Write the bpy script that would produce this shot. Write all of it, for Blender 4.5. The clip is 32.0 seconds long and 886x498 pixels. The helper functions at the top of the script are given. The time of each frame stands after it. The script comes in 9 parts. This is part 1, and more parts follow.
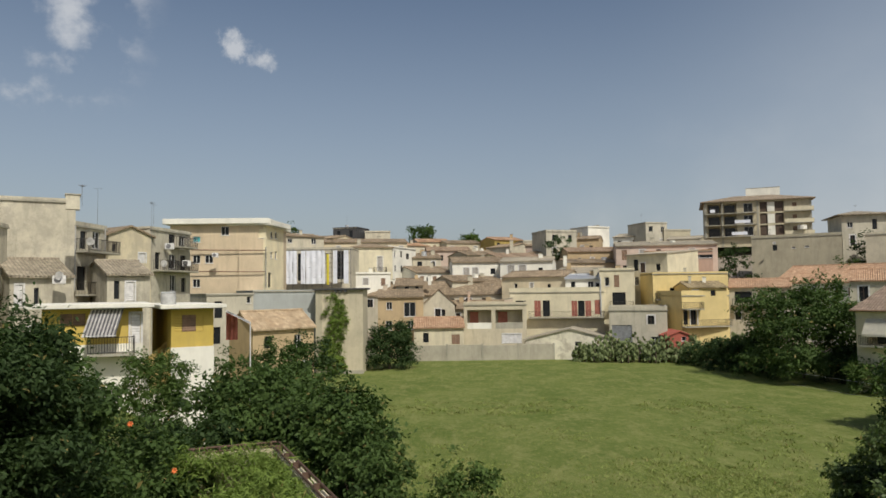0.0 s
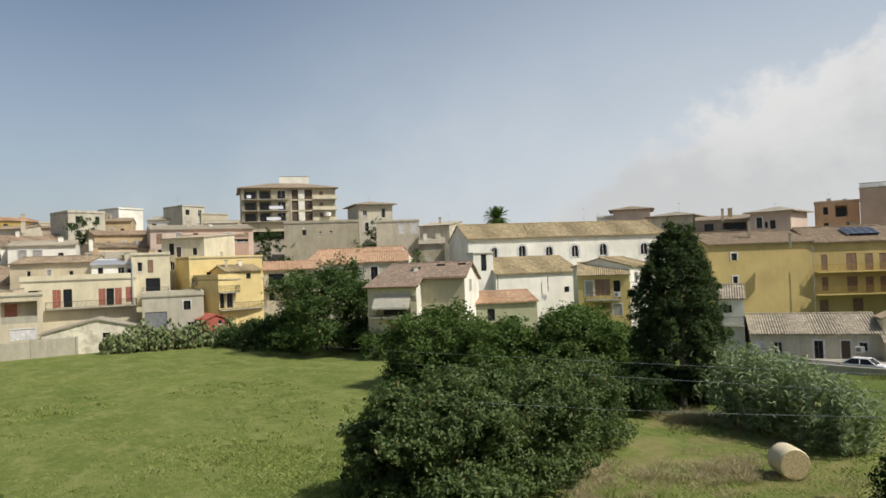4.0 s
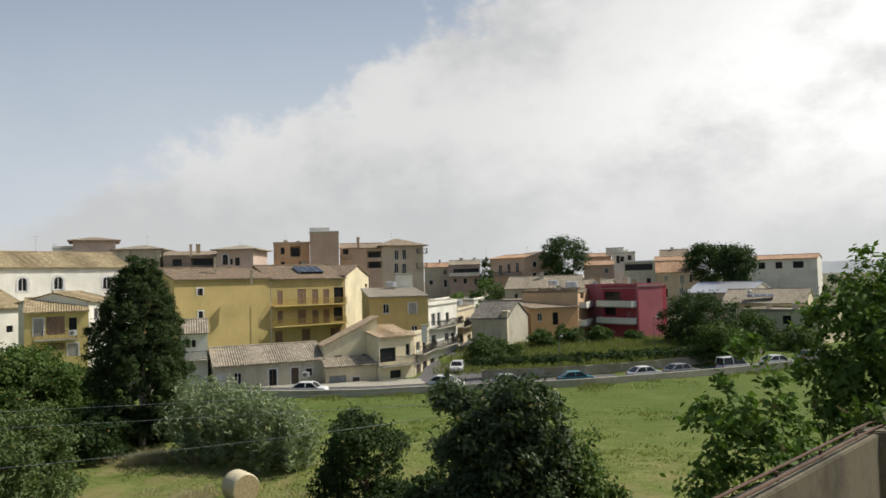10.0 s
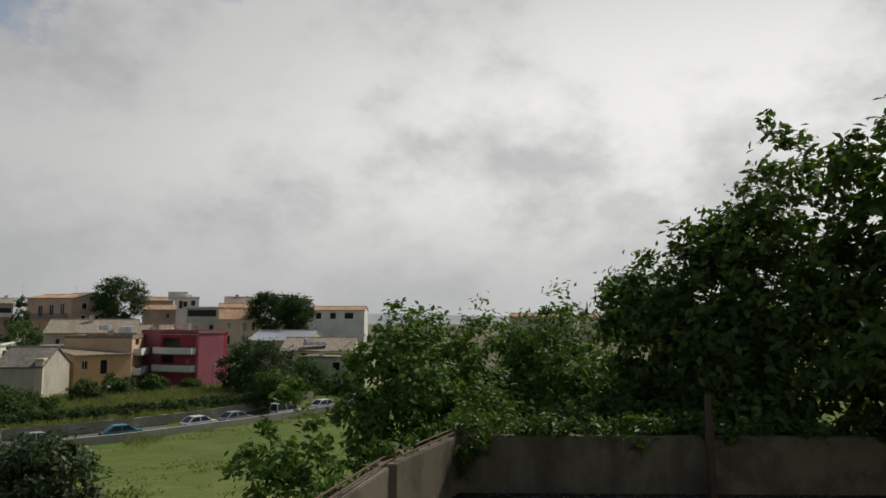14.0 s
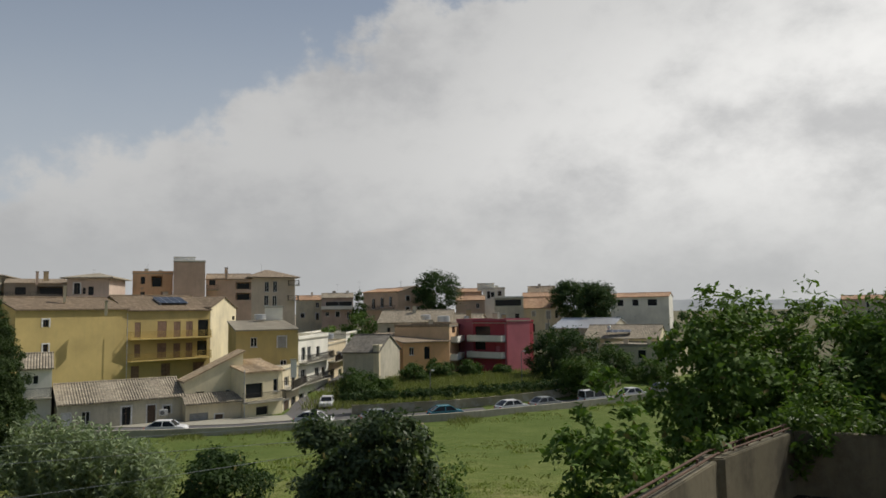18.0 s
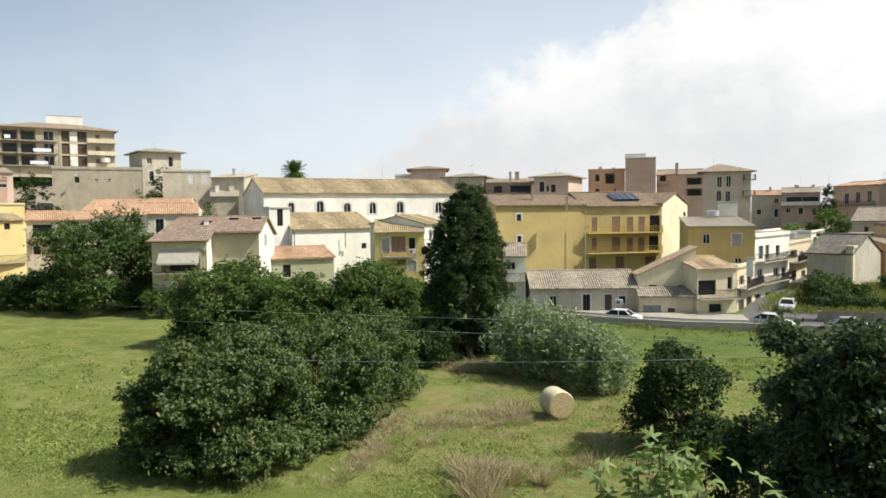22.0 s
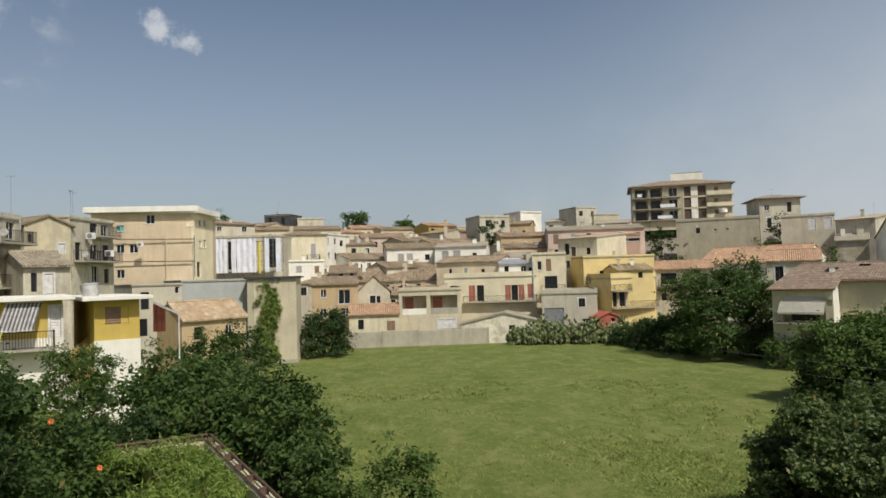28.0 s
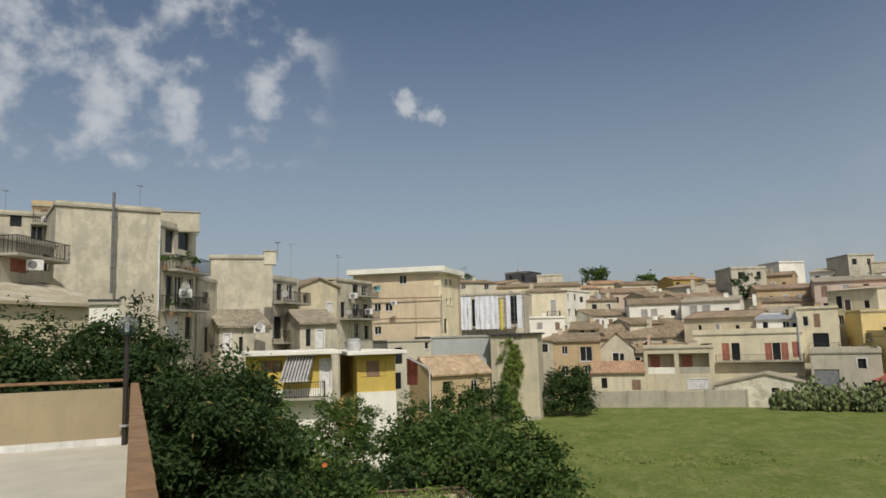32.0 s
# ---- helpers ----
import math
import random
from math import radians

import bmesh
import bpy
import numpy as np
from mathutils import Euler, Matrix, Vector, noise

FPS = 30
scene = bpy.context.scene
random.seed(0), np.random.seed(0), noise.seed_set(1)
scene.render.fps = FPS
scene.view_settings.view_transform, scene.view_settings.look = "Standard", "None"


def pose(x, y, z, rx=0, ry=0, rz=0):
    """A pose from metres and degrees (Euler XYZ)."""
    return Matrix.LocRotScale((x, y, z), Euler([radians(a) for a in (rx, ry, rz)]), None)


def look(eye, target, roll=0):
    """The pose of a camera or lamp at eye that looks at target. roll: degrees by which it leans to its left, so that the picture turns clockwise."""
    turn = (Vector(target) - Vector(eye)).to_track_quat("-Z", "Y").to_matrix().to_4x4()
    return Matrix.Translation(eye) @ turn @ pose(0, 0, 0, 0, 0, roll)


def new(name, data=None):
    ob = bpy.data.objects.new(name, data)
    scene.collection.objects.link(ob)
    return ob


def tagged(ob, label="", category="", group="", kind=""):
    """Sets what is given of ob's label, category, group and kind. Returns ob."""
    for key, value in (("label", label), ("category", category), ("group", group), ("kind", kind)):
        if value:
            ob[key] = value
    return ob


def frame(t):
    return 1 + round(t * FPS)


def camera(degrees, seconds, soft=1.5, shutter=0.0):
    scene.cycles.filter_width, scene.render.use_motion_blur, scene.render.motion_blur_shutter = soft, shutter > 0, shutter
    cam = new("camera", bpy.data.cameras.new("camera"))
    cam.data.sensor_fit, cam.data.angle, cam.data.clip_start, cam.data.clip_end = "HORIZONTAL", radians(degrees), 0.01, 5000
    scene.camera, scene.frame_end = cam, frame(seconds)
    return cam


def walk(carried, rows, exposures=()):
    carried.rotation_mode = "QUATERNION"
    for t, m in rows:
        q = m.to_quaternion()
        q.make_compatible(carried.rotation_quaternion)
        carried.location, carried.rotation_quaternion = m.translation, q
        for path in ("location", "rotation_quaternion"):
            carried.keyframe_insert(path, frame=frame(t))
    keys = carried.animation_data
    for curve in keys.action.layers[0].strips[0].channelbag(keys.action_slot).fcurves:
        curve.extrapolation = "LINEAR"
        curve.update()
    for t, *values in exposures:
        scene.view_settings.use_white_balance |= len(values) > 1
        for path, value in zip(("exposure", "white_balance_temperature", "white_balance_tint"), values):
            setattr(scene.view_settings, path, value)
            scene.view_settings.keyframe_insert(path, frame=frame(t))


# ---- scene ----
cam = camera(64.15, 32.0, soft=1.6)
# the camera is held at arm's length and swings round its bearer
ARM, EYE_HEIGHT = 0.4, 10.0
# seconds, heading to the left of north, pitch, lean
PATH = [
    (0, -0.02, 3.28, -0.75), (0.5, -3.44, 1.66, -0.39), (1, -9.51, 1.67, -0.48), (1.5, -15.13, 1.75, -0.96),
    (2, -19.11, 1.71, -1.10), (2.5, -21.82, 1.67, -0.82), (3, -25.51, 1.24, -1.22), (3.5, -30.34, 1.11, -2.27),
    (4, -36.16, 1.07, -2.05), (4.5, -39.52, 1.29, -1.61), (6.5, -53.73, 1.35, -1.85), (7, -56.98, 1.44, -2.16),
    (7.5, -56.63, 1.91, -2.71), (8, -58.89, 2.14, -1.81), (8.5, -62.27, 2.22, -1.39), (9, -67.88, 2.27, -1.32),
    (9.5, -71.87, 2.51, -1.64), (10, -77.36, 2.54, -1.59), (10.5, -81.77, 2.51, -0.67), (11, -87.10, 2.78, -0.22),
    (11.5, -91.66, 3.11, -0.11), (12, -96.28, 3.63, -0.03), (12.5, -100.26, 4.13, 0.04), (13, -104.44, 4.86, 0.13),
    (13.5, -108.32, 5.50, 0.20), (14.5, -112.80, 5.90, -0.20), (15.5, -108.62, 5.27, -0.69), (16, -105.98, 4.96, -0.73),
    (16.5, -103.25, 5.05, -0.64), (17, -98.89, 5.15, -0.74), (17.5, -94.46, 5.19, -0.85), (18, -87.59, 5.04, -0.96),
    (18.5, -83.79, 4.93, -0.95), (19, -78.47, 4.71, -0.91), (19.5, -72.19, 4.05, -0.81), (20, -66.90, 3.03, -0.81),
    (20.5, -62.63, 1.91, -0.26), (21, -58.60, -0.77, -0.44), (21.5, -55.13, -2.22, -0.69), (22, -52.29, -2.86, -0.67),
    (22.5, -49.77, -3.24, -0.72), (23, -46.73, -3.55, -0.73), (23.5, -43.60, -3.79, -0.78), (24, -40.25, -3.75, -0.94),
    (24.5, -37.00, -3.57, -1.11), (26.5, -18.52, -0.64, -1.55), (27, -13.54, 0.53, -1.58), (27.5, -9.73, 1.27, -1.59),
    (28, -5.30, 2.04, -1.70), (28.5, -1.25, 2.65, -1.64), (29, 2.52, 3.70, -1.45), (29.5, 4.64, 4.30, -1.38),
    (30, 6.13, 4.91, -1.35), (30.5, 7.87, 5.42, -1.30), (31, 9.94, 5.95, -1.41), (31.5, 11.82, 6.56, -1.52),
    (32, 13.77, 7.15, -1.59),
]


def aimed(heading, pitch, lean):
    return pose(-ARM * math.sin(radians(heading)), ARM * math.cos(radians(heading)), EYE_HEIGHT, 90 + pitch, 0, heading) @ pose(0, 0, 0, 0, 0, lean)


walk(cam, [(t, aimed(a, b, c)) for t, a, b, c in PATH],
     exposures=[(0, -0.17), (2, -0.02), (4, 0.16), (9, 0.2), (11, -0.02), (13, -0.36), (16, -0.4), (19, -0.16), (20.5, 0.22), (21.5, 0.54), (23, 0.6), (24.5, 0.56), (26.5, 0.25), (28, -0.08), (30, -0.23), (32, -0.25)])

# ---- daylight ----
SUN_HEADING, SUN_HEIGHT = -153.0, 50.0
world = bpy.data.worlds.new("sky")
scene.world = world
world.use_nodes = True
wn, wl = world.node_tree.nodes, world.node_tree.links
wn.clear()


def wnode(kind, **values):
    n = wn.new(kind)
    for key, value in values.items():
        n.inputs[key].default_value = value
    return n


def wmath(op, a, b=None, clamp=False):
    n = wn.new("ShaderNodeMath")
    n.operation, n.use_clamp = op, clamp
    for i, v in enumerate((a, b)):
        if v is None:
            continue
        if isinstance(v, (int, float)):
            n.inputs[i].default_value = v
        else:
            wl.new(v, n.inputs[i])
    return n.outputs[0]


def wramp(v, lo, hi, top=1.0):
    n = wn.new("ShaderNodeMapRange")
    n.interpolation_type = "SMOOTHSTEP"
    n.inputs["From Min"].default_value, n.inputs["From Max"].default_value = lo, hi
    n.inputs["To Max"].default_value = top
    wl.new(v, n.inputs["Value"])
    return n.outputs["Result"]


def wdot(v, axis):
    n = wn.new("ShaderNodeVectorMath")
    n.operation = "DOT_PRODUCT"
    wl.new(v, n.inputs[0])
    n.inputs[1].default_value = axis
    return n.outputs["Value"]


def wmix(fac, a, b):
    n = wn.new("ShaderNodeMix")
    n.data_type = "RGBA"
    if isinstance(fac, float):
        n.inputs["Factor"].default_value = fac
    else:
        wl.new(fac, n.inputs["Factor"])
    for sock, v in ((6, a), (7, b)):
        if isinstance(v, tuple):
            n.inputs[sock].default_value = (*v, 1)
        else:
            wl.new(v, n.inputs[sock])
    return n.outputs[2]


def wnoise(vec, scale, detail, rough, shift=(0, 0, 0), stretch=(1, 1, 1)):
    m = wn.new("ShaderNodeMapping")
    m.inputs["Location"].default_value, m.inputs["Scale"].default_value = shift, stretch
    wl.new(vec, m.inputs["Vector"])
    n = wnode("ShaderNodeTexNoise", Scale=scale, Detail=detail, Roughness=rough)
    wl.new(m.outputs[0], n.inputs["Vector"])
    return n.outputs["Fac"]


way = wn.new("ShaderNodeTexCoord").outputs["Generated"]
sky = wn.new("ShaderNodeTexSky")
sky.sky_type, sky.sun_disc = "NISHITA", False
sky.sun_elevation, sky.sun_rotation = radians(SUN_HEIGHT), radians(-SUN_HEADING)
sky.air_density, sky.dust_density, sky.ozone_density = 1.0, 2.2, 1.0
SKY = 0.085
scaled = wn.new("ShaderNodeVectorMath")
scaled.operation = "SCALE"
wl.new(sky.outputs["Color"], scaled.inputs[0])
scaled.inputs["Scale"].default_value = SKY
clear = scaled.outputs[0]
height = wdot(way, (0, 0, 1))
# the cloud bank that fills the south-east of the sky
edge = wdot(way, (0.417, -0.325, -0.849))
wob = wmath("SUBTRACT", wnoise(way, 7.5, 8, 0.58, stretch=(1, 1, 1.25)), 0.5)
bank = wramp(wmath("ADD", edge, wmath("MULTIPLY", wob, 0.34)), 0.0, 0.055)
fringe = wramp(wmath("ADD", edge, wmath("MULTIPLY", wob, 0.5)), -0.42, 0.08, 0.46)
low = wramp(height, 0.42, 0.02)
fringe = wmath("MULTIPLY", fringe, low)
# light and grey parts inside the bank
inner = wnoise(way, 3.0, 7, 0.52, (3.1, 0.4, 1.7), (1, 1, 1.8))
grain = wnoise(way, 9.0, 8, 0.62, (0.2, 5.0, 2.0), (1, 1, 1.5))
bright = wramp(wmath("ADD", wmath("MULTIPLY", inner, 0.66), wmath("MULTIPLY", grain, 0.34)), 0.37, 0.60)
sunside = wramp(wdot(way, (0.53, -0.848, 0.0)), 0.25, 1.0)
cloud = wmix(bright, (0.505, 0.51, 0.52), (0.675, 0.675, 0.67))
cloud = wmix(wmath("MULTIPLY", sunside, wmath("ADD", wmath("MULTIPLY", bright, 0.5), 0.25)), cloud, (1.30, 1.285, 1.25))
rim = wramp(edge, 0.26, 0.0)
cloud = wmix(wmath("MULTIPLY", rim, wmath("MULTIPLY", bright, 0.8)), cloud, (0.675, 0.675, 0.67))
cloud = wmix(wmath("MULTIPLY", wramp(height, 0.22, 0.0), 0.75), cloud, (0.55, 0.56, 0.56))
# small cumulus puffs over the north-west
puff = wnoise(way, 15.0, 7, 0.54, (0.35, 0.1, 0.0), (1, 1, 1.15))
patch = wmath("MULTIPLY", wramp(wdot(way, (-0.625, 0.700, 0.345)), 0.935, 0.995), wramp(height, 0.20, 0.27))
puffs = wmath("MULTIPLY", wramp(wmath("ADD", puff, wmath("MULTIPLY", patch, 0.11)), 0.53, 0.78), wramp(patch, 0.02, 0.5))
soft = wmath("MULTIPLY", wmath("SUBTRACT", wnoise(way, 40.0, 6, 0.6), 0.5), 0.0009)
one = 0.0
for x, y, z, near in ((-0.2744, 0.9043, 0.3270, 0.99984), (-0.2646, 0.9108, 0.3171, 0.99982), (-0.2502, 0.9177, 0.3086, 0.99984), (-0.2321, 0.9225, 0.3083, 0.99980)):
    one = wmath("MAXIMUM", one, wramp(wmath("ADD", wdot(way, (x, y, z)), soft), near, near + 0.00030))
# haze towards the horizon
haze = wmath("MULTIPLY", wramp(height, 0.52, -0.05), 0.54)
tone = wmix(haze, clear, (0.50, 0.555, 0.61))
veil = wmath("MULTIPLY", wramp(wdot(way, (0.94, 0.34, 0.0)), 0.5, 1.05), wmath("MULTIPLY", wramp(height, 0.98, 0.05), 0.64))
tone = wmix(veil, tone, (0.54, 0.60, 0.67))
tone = wmix(fringe, tone, (0.66, 0.68, 0.69))
tone = wmix(wmath("MULTIPLY", wmath("MAXIMUM", puffs, one), 0.8), tone, (0.66, 0.68, 0.71))
tone = wmix(bank, tone, cloud)
back = wnode("ShaderNodeBackground", Strength=1.0)
wl.new(tone, back.inputs["Color"])
wl.new(back.outputs[0], wn.new("ShaderNodeOutputWorld").inputs["Surface"])

sun = new("sun", bpy.data.lights.new("sun", "SUN"))
sun.data.energy, sun.data.angle, sun.data.color = 3.8, radians(0.6), (1.0, 0.95, 0.87)
sh, sv = radians(SUN_HEADING), radians(SUN_HEIGHT)
sun.matrix_world = look((0, 0, 80), Vector((0, 0, 80)) - Vector((-math.sin(sh) * math.cos(sv), math.cos(sh) * math.cos(sv), math.sin(sv))))

# ---- materials ----
MATS = {}


def shader(name, roughness=0.9, metallic=0.0, specular=0.3):
    m = bpy.data.materials.new(name)
    m.use_nodes = True
    b = m.node_tree.nodes["Principled BSDF"]
    b.inputs["Roughness"].default_value, b.inputs["Metallic"].default_value = roughness, metallic
    b.inputs["Specular IOR Level"].default_value = specular
    MATS[name] = m
    return m, m.node_tree.nodes, m.node_tree.links, b


def tex(n, l, kind, vec, scale, stretch=(1, 1, 1), **inputs):
    mp = n.new("ShaderNodeMapping")
    mp.inputs["Scale"].default_value = stretch
    l.new(vec, mp.inputs["Vector"])
    t = n.new(kind)
    t.inputs["Scale"].default_value = scale
    for key, value in inputs.items():
        t.inputs[key].default_value = value
    l.new(mp.outputs[0], t.inputs["Vector"])
    return t


def ramp(n, l, value, lo, hi, top=1.0):
    r = n.new("ShaderNodeMapRange")
    r.inputs["From Min"].default_value, r.inputs["From Max"].default_value, r.inputs["To Max"].default_value = lo, hi, top
    l.new(value, r.inputs["Value"])
    return r.outputs["Result"]


def blend(n, l, fac, a, b, how="MIX"):
    x = n.new("ShaderNodeMix")
    x.data_type, x.blend_type = "RGBA", how
    if isinstance(fac, float):
        x.inputs["Factor"].default_value = fac
    else:
        l.new(fac, x.inputs["Factor"])
    for sock, v in ((6, a), (7, b)):
        if isinstance(v, tuple):
            x.inputs[sock].default_value = (*v, 1)
        else:
            l.new(v, x.inputs[sock])
    return x.outputs[2]


def bump(n, l, b, value, strength, distance):
    x = n.new("ShaderNodeBump")
    x.inputs["Strength"].default_value, x.inputs["Distance"].default_value = strength, distance
    l.new(value, x.inputs["Height"])
    l.new(x.outputs[0], b.inputs["Normal"])


def shade(c, k):
    return tuple(min(1.0, v * k) for v in c)


def mapped(n):
    """Metres in the world, shifted from object to object."""
    return n.new("ShaderNodeNewGeometry").outputs["Position"]


def plaster(name, c, wear=0.35, dirt=(0.16, 0.14, 0.11), patch=None):
    m, n, l, b = shader(name, 0.92, specular=0.2)
    c = (c[0], c[1], c[2] * 0.93)
    v = mapped(n)
    broad = tex(n, l, "ShaderNodeTexNoise", v, 0.35, Detail=4.0)
    blot = tex(n, l, "ShaderNodeTexNoise", v, 1.1, (1, 1, 0.6), Detail=8.0, Roughness=0.72)
    fine = tex(n, l, "ShaderNodeTexNoise", v, 6.0, Detail=6.0, Roughness=0.65)
    run = tex(n, l, "ShaderNodeTexNoise", v, 1.6, (1, 1, 0.12), Detail=5.0, Roughness=0.6)
    col = blend(n, l, ramp(n, l, broad.outputs["Fac"], 0.3, 0.7), shade(c, 0.86), shade(c, 1.10))
    col = blend(n, l, ramp(n, l, blot.outputs["Fac"], 0.47, 0.80, min(1.0, wear * 1.1)), col, tuple(0.55 * p + 0.45 * q for p, q in zip(shade(c, 0.75), dirt)))
    col = blend(n, l, ramp(n, l, run.outputs["Fac"], 0.52, 0.74, min(1.0, wear * 1.0)), col, tuple(0.6 * p + 0.4 * q for p, q in zip(dirt, c)))
    lime = tex(n, l, "ShaderNodeTexNoise", v, 1.7, (1, 1, 0.8), Detail=9.0, Roughness=0.75)
    col = blend(n, l, ramp(n, l, lime.outputs["Fac"], 0.52, 0.74, min(1.0, wear * 0.7)), col, shade(c, 1.22))
    col = blend(n, l, ramp(n, l, fine.outputs["Fac"], 0.55, 0.85, wear * 0.8), col, shade(c, 0.62))
    if patch:
        big = tex(n, l, "ShaderNodeTexNoise", v, 0.8, Detail=7.0, Roughness=0.7)
        col = blend(n, l, ramp(n, l, big.outputs["Fac"], 0.48, 0.60, 0.6), col, patch)
    l.new(col, b.inputs["Base Color"])
    bump(n, l, b, fine.outputs["Fac"], 0.35, 0.02)
    return m


def tiles(name, c, c2, moss=0.35):
    """Old clay roof tiles: rows down the slope, each patch a little different."""
    m, n, l, b = shader(name, 0.9, specular=0.2)
    v = n.new("ShaderNodeTexCoord").outputs["Object"]
    w = mapped(n)
    rows = tex(n, l, "ShaderNodeTexWave", v, 1.25, Distortion=0.6, Detail=1.0)
    rows.bands_direction = "X"
    steps = tex(n, l, "ShaderNodeTexWave", v, 0.55, Distortion=0.4)
    steps.bands_direction = "Y"
    cell = tex(n, l, "ShaderNodeTexVoronoi", v, 3.2, (1, 0.8, 0.8))
    spot = tex(n, l, "ShaderNodeTexNoise", w, 0.9, Detail=8.0, Roughness=0.7)
    col = blend(n, l, ramp(n, l, spot.outputs["Fac"], 0.35, 0.65), c, c2)
    hue = n.new("ShaderNodeSeparateColor")
    l.new(cell.outputs["Color"], hue.inputs[0])
    col = blend(n, l, ramp(n, l, hue.outputs[0], 0.0, 1.0, 0.55), col, shade(c, 0.55))
    col = blend(n, l, ramp(n, l, hue.outputs[1], 0.7, 1.0, 0.6), col, shade(c2, 1.3))
    lich = tex(n, l, "ShaderNodeTexNoise", w, 2.2, Detail=8.0, Roughness=0.75)
    col = blend(n, l, ramp(n, l, lich.outputs["Fac"], 0.5, 0.72, moss), col, (0.13, 0.11, 0.075))
    col = blend(n, l, ramp(n, l, rows.outputs["Fac"], 0.45, 0.0, 0.38), col, shade(c, 0.4))
    l.new(col, b.inputs["Base Color"])
    hgt = n.new("ShaderNodeMath")
    l.new(rows.outputs["Fac"], hgt.inputs[0])
    l.new(steps.outputs["Fac"], hgt.inputs[1])
    bump(n, l, b, hgt.outputs[0], 0.6, 0.06)
    return m


def leaf(name, c, c2, dry=(0.20, 0.17, 0.06), gloss=0.65):
    m, n, l, b = shader(name, gloss, specular=0.18)
    isl = n.new("ShaderNodeNewGeometry").outputs["Random Per Island"]
    w = mapped(n)
    clump = tex(n, l, "ShaderNodeTexNoise", w, 0.9, Detail=3.0)
    col = blend(n, l, isl, c, c2)
    col = blend(n, l, ramp(n, l, clump.outputs["Fac"], 0.35, 0.7, 0.6), col, shade(c2, 1.15))
    odd = n.new("ShaderNodeMath")
    odd.operation = "GREATER_THAN"
    l.new(isl, odd.inputs[0])
    odd.inputs[1].default_value = 0.985
    col = blend(n, l, odd.outputs[0], col, dry)
    l.new(col, b.inputs["Base Color"])
    tr = n.new("ShaderNodeBsdfTranslucent")
    l.new(blend(n, l, 1.0, col, (1.0, 1.15, 0.55), "MULTIPLY"), tr.inputs["Color"])
    mix = n.new("ShaderNodeMixShader")
    mix.inputs[0].default_value = 0.28
    l.new(b.outputs[0], mix.inputs[1])
    l.new(tr.outputs[0], mix.inputs[2])
    l.new(mix.outputs[0], n["Material Output"].inputs["Surface"])
    return m


def plain(name, c, roughness=0.7, metallic=0.0, vary=0.25, scale=3.0, specular=0.4):
    m, n, l, b = shader(name, roughness, metallic, specular)
    t = tex(n, l, "ShaderNodeTexNoise", mapped(n), scale, Detail=5.0, Roughness=0.6)
    l.new(blend(n, l, ramp(n, l, t.outputs["Fac"], 0.3, 0.7), shade(c, 1 - vary), shade(c, 1 + vary * 0.6)), b.inputs["Base Color"])
    bump(n, l, b, t.outputs["Fac"], 0.2, 0.01)
    return m


for key, c, wear in (
        ("beige", (0.56, 0.50, 0.39), 0.5), ("cream", (0.65, 0.59, 0.45), 0.4), ("creamold", (0.66, 0.58, 0.43), 0.4),
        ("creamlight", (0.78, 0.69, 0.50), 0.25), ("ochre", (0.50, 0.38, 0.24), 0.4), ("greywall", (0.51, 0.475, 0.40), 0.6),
        ("greybeige", (0.56, 0.515, 0.42), 0.6), ("white", (0.78, 0.76, 0.71), 0.2), ("whitewash", (0.82, 0.80, 0.75), 0.2),
        ("yellow", (0.70, 0.56, 0.28), 0.22), ("yellowdeep", (0.58, 0.43, 0.115), 0.3), ("yellowold", (0.62, 0.49, 0.21), 0.4),
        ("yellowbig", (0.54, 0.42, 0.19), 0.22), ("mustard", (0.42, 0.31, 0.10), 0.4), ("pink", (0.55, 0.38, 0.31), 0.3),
        ("peach", (0.62, 0.505, 0.37), 0.3), ("peachlight", (0.66, 0.46, 0.30), 0.2), ("bluegrey", (0.40, 0.42, 0.43), 0.3),
        ("sand", (0.52, 0.46, 0.34), 0.35), ("sandbeige", (0.66, 0.57, 0.42), 0.3), ("greygreen", (0.36, 0.36, 0.25), 0.4),
        ("orange", (0.74, 0.43, 0.225), 0.2), ("orangebrown", (0.66, 0.42, 0.26), 0.25), ("brown", (0.58, 0.43, 0.34), 0.25),
        # two crimsons for one house: sunlit side, and balcony front with shade painted in
        ("brownlight", (0.58, 0.49, 0.40), 0.25), ("crimson", (0.42, 0.135, 0.17), 0.15), ("crimsonshaded", (0.36, 0.06, 0.08), 0.3),
        ("red", (0.42, 0.12, 0.09), 0.25), ("darkgrey", (0.07, 0.07, 0.075), 0.3), ("darkhouse", (0.30, 0.25, 0.21), 0.4),
        ("pinkgrey", (0.46, 0.36, 0.32), 0.3), ("pinkwhite", (0.58, 0.46, 0.40), 0.25), ("roofgrey", (0.36, 0.32, 0.26), 0.5),
        ("stonegrey", (0.44, 0.40, 0.31), 0.5)):
    plaster(key, c, wear)
plaster("plasterworn", (0.56, 0.52, 0.43), 0.9, (0.14, 0.125, 0.105), patch=(0.37, 0.335, 0.27))
plaster("stone", (0.40, 0.35, 0.26), 0.5, patch=(0.56, 0.52, 0.44))
plaster("stonepale", (0.60, 0.53, 0.39), 0.55, patch=(0.44, 0.39, 0.29))
plaster("stonelime", (0.76, 0.71, 0.60), 0.35, patch=(0.36, 0.31, 0.23))
plaster("concrete", (0.38, 0.36, 0.31), 0.6)
plaster("fieldwall", (0.42, 0.39, 0.33), 0.6)
tiles("tile", (0.34, 0.265, 0.15), (0.46, 0.375, 0.22), 0.5)
tiles("oldtile", (0.27, 0.205, 0.135), (0.38, 0.30, 0.20), 0.45)
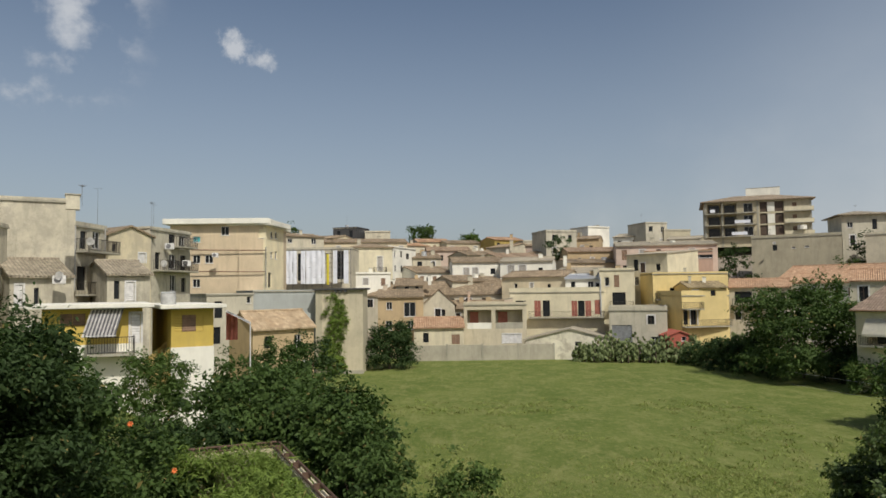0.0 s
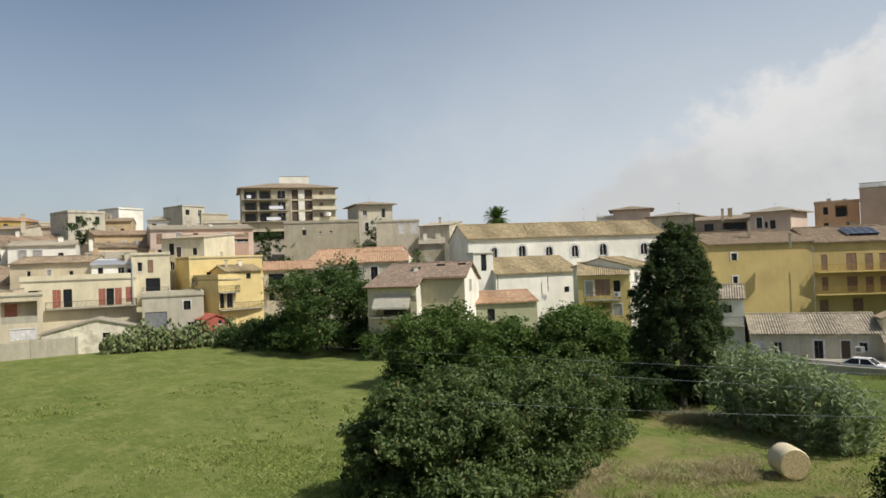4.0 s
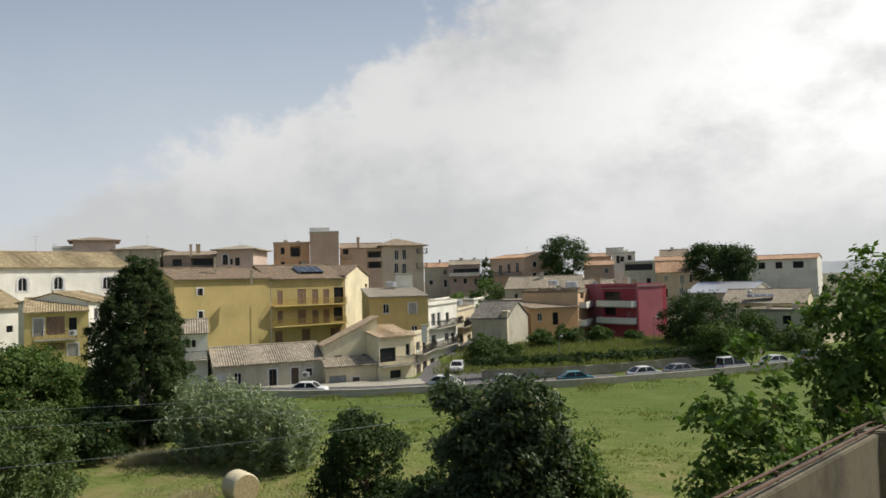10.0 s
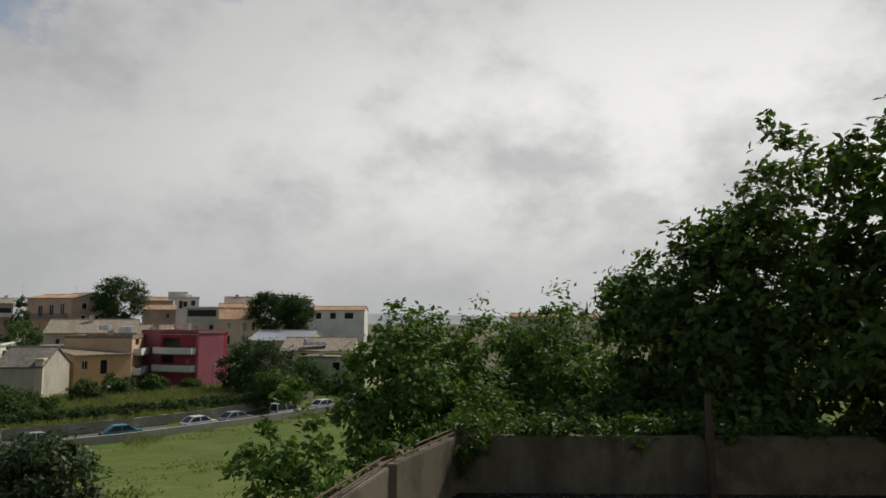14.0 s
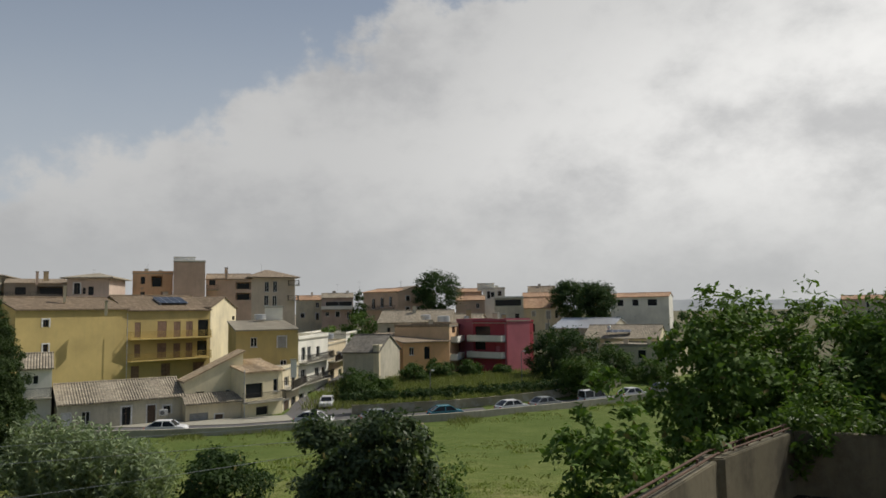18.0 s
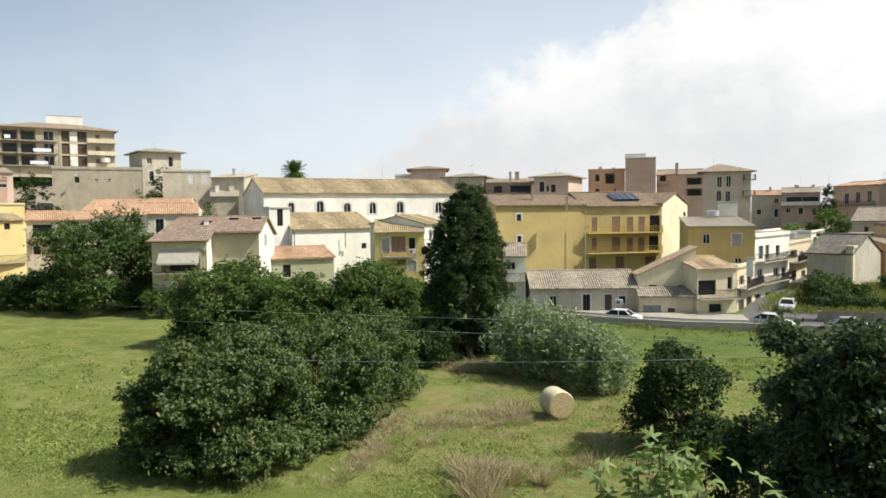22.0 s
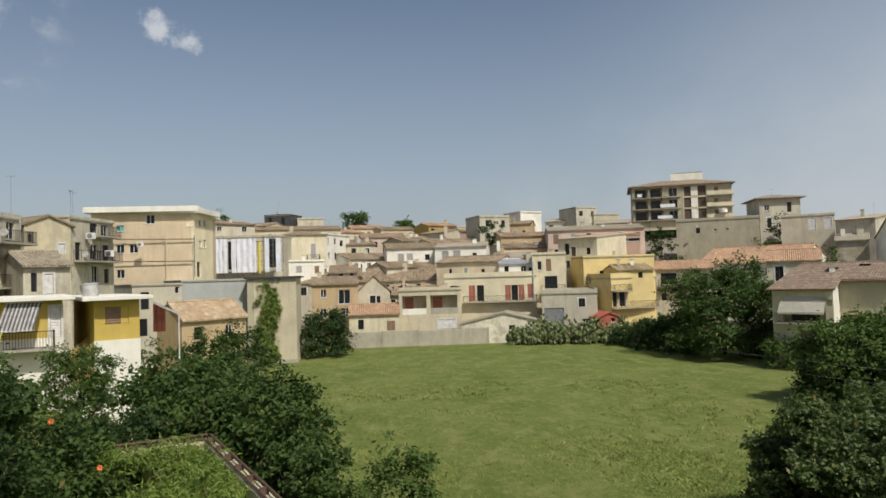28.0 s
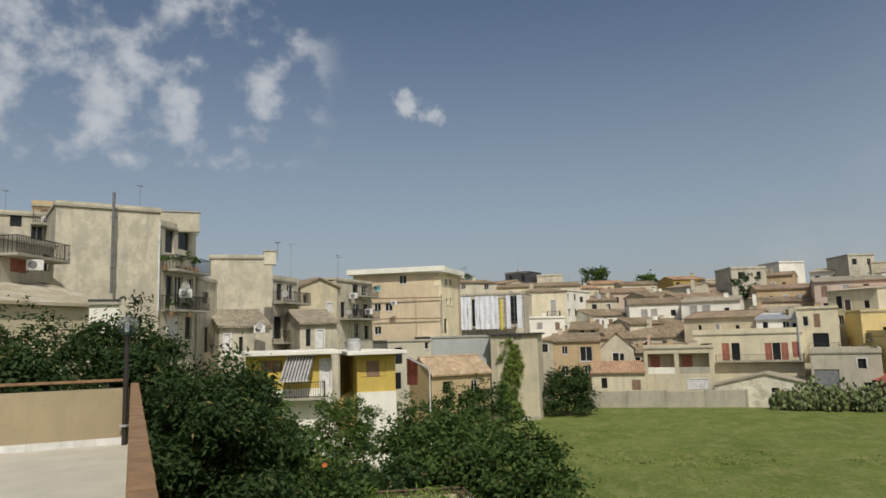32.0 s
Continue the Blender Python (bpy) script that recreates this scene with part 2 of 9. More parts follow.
tiles("terracotta", (0.46, 0.27, 0.16), (0.52, 0.365, 0.235), 0.3)
tiles("claygrey", (0.34, 0.235, 0.155), (0.42, 0.32, 0.22), 0.45)
tiles("claypale", (0.48, 0.35, 0.215), (0.54, 0.425, 0.28), 0.3)
tiles("villatile", (0.27, 0.20, 0.145), (0.335, 0.255, 0.19), 0.12)
tiles("browntile", (0.205, 0.155, 0.10), (0.27, 0.205, 0.14), 0.3)
tiles("brownroof", (0.29, 0.225, 0.155), (0.37, 0.30, 0.215), 0.3)
tiles("greytile", (0.31, 0.265, 0.195), (0.40, 0.35, 0.26), 0.4)
tiles("darktile", (0.16, 0.15, 0.13), (0.24, 0.22, 0.18), 0.4)
plain("metal", (0.55, 0.56, 0.56), 0.4, 0.5, 0.15)
plain("iron", (0.05, 0.045, 0.04), 0.6, 0.5)
plain("rust", (0.13, 0.08, 0.055), 0.8, 0.2)
plain("pole", (0.20, 0.20, 0.20), 0.5, 0.5)
plain("frame_white", (0.66, 0.65, 0.62), 0.5)
plain("shutter_brown", (0.235, 0.145, 0.09), 0.6, vary=0.3)
plain("shutter_red", (0.34, 0.12, 0.08), 0.6, vary=0.3)
plain("shutter_grey", (0.36, 0.34, 0.30), 0.6)
plain("teal", (0.10, 0.42, 0.44), 0.6)
plain("door_wood", (0.09, 0.06, 0.04), 0.6)
plain("roller", (0.24, 0.25, 0.25), 0.5, 0.3)
plain("sheet", (0.72, 0.74, 0.78), 0.9, vary=0.12, scale=1.2)
plain("yellow_tube", (0.65, 0.55, 0.05), 0.6)
plain("awning_cloth", (0.76, 0.73, 0.62), 0.9, vary=0.1)
plain("bark", (0.13, 0.10, 0.07), 0.95, vary=0.5, scale=9)
plain("asphalt", (0.13, 0.125, 0.12), 0.95, vary=0.4, scale=5)
# yard ground: the trees' deep shade is put into its near-black base
m, n, l, b = shader("yard_floor", 0.95, specular=0.1)
v = mapped(n)
sp1 = tex(n, l, "ShaderNodeTexNoise", v, 1.6, Detail=8.0, Roughness=0.7)
sp2 = tex(n, l, "ShaderNodeTexNoise", v, 9.0, Detail=6.0, Roughness=0.7)
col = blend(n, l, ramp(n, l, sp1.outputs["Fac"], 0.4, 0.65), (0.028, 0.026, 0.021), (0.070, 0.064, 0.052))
# pale specks: debris, and sun dapples painted into the floor
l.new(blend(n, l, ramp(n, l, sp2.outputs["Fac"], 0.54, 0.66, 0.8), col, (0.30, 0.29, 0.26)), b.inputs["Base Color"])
bump(n, l, b, sp2.outputs["Fac"], 0.6, 0.03)
plain("floor_pale", (0.52, 0.49, 0.40), 0.6, vary=0.12, scale=2)
plain("brick_coping", (0.27, 0.165, 0.085), 0.85, vary=0.3, scale=6)
plain("tyre", (0.02, 0.02, 0.02), 0.9)
plain("solar", (0.035, 0.045, 0.065), 0.3, 0.0)
plain("straw", (0.46, 0.37, 0.20), 0.95, vary=0.4, scale=14)
plain("red_bloom", (0.65, 0.10, 0.05), 0.6)
plain("opaline", (0.55, 0.58, 0.60), 0.15, specular=0.6)
m, n, l, b = shader("pane", 0.22, specular=0.3)
b.inputs["Base Color"].default_value = (0.018, 0.02, 0.022, 1)
# hill colour with the haze of distance already mixed in
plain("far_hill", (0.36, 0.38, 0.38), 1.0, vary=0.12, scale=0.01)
plain("pipe_grey", (0.42, 0.41, 0.38), 0.6)
plain("plastic_grey", (0.45, 0.45, 0.43), 0.5)
plain("stripe_dark", (0.16, 0.16, 0.17), 0.9)
plain("curtain_red", (0.50, 0.16, 0.12), 0.9)
plain("blind_green", (0.05, 0.10, 0.08), 0.9)
plain("trunk_pale", (0.34, 0.31, 0.27), 0.9, vary=0.35, scale=5)
plain("bale_net", (0.66, 0.58, 0.38), 0.8, vary=0.18, scale=10)
plain("paint_white", (0.78, 0.78, 0.77), 0.25, vary=0.04, specular=0.6)
plain("paint_silver", (0.45, 0.46, 0.47), 0.3, 0.5, vary=0.05)
plain("paint_teal", (0.05, 0.22, 0.28), 0.25, vary=0.05, specular=0.6)
plain("wire", (0.42, 0.43, 0.44), 0.5, 0.4)
plain("orange_bloom", (0.75, 0.20, 0.06), 0.6)
plaster("terracewall", (0.34, 0.28, 0.19), 0.4)
# stained plaster, its base darkened to carry the yard's deep shade
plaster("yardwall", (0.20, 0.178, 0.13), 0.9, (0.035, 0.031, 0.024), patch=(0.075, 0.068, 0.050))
m, n, l, b = shader("globe_glass", 0.03, specular=0.5)
b.inputs["Base Color"].default_value = (0.9, 0.93, 0.95, 1)
b.inputs["Transmission Weight"].default_value = 1.0
b.inputs["IOR"].default_value = 1.42
leaf("leaf_garden", (0.036, 0.067, 0.017), (0.076, 0.122, 0.032))
leaf("leaf_mid", (0.052, 0.090, 0.021), (0.095, 0.148, 0.037))
leaf("leaf_shrub", (0.050, 0.080, 0.026), (0.120, 0.165, 0.058), gloss=0.48)
leaf("leaf_dark", (0.026, 0.050, 0.016), (0.048, 0.080, 0.025))
leaf("leaf_bright", (0.075, 0.14, 0.028), (0.13, 0.20, 0.045))
leaf("leaf_cypress", (0.030, 0.052, 0.019), (0.066, 0.096, 0.036), dry=(0.04, 0.05, 0.02), gloss=0.7)
leaf("leaf_walnut", (0.050, 0.092, 0.020), (0.105, 0.165, 0.036), gloss=0.5)
leaf("leaf_cane", (0.15, 0.20, 0.105), (0.30, 0.35, 0.21), gloss=0.55)
leaf("leaf_pine", (0.030, 0.060, 0.022), (0.055, 0.090, 0.030))
leaf("leaf_ivy", (0.036, 0.062, 0.024), (0.095, 0.128, 0.062), gloss=0.42)
leaf("leaf_cactus", (0.13, 0.175, 0.070), (0.23, 0.27, 0.12), gloss=0.6)
leaf("leaf_vine", (0.12, 0.19, 0.035), (0.20, 0.27, 0.06))
leaf("blade", (0.18, 0.23, 0.055), (0.30, 0.34, 0.11), dry=(0.40, 0.34, 0.16), gloss=0.7)
leaf("blade_weed", (0.14, 0.17, 0.05), (0.26, 0.27, 0.10), gloss=0.8)
leaf("leaf_fig", (0.13, 0.20, 0.06), (0.21, 0.28, 0.10), gloss=0.5)
leaf("blade_dry", (0.31, 0.255, 0.165), (0.46, 0.39, 0.26), gloss=0.8)
# field: short grass with pale worn patches and dry strips
m, n, l, b = shader("field", 0.95, specular=0.1)
v = mapped(n)
g1 = tex(n, l, "ShaderNodeTexNoise", v, 0.16, (1, 0.7, 1), Detail=7.0, Roughness=0.68)
g2 = tex(n, l, "ShaderNodeTexNoise", v, 0.55, (1, 0.6, 1), Detail=9.0, Roughness=0.72)
g3 = tex(n, l, "ShaderNodeTexNoise", v, 9.0, Detail=6.0, Roughness=0.7)
col = blend(n, l, ramp(n, l, g1.outputs["Fac"], 0.35, 0.65), (0.110, 0.150, 0.032), (0.185, 0.215, 0.060))
col = blend(n, l, ramp(n, l, g2.outputs["Fac"], 0.48, 0.62, 0.75), col, (0.245, 0.255, 0.088))
g4 = tex(n, l, "ShaderNodeTexNoise", v, 2.6, (1, 0.5, 1), Detail=9.0, Roughness=0.78)
col = blend(n, l, ramp(n, l, g4.outputs["Fac"], 0.53, 0.64, 0.6), col, (0.29, 0.285, 0.12))
col = blend(n, l, ramp(n, l, g4.outputs["Fac"], 0.46, 0.36, 0.65), col, (0.068, 0.108, 0.020))
col = blend(n, l, ramp(n, l, g3.outputs["Fac"], 0.45, 0.75, 0.45), col, (0.075, 0.118, 0.026))
sep = n.new("ShaderNodeSeparateXYZ")
l.new(v, sep.inputs[0])
col = blend(n, l, ramp(n, l, sep.outputs[0], 40.0, 54.0, 0.75), col, blend(n, l, ramp(n, l, g2.outputs["Fac"], 0.35, 0.65), (0.072, 0.112, 0.024), (0.115, 0.155, 0.040)))
dryx = ramp(n, l, sep.outputs[0], 17.0, 27.0)
d2 = tex(n, l, "ShaderNodeTexNoise", v, 0.32, (1, 1.6, 1), Detail=6.0, Roughness=0.65)
east = n.new("ShaderNodeMath")
east.operation = "MULTIPLY"
l.new(dryx, east.inputs[0])
l.new(ramp(n, l, sep.outputs[0], 44.0, 36.0), east.inputs[1])
dry = n.new("ShaderNodeMath")
dry.operation = "MULTIPLY"
l.new(east.outputs[0], dry.inputs[0])
south = n.new("ShaderNodeMath")
south.operation = "MULTIPLY"
l.new(ramp(n, l, d2.outputs["Fac"], 0.44, 0.64, 0.6), south.inputs[0])
l.new(ramp(n, l, sep.outputs[1], 42.0, 29.0), south.inputs[1])
l.new(south.outputs[0], dry.inputs[1])
col = blend(n, l, dry.outputs[0], col, (0.30, 0.23, 0.12))
span = n.new("ShaderNodeVectorMath")
span.operation = "LENGTH"
l.new(v, span.inputs[0])
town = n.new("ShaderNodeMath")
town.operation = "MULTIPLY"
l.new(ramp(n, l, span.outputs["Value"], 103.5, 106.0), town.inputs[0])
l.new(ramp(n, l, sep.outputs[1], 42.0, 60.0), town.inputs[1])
# far ground fades to a dull brown, distance haze mixed into the colour
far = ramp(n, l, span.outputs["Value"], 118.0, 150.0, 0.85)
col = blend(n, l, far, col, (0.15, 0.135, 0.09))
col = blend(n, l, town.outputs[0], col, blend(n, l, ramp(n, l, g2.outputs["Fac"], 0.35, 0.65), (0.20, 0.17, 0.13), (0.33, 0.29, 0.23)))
l.new(col, b.inputs["Base Color"])
bump(n, l, b, g3.outputs["Fac"], 0.8, 0.12)

# ---- tools for building ----


def mesh_of(name, bm, mat):
    me = bpy.data.meshes.new(name)
    bm.to_mesh(me)
    bm.free()
    me.materials.append(MATS[mat])
    return me


WING = [None, Matrix()]  # the house being added to, and the pose of its wing in it


def part(name, bm, mat, parent, label=""):
    ob = new(name, mesh_of(name, bm, mat) if isinstance(bm, bmesh.types.BMesh) else bm)
    ob.parent = parent
    if parent == WING[0]:
        ob.matrix_basis = WING[1]
    return tagged(ob, label)


def thing(name, label, category, m, group="", kind=""):
    ob = new(name)
    ob.matrix_basis = m
    ob.matrix_world = m
    ob.empty_display_size = 0.2
    return tagged(ob, label, category, group, kind)


def alone(name, bm, mat, label, category, m=None, group="", kind=""):
    ob = new(name, mesh_of(name, bm, mat))
    if m is not None:
        ob.matrix_world = m
    return tagged(ob, label, category, group, kind)


def box(bm, x0, y0, z0, x1, y1, z1):
    v = [bm.verts.new(p) for p in ((x0, y0, z0), (x1, y0, z0), (x1, y1, z0), (x0, y1, z0), (x0, y0, z1), (x1, y0, z1), (x1, y1, z1), (x0, y1, z1))]
    for f in ((3, 2, 1, 0), (4, 5, 6, 7), (0, 1, 5, 4), (1, 2, 6, 5), (2, 3, 7, 6), (3, 0, 4, 7)):
        bm.faces.new([v[i] for i in f])
    return bm


def boxes(*rows):
    bm = bmesh.new()
    for r in rows:
        box(bm, *r)
    return bm


def soft_box(x0, y0, z0, x1, y1, z1, r=0.02):
    bm = boxes((x0, y0, z0, x1, y1, z1))
    bmesh.ops.bevel(bm, geom=bm.edges[:], offset=r, segments=2, affect="EDGES")
    return bm


def face(bm, *pts):
    bm.faces.new([bm.verts.new(p) for p in pts])


def tube(bm, a, b, r, r2=None, n=8):
    a, b = Vector(a), Vector(b)
    q = (b - a).to_track_quat("Z", "Y").to_matrix()
    rings = []
    for p, k in ((a, r), (b, r if r2 is None else r2)):
        rings.append([bm.verts.new(p + q @ Vector((k * math.cos(i * math.tau / n), k * math.sin(i * math.tau / n), 0))) for i in range(n)])
    for i in range(n):
        bm.faces.new((rings[0][i], rings[0][(i + 1) % n], rings[1][(i + 1) % n], rings[1][i]))
    bm.faces.new(rings[0][::-1])
    bm.faces.new(rings[1])
    return bm


def smooth(s):
    s = min(1.0, max(0.0, s))
    return s * s * (3 - 2 * s)


def ground_height(x, y):
    """The field dips to the road; the town climbs behind it to the north, the gardens rise to the west."""
    d, az = math.hypot(x, y), math.degrees(math.atan2(-x, y))
    w = float(np.interp(az, (-180, -110, -80, -62, -45, -25, 180), (0.1, 0.1, 0.2, 0.3, 0.5, 1, 1)))
    dip = 1.1 * smooth((d - 45) / 20) * smooth((-50 - az) / 10) * (1 - smooth((d - 86) / 18))
    return max(22 * smooth((d - 105) / 110) * w, 4 * smooth((az - 14) / 14) * smooth((d - 25) / 20)) - dip


def facade(bm, w, h, holes):
    """The front wall in the plane y = 0 with its openings, each with a reveal going in."""
    us = sorted({0, w, *(o[0] for o in holes), *(o[0] + o[2] for o in holes)})
    vs = sorted({0, h, *(o[1] for o in holes), *(o[1] + o[3] for o in holes)})
    for u0, u1 in zip(us, us[1:]):
        for v0, v1 in zip(vs, vs[1:]):
            cu, cv = (u0 + u1) / 2, (v0 + v1) / 2
            if not any(o[0] < cu < o[0] + o[2] and o[1] < cv < o[1] + o[3] for o in holes):
                face(bm, (u0, 0, v0), (u1, 0, v0), (u1, 0, v1), (u0, 0, v1))
    for u, v, ow, oh, deep in holes:
        a, b, c, d = (u, v), (u + ow, v), (u + ow, v + oh), (u, v + oh)
        for p, q in ((a, b), (b, c), (c, d), (d, a)):
            face(bm, (p[0], 0, p[1]), (q[0], 0, q[1]), (q[0], deep, q[1]), (p[0], deep, p[1]))
        face(bm, (a[0], deep, a[1]), (b[0], deep, b[1]), (c[0], deep, c[1]), (d[0], deep, d[1]))


def window(house_ob, u, v, w, h, look_="w", deep=0.22):
    """A framed window, its pane and its shutters, set in its opening."""
    y = deep - 0.06
    t = min(0.07, w * 0.12)
    if look_ in ("w", "t", "a"):
        bm = boxes((u, y - 0.04, v, u + t, y, v + h), (u + w - t, y - 0.04, v, u + w, y, v + h),
                   (u + t, y - 0.04, v, u + w - t, y, v + t), (u + t, y - 0.04, v + h - t, u + w - t, y, v + h))
        if w > 0.7:
            box(bm, u + w / 2 - t / 2, y - 0.045, v + t, u + w / 2 + t / 2, y, v + h - t)
        fr = part("window", bm, "frame_white", house_ob)
        part("pane", boxes((u + t, y + 0.005, v + t, u + w - t, y + 0.025, v + h - t)), "teal" if look_ == "t" else "pane", fr)
        part("sill", boxes((u - 0.08, -0.07, v - 0.06, u + w + 0.08, deep - 0.1, v - 0.002)), "frame_white", fr)
    elif look_ == "f":
        fr = part("window", boxes((u + w / 2 - 0.03, y - 0.03, v + 0.02, u + w / 2 + 0.03, y - 0.002, v + h - 0.02), (u + 0.01, y - 0.03, v + h * 0.62, u + w / 2 - 0.03, y - 0.002, v + h * 0.62 + 0.05)), "door_wood", house_ob)
        part("pane", boxes((u + 0.01, y, v + 0.01, u + w - 0.01, y + 0.03, v + h - 0.01)), "pane", fr)
        part("surround", boxes((u - 0.18, -0.05, v - 0.02, u - 0.005, 0.02, v + h + 0.18), (u + w + 0.005, -0.05, v - 0.02, u + w + 0.18, 0.02, v + h + 0.18),
                               (u - 0.005, -0.05, v + h + 0.005, u + w + 0.005, 0.02, v + h + 0.18)), "frame_white", fr)
    elif look_ == "h":
        part("window", boxes((u + 0.01, y, v + 0.01, u + w - 0.01, y + 0.03, v + h - 0.01)), "pane", house_ob)
    elif look_ in ("s", "r", "k", "white", "yellow"):
        mat = {"s": "shutter_grey", "r": "shutter_red", "k": "shutter_brown", "white": "frame_white", "yellow": "yellowdeep"}[look_]
        leaves = max(1, round(w / 0.6))
        lw = w / leaves
        for i in range(leaves):
            bm = bmesh.new()
            k = max(3, int(h / 0.16))
            prof = [(0.09, v + 0.01), (0.05, v + 0.01)]
            for j in range(k):
                z0, z1 = v + 0.06 + (h - 0.12) * j / k, v + 0.06 + (h - 0.12) * (j + 1) / k
                prof += [(0.045, z0), (0.025, z0 + 0.01), (0.05, z1 - 0.01)]
            prof += [(0.05, v + h - 0.01), (0.09, v + h - 0.01)]
            sides = [[bm.verts.new((x, yy, zz)) for yy, zz in prof] for x in (u + i * lw + 0.012, u + (i + 1) * lw - 0.012)]
            for j in range(len(prof)):
                q = (j + 1) % len(prof)
                bm.faces.new((sides[0][j], sides[1][j], sides[1][q], sides[0][q]))
            bm.faces.new(sides[0])
            bm.faces.new(sides[1][::-1])
            part("shutter", bm, mat, house_ob)
        if look_ in ("s", "white"):
            part("surround", boxes((u - 0.14, -0.04, v - 0.02, u - 0.01, 0.02, v + h + 0.14), (u + w + 0.01, -0.04, v - 0.02, u + w + 0.14, 0.02, v + h + 0.14),
                                   (u - 0.01, -0.04, v + h + 0.01, u + w + 0.01, 0.02, v + h + 0.14)), "frame_white", house_ob)
    elif look_ == "d":
        dr = part("door", boxes((u + 0.02, 0.08, v, u + w - 0.02, 0.14, v + h - 0.02)), "door_wood", house_ob)
        part("panel", boxes((u + w * 0.15, 0.06, v + h * 0.1, u + w * 0.85, 0.082, v + h * 0.45), (u + w * 0.15, 0.06, v + h * 0.55, u + w * 0.85, 0.082, v + h * 0.92)), "door_wood", dr)
        part("surround", boxes((u - 0.14, -0.04, v, u - 0.01, 0.02, v + h + 0.14), (u + w + 0.01, -0.04, v, u + w + 0.14, 0.02, v + h + 0.14),
                               (u - 0.01, -0.04, v + h + 0.01, u + w + 0.01, 0.02, v + h + 0.14)), "frame_white", house_ob)
    elif look_ == "g":
        k = max(4, int(h / 0.18))
        bm = bmesh.new()
        prof = [(0.14, v)]
        for j in range(k):
            z0, z1 = v + h * j / k, v + h * (j + 1) / k
            prof += [(0.095, z0), (0.08, (z0 + z1) / 2), (0.095, z1 - 0.006)]
        prof.append((0.14, v + h))
        sides = [[bm.verts.new((x, yy, zz)) for yy, zz in prof] for x in (u + 0.01, u + w - 0.01)]
        for j in range(len(prof)):
            q = (j + 1) % len(prof)
            bm.faces.new((sides[0][j], sides[1][j], sides[1][q], sides[0][q]))
        bm.faces.new(sides[0])
        bm.faces.new(sides[1][::-1])
        part("roller_door", bm, "roller", house_ob)


def arch_surround(house_ob, u, v, w, h):
    """White moulding that rounds off the head of an opening."""
    bm = bmesh.new()
    cx, r = u + w / 2, w / 2
    cz = v + h - r
    n = 10
    inner = [(cx - r * math.cos(math.pi * i / n), cz + r * math.sin(math.pi * i / n)) for i in range(n + 1)]
    outer = [(cx - (r + 0.3) * math.cos(math.pi * i / n), cz + (r + 0.3) * math.sin(math.pi * i / n)) for i in range(n + 1)]
    inner, outer = [(u, v - 0.1), *inner, (u + w, v - 0.1)], [(u - 0.3, v - 0.1), *outer, (u + w + 0.3, v - 0.1)]
    for i in range(len(inner) - 1):
        a, b, c, d = inner[i], inner[i + 1], outer[i + 1], outer[i]
        face(bm, *((p[0], -0.06, p[1]) for p in (d, c, b, a)))
        face(bm, (a[0], -0.06, a[1]), (b[0], -0.06, b[1]), (b[0], 0.12, b[1]), (a[0], 0.12, a[1]))
        face(bm, (d[0], 0.001, d[1]), (c[0], 0.001, c[1]), (c[0], -0.06, c[1]), (d[0], -0.06, d[1]))
    part("surround", bm, "frame_white", house_ob, "white rounded window moulding")


def railing(bm, x0, x1, y, z, h=0.95, step=0.14, t=0.014):
    box(bm, x0, y - 0.025, z + h - 0.04, x1, y + 0.025, z + h)
    box(bm, x0, y - 0.015, z + 0.06, x1, y + 0.015, z + 0.09)
    k = max(2, round((x1 - x0) / step))
    for i in range(k + 1):
        x = x0 + (x1 - x0 - t * 2) * i / k
        box(bm, x, y - t, z + 0.002, x + 2 * t, y + t, z + h - 0.04)


def balcony(house_ob, u, v, w, far, deep=1.0, solid="", rail="iron", slab="concrete"):
    b = part("balcony", soft_box(u, -deep, v - 0.16, u + w, 0.02, v, 0.02), slab, house_ob)
    if solid:
        part("parapet", boxes((u, -deep, v + 0.002, u + w, -deep + 0.1, v + 0.9), (u, -deep + 0.1, v + 0.002, u + 0.1, -0.01, v + 0.9), (u + w - 0.1, -deep + 0.1, v + 0.002, u + w, -0.01, v + 0.9)), solid, b)
        return b
    bm = bmesh.new()
    step, t = (0.14, 0.012) if not far else (0.24, 0.018)
    railing(bm, u + 0.03, u + w - 0.03, -deep + 0.05, v, 0.95, step, t)
    for x in (u + 0.03, u + w - 0.08):
        for j in range(5):
            y = -deep + 0.1 + (deep - 0.15) * j / 4
            box(bm, x, y, v + 0.002, x + 2 * t, y + 2 * t, v + 0.91)
        box(bm, x - 0.01, -deep + 0.05, v + 0.91, x + 0.04, 0.0, v + 0.95)
    part("railing", bm, rail, b)
    return b


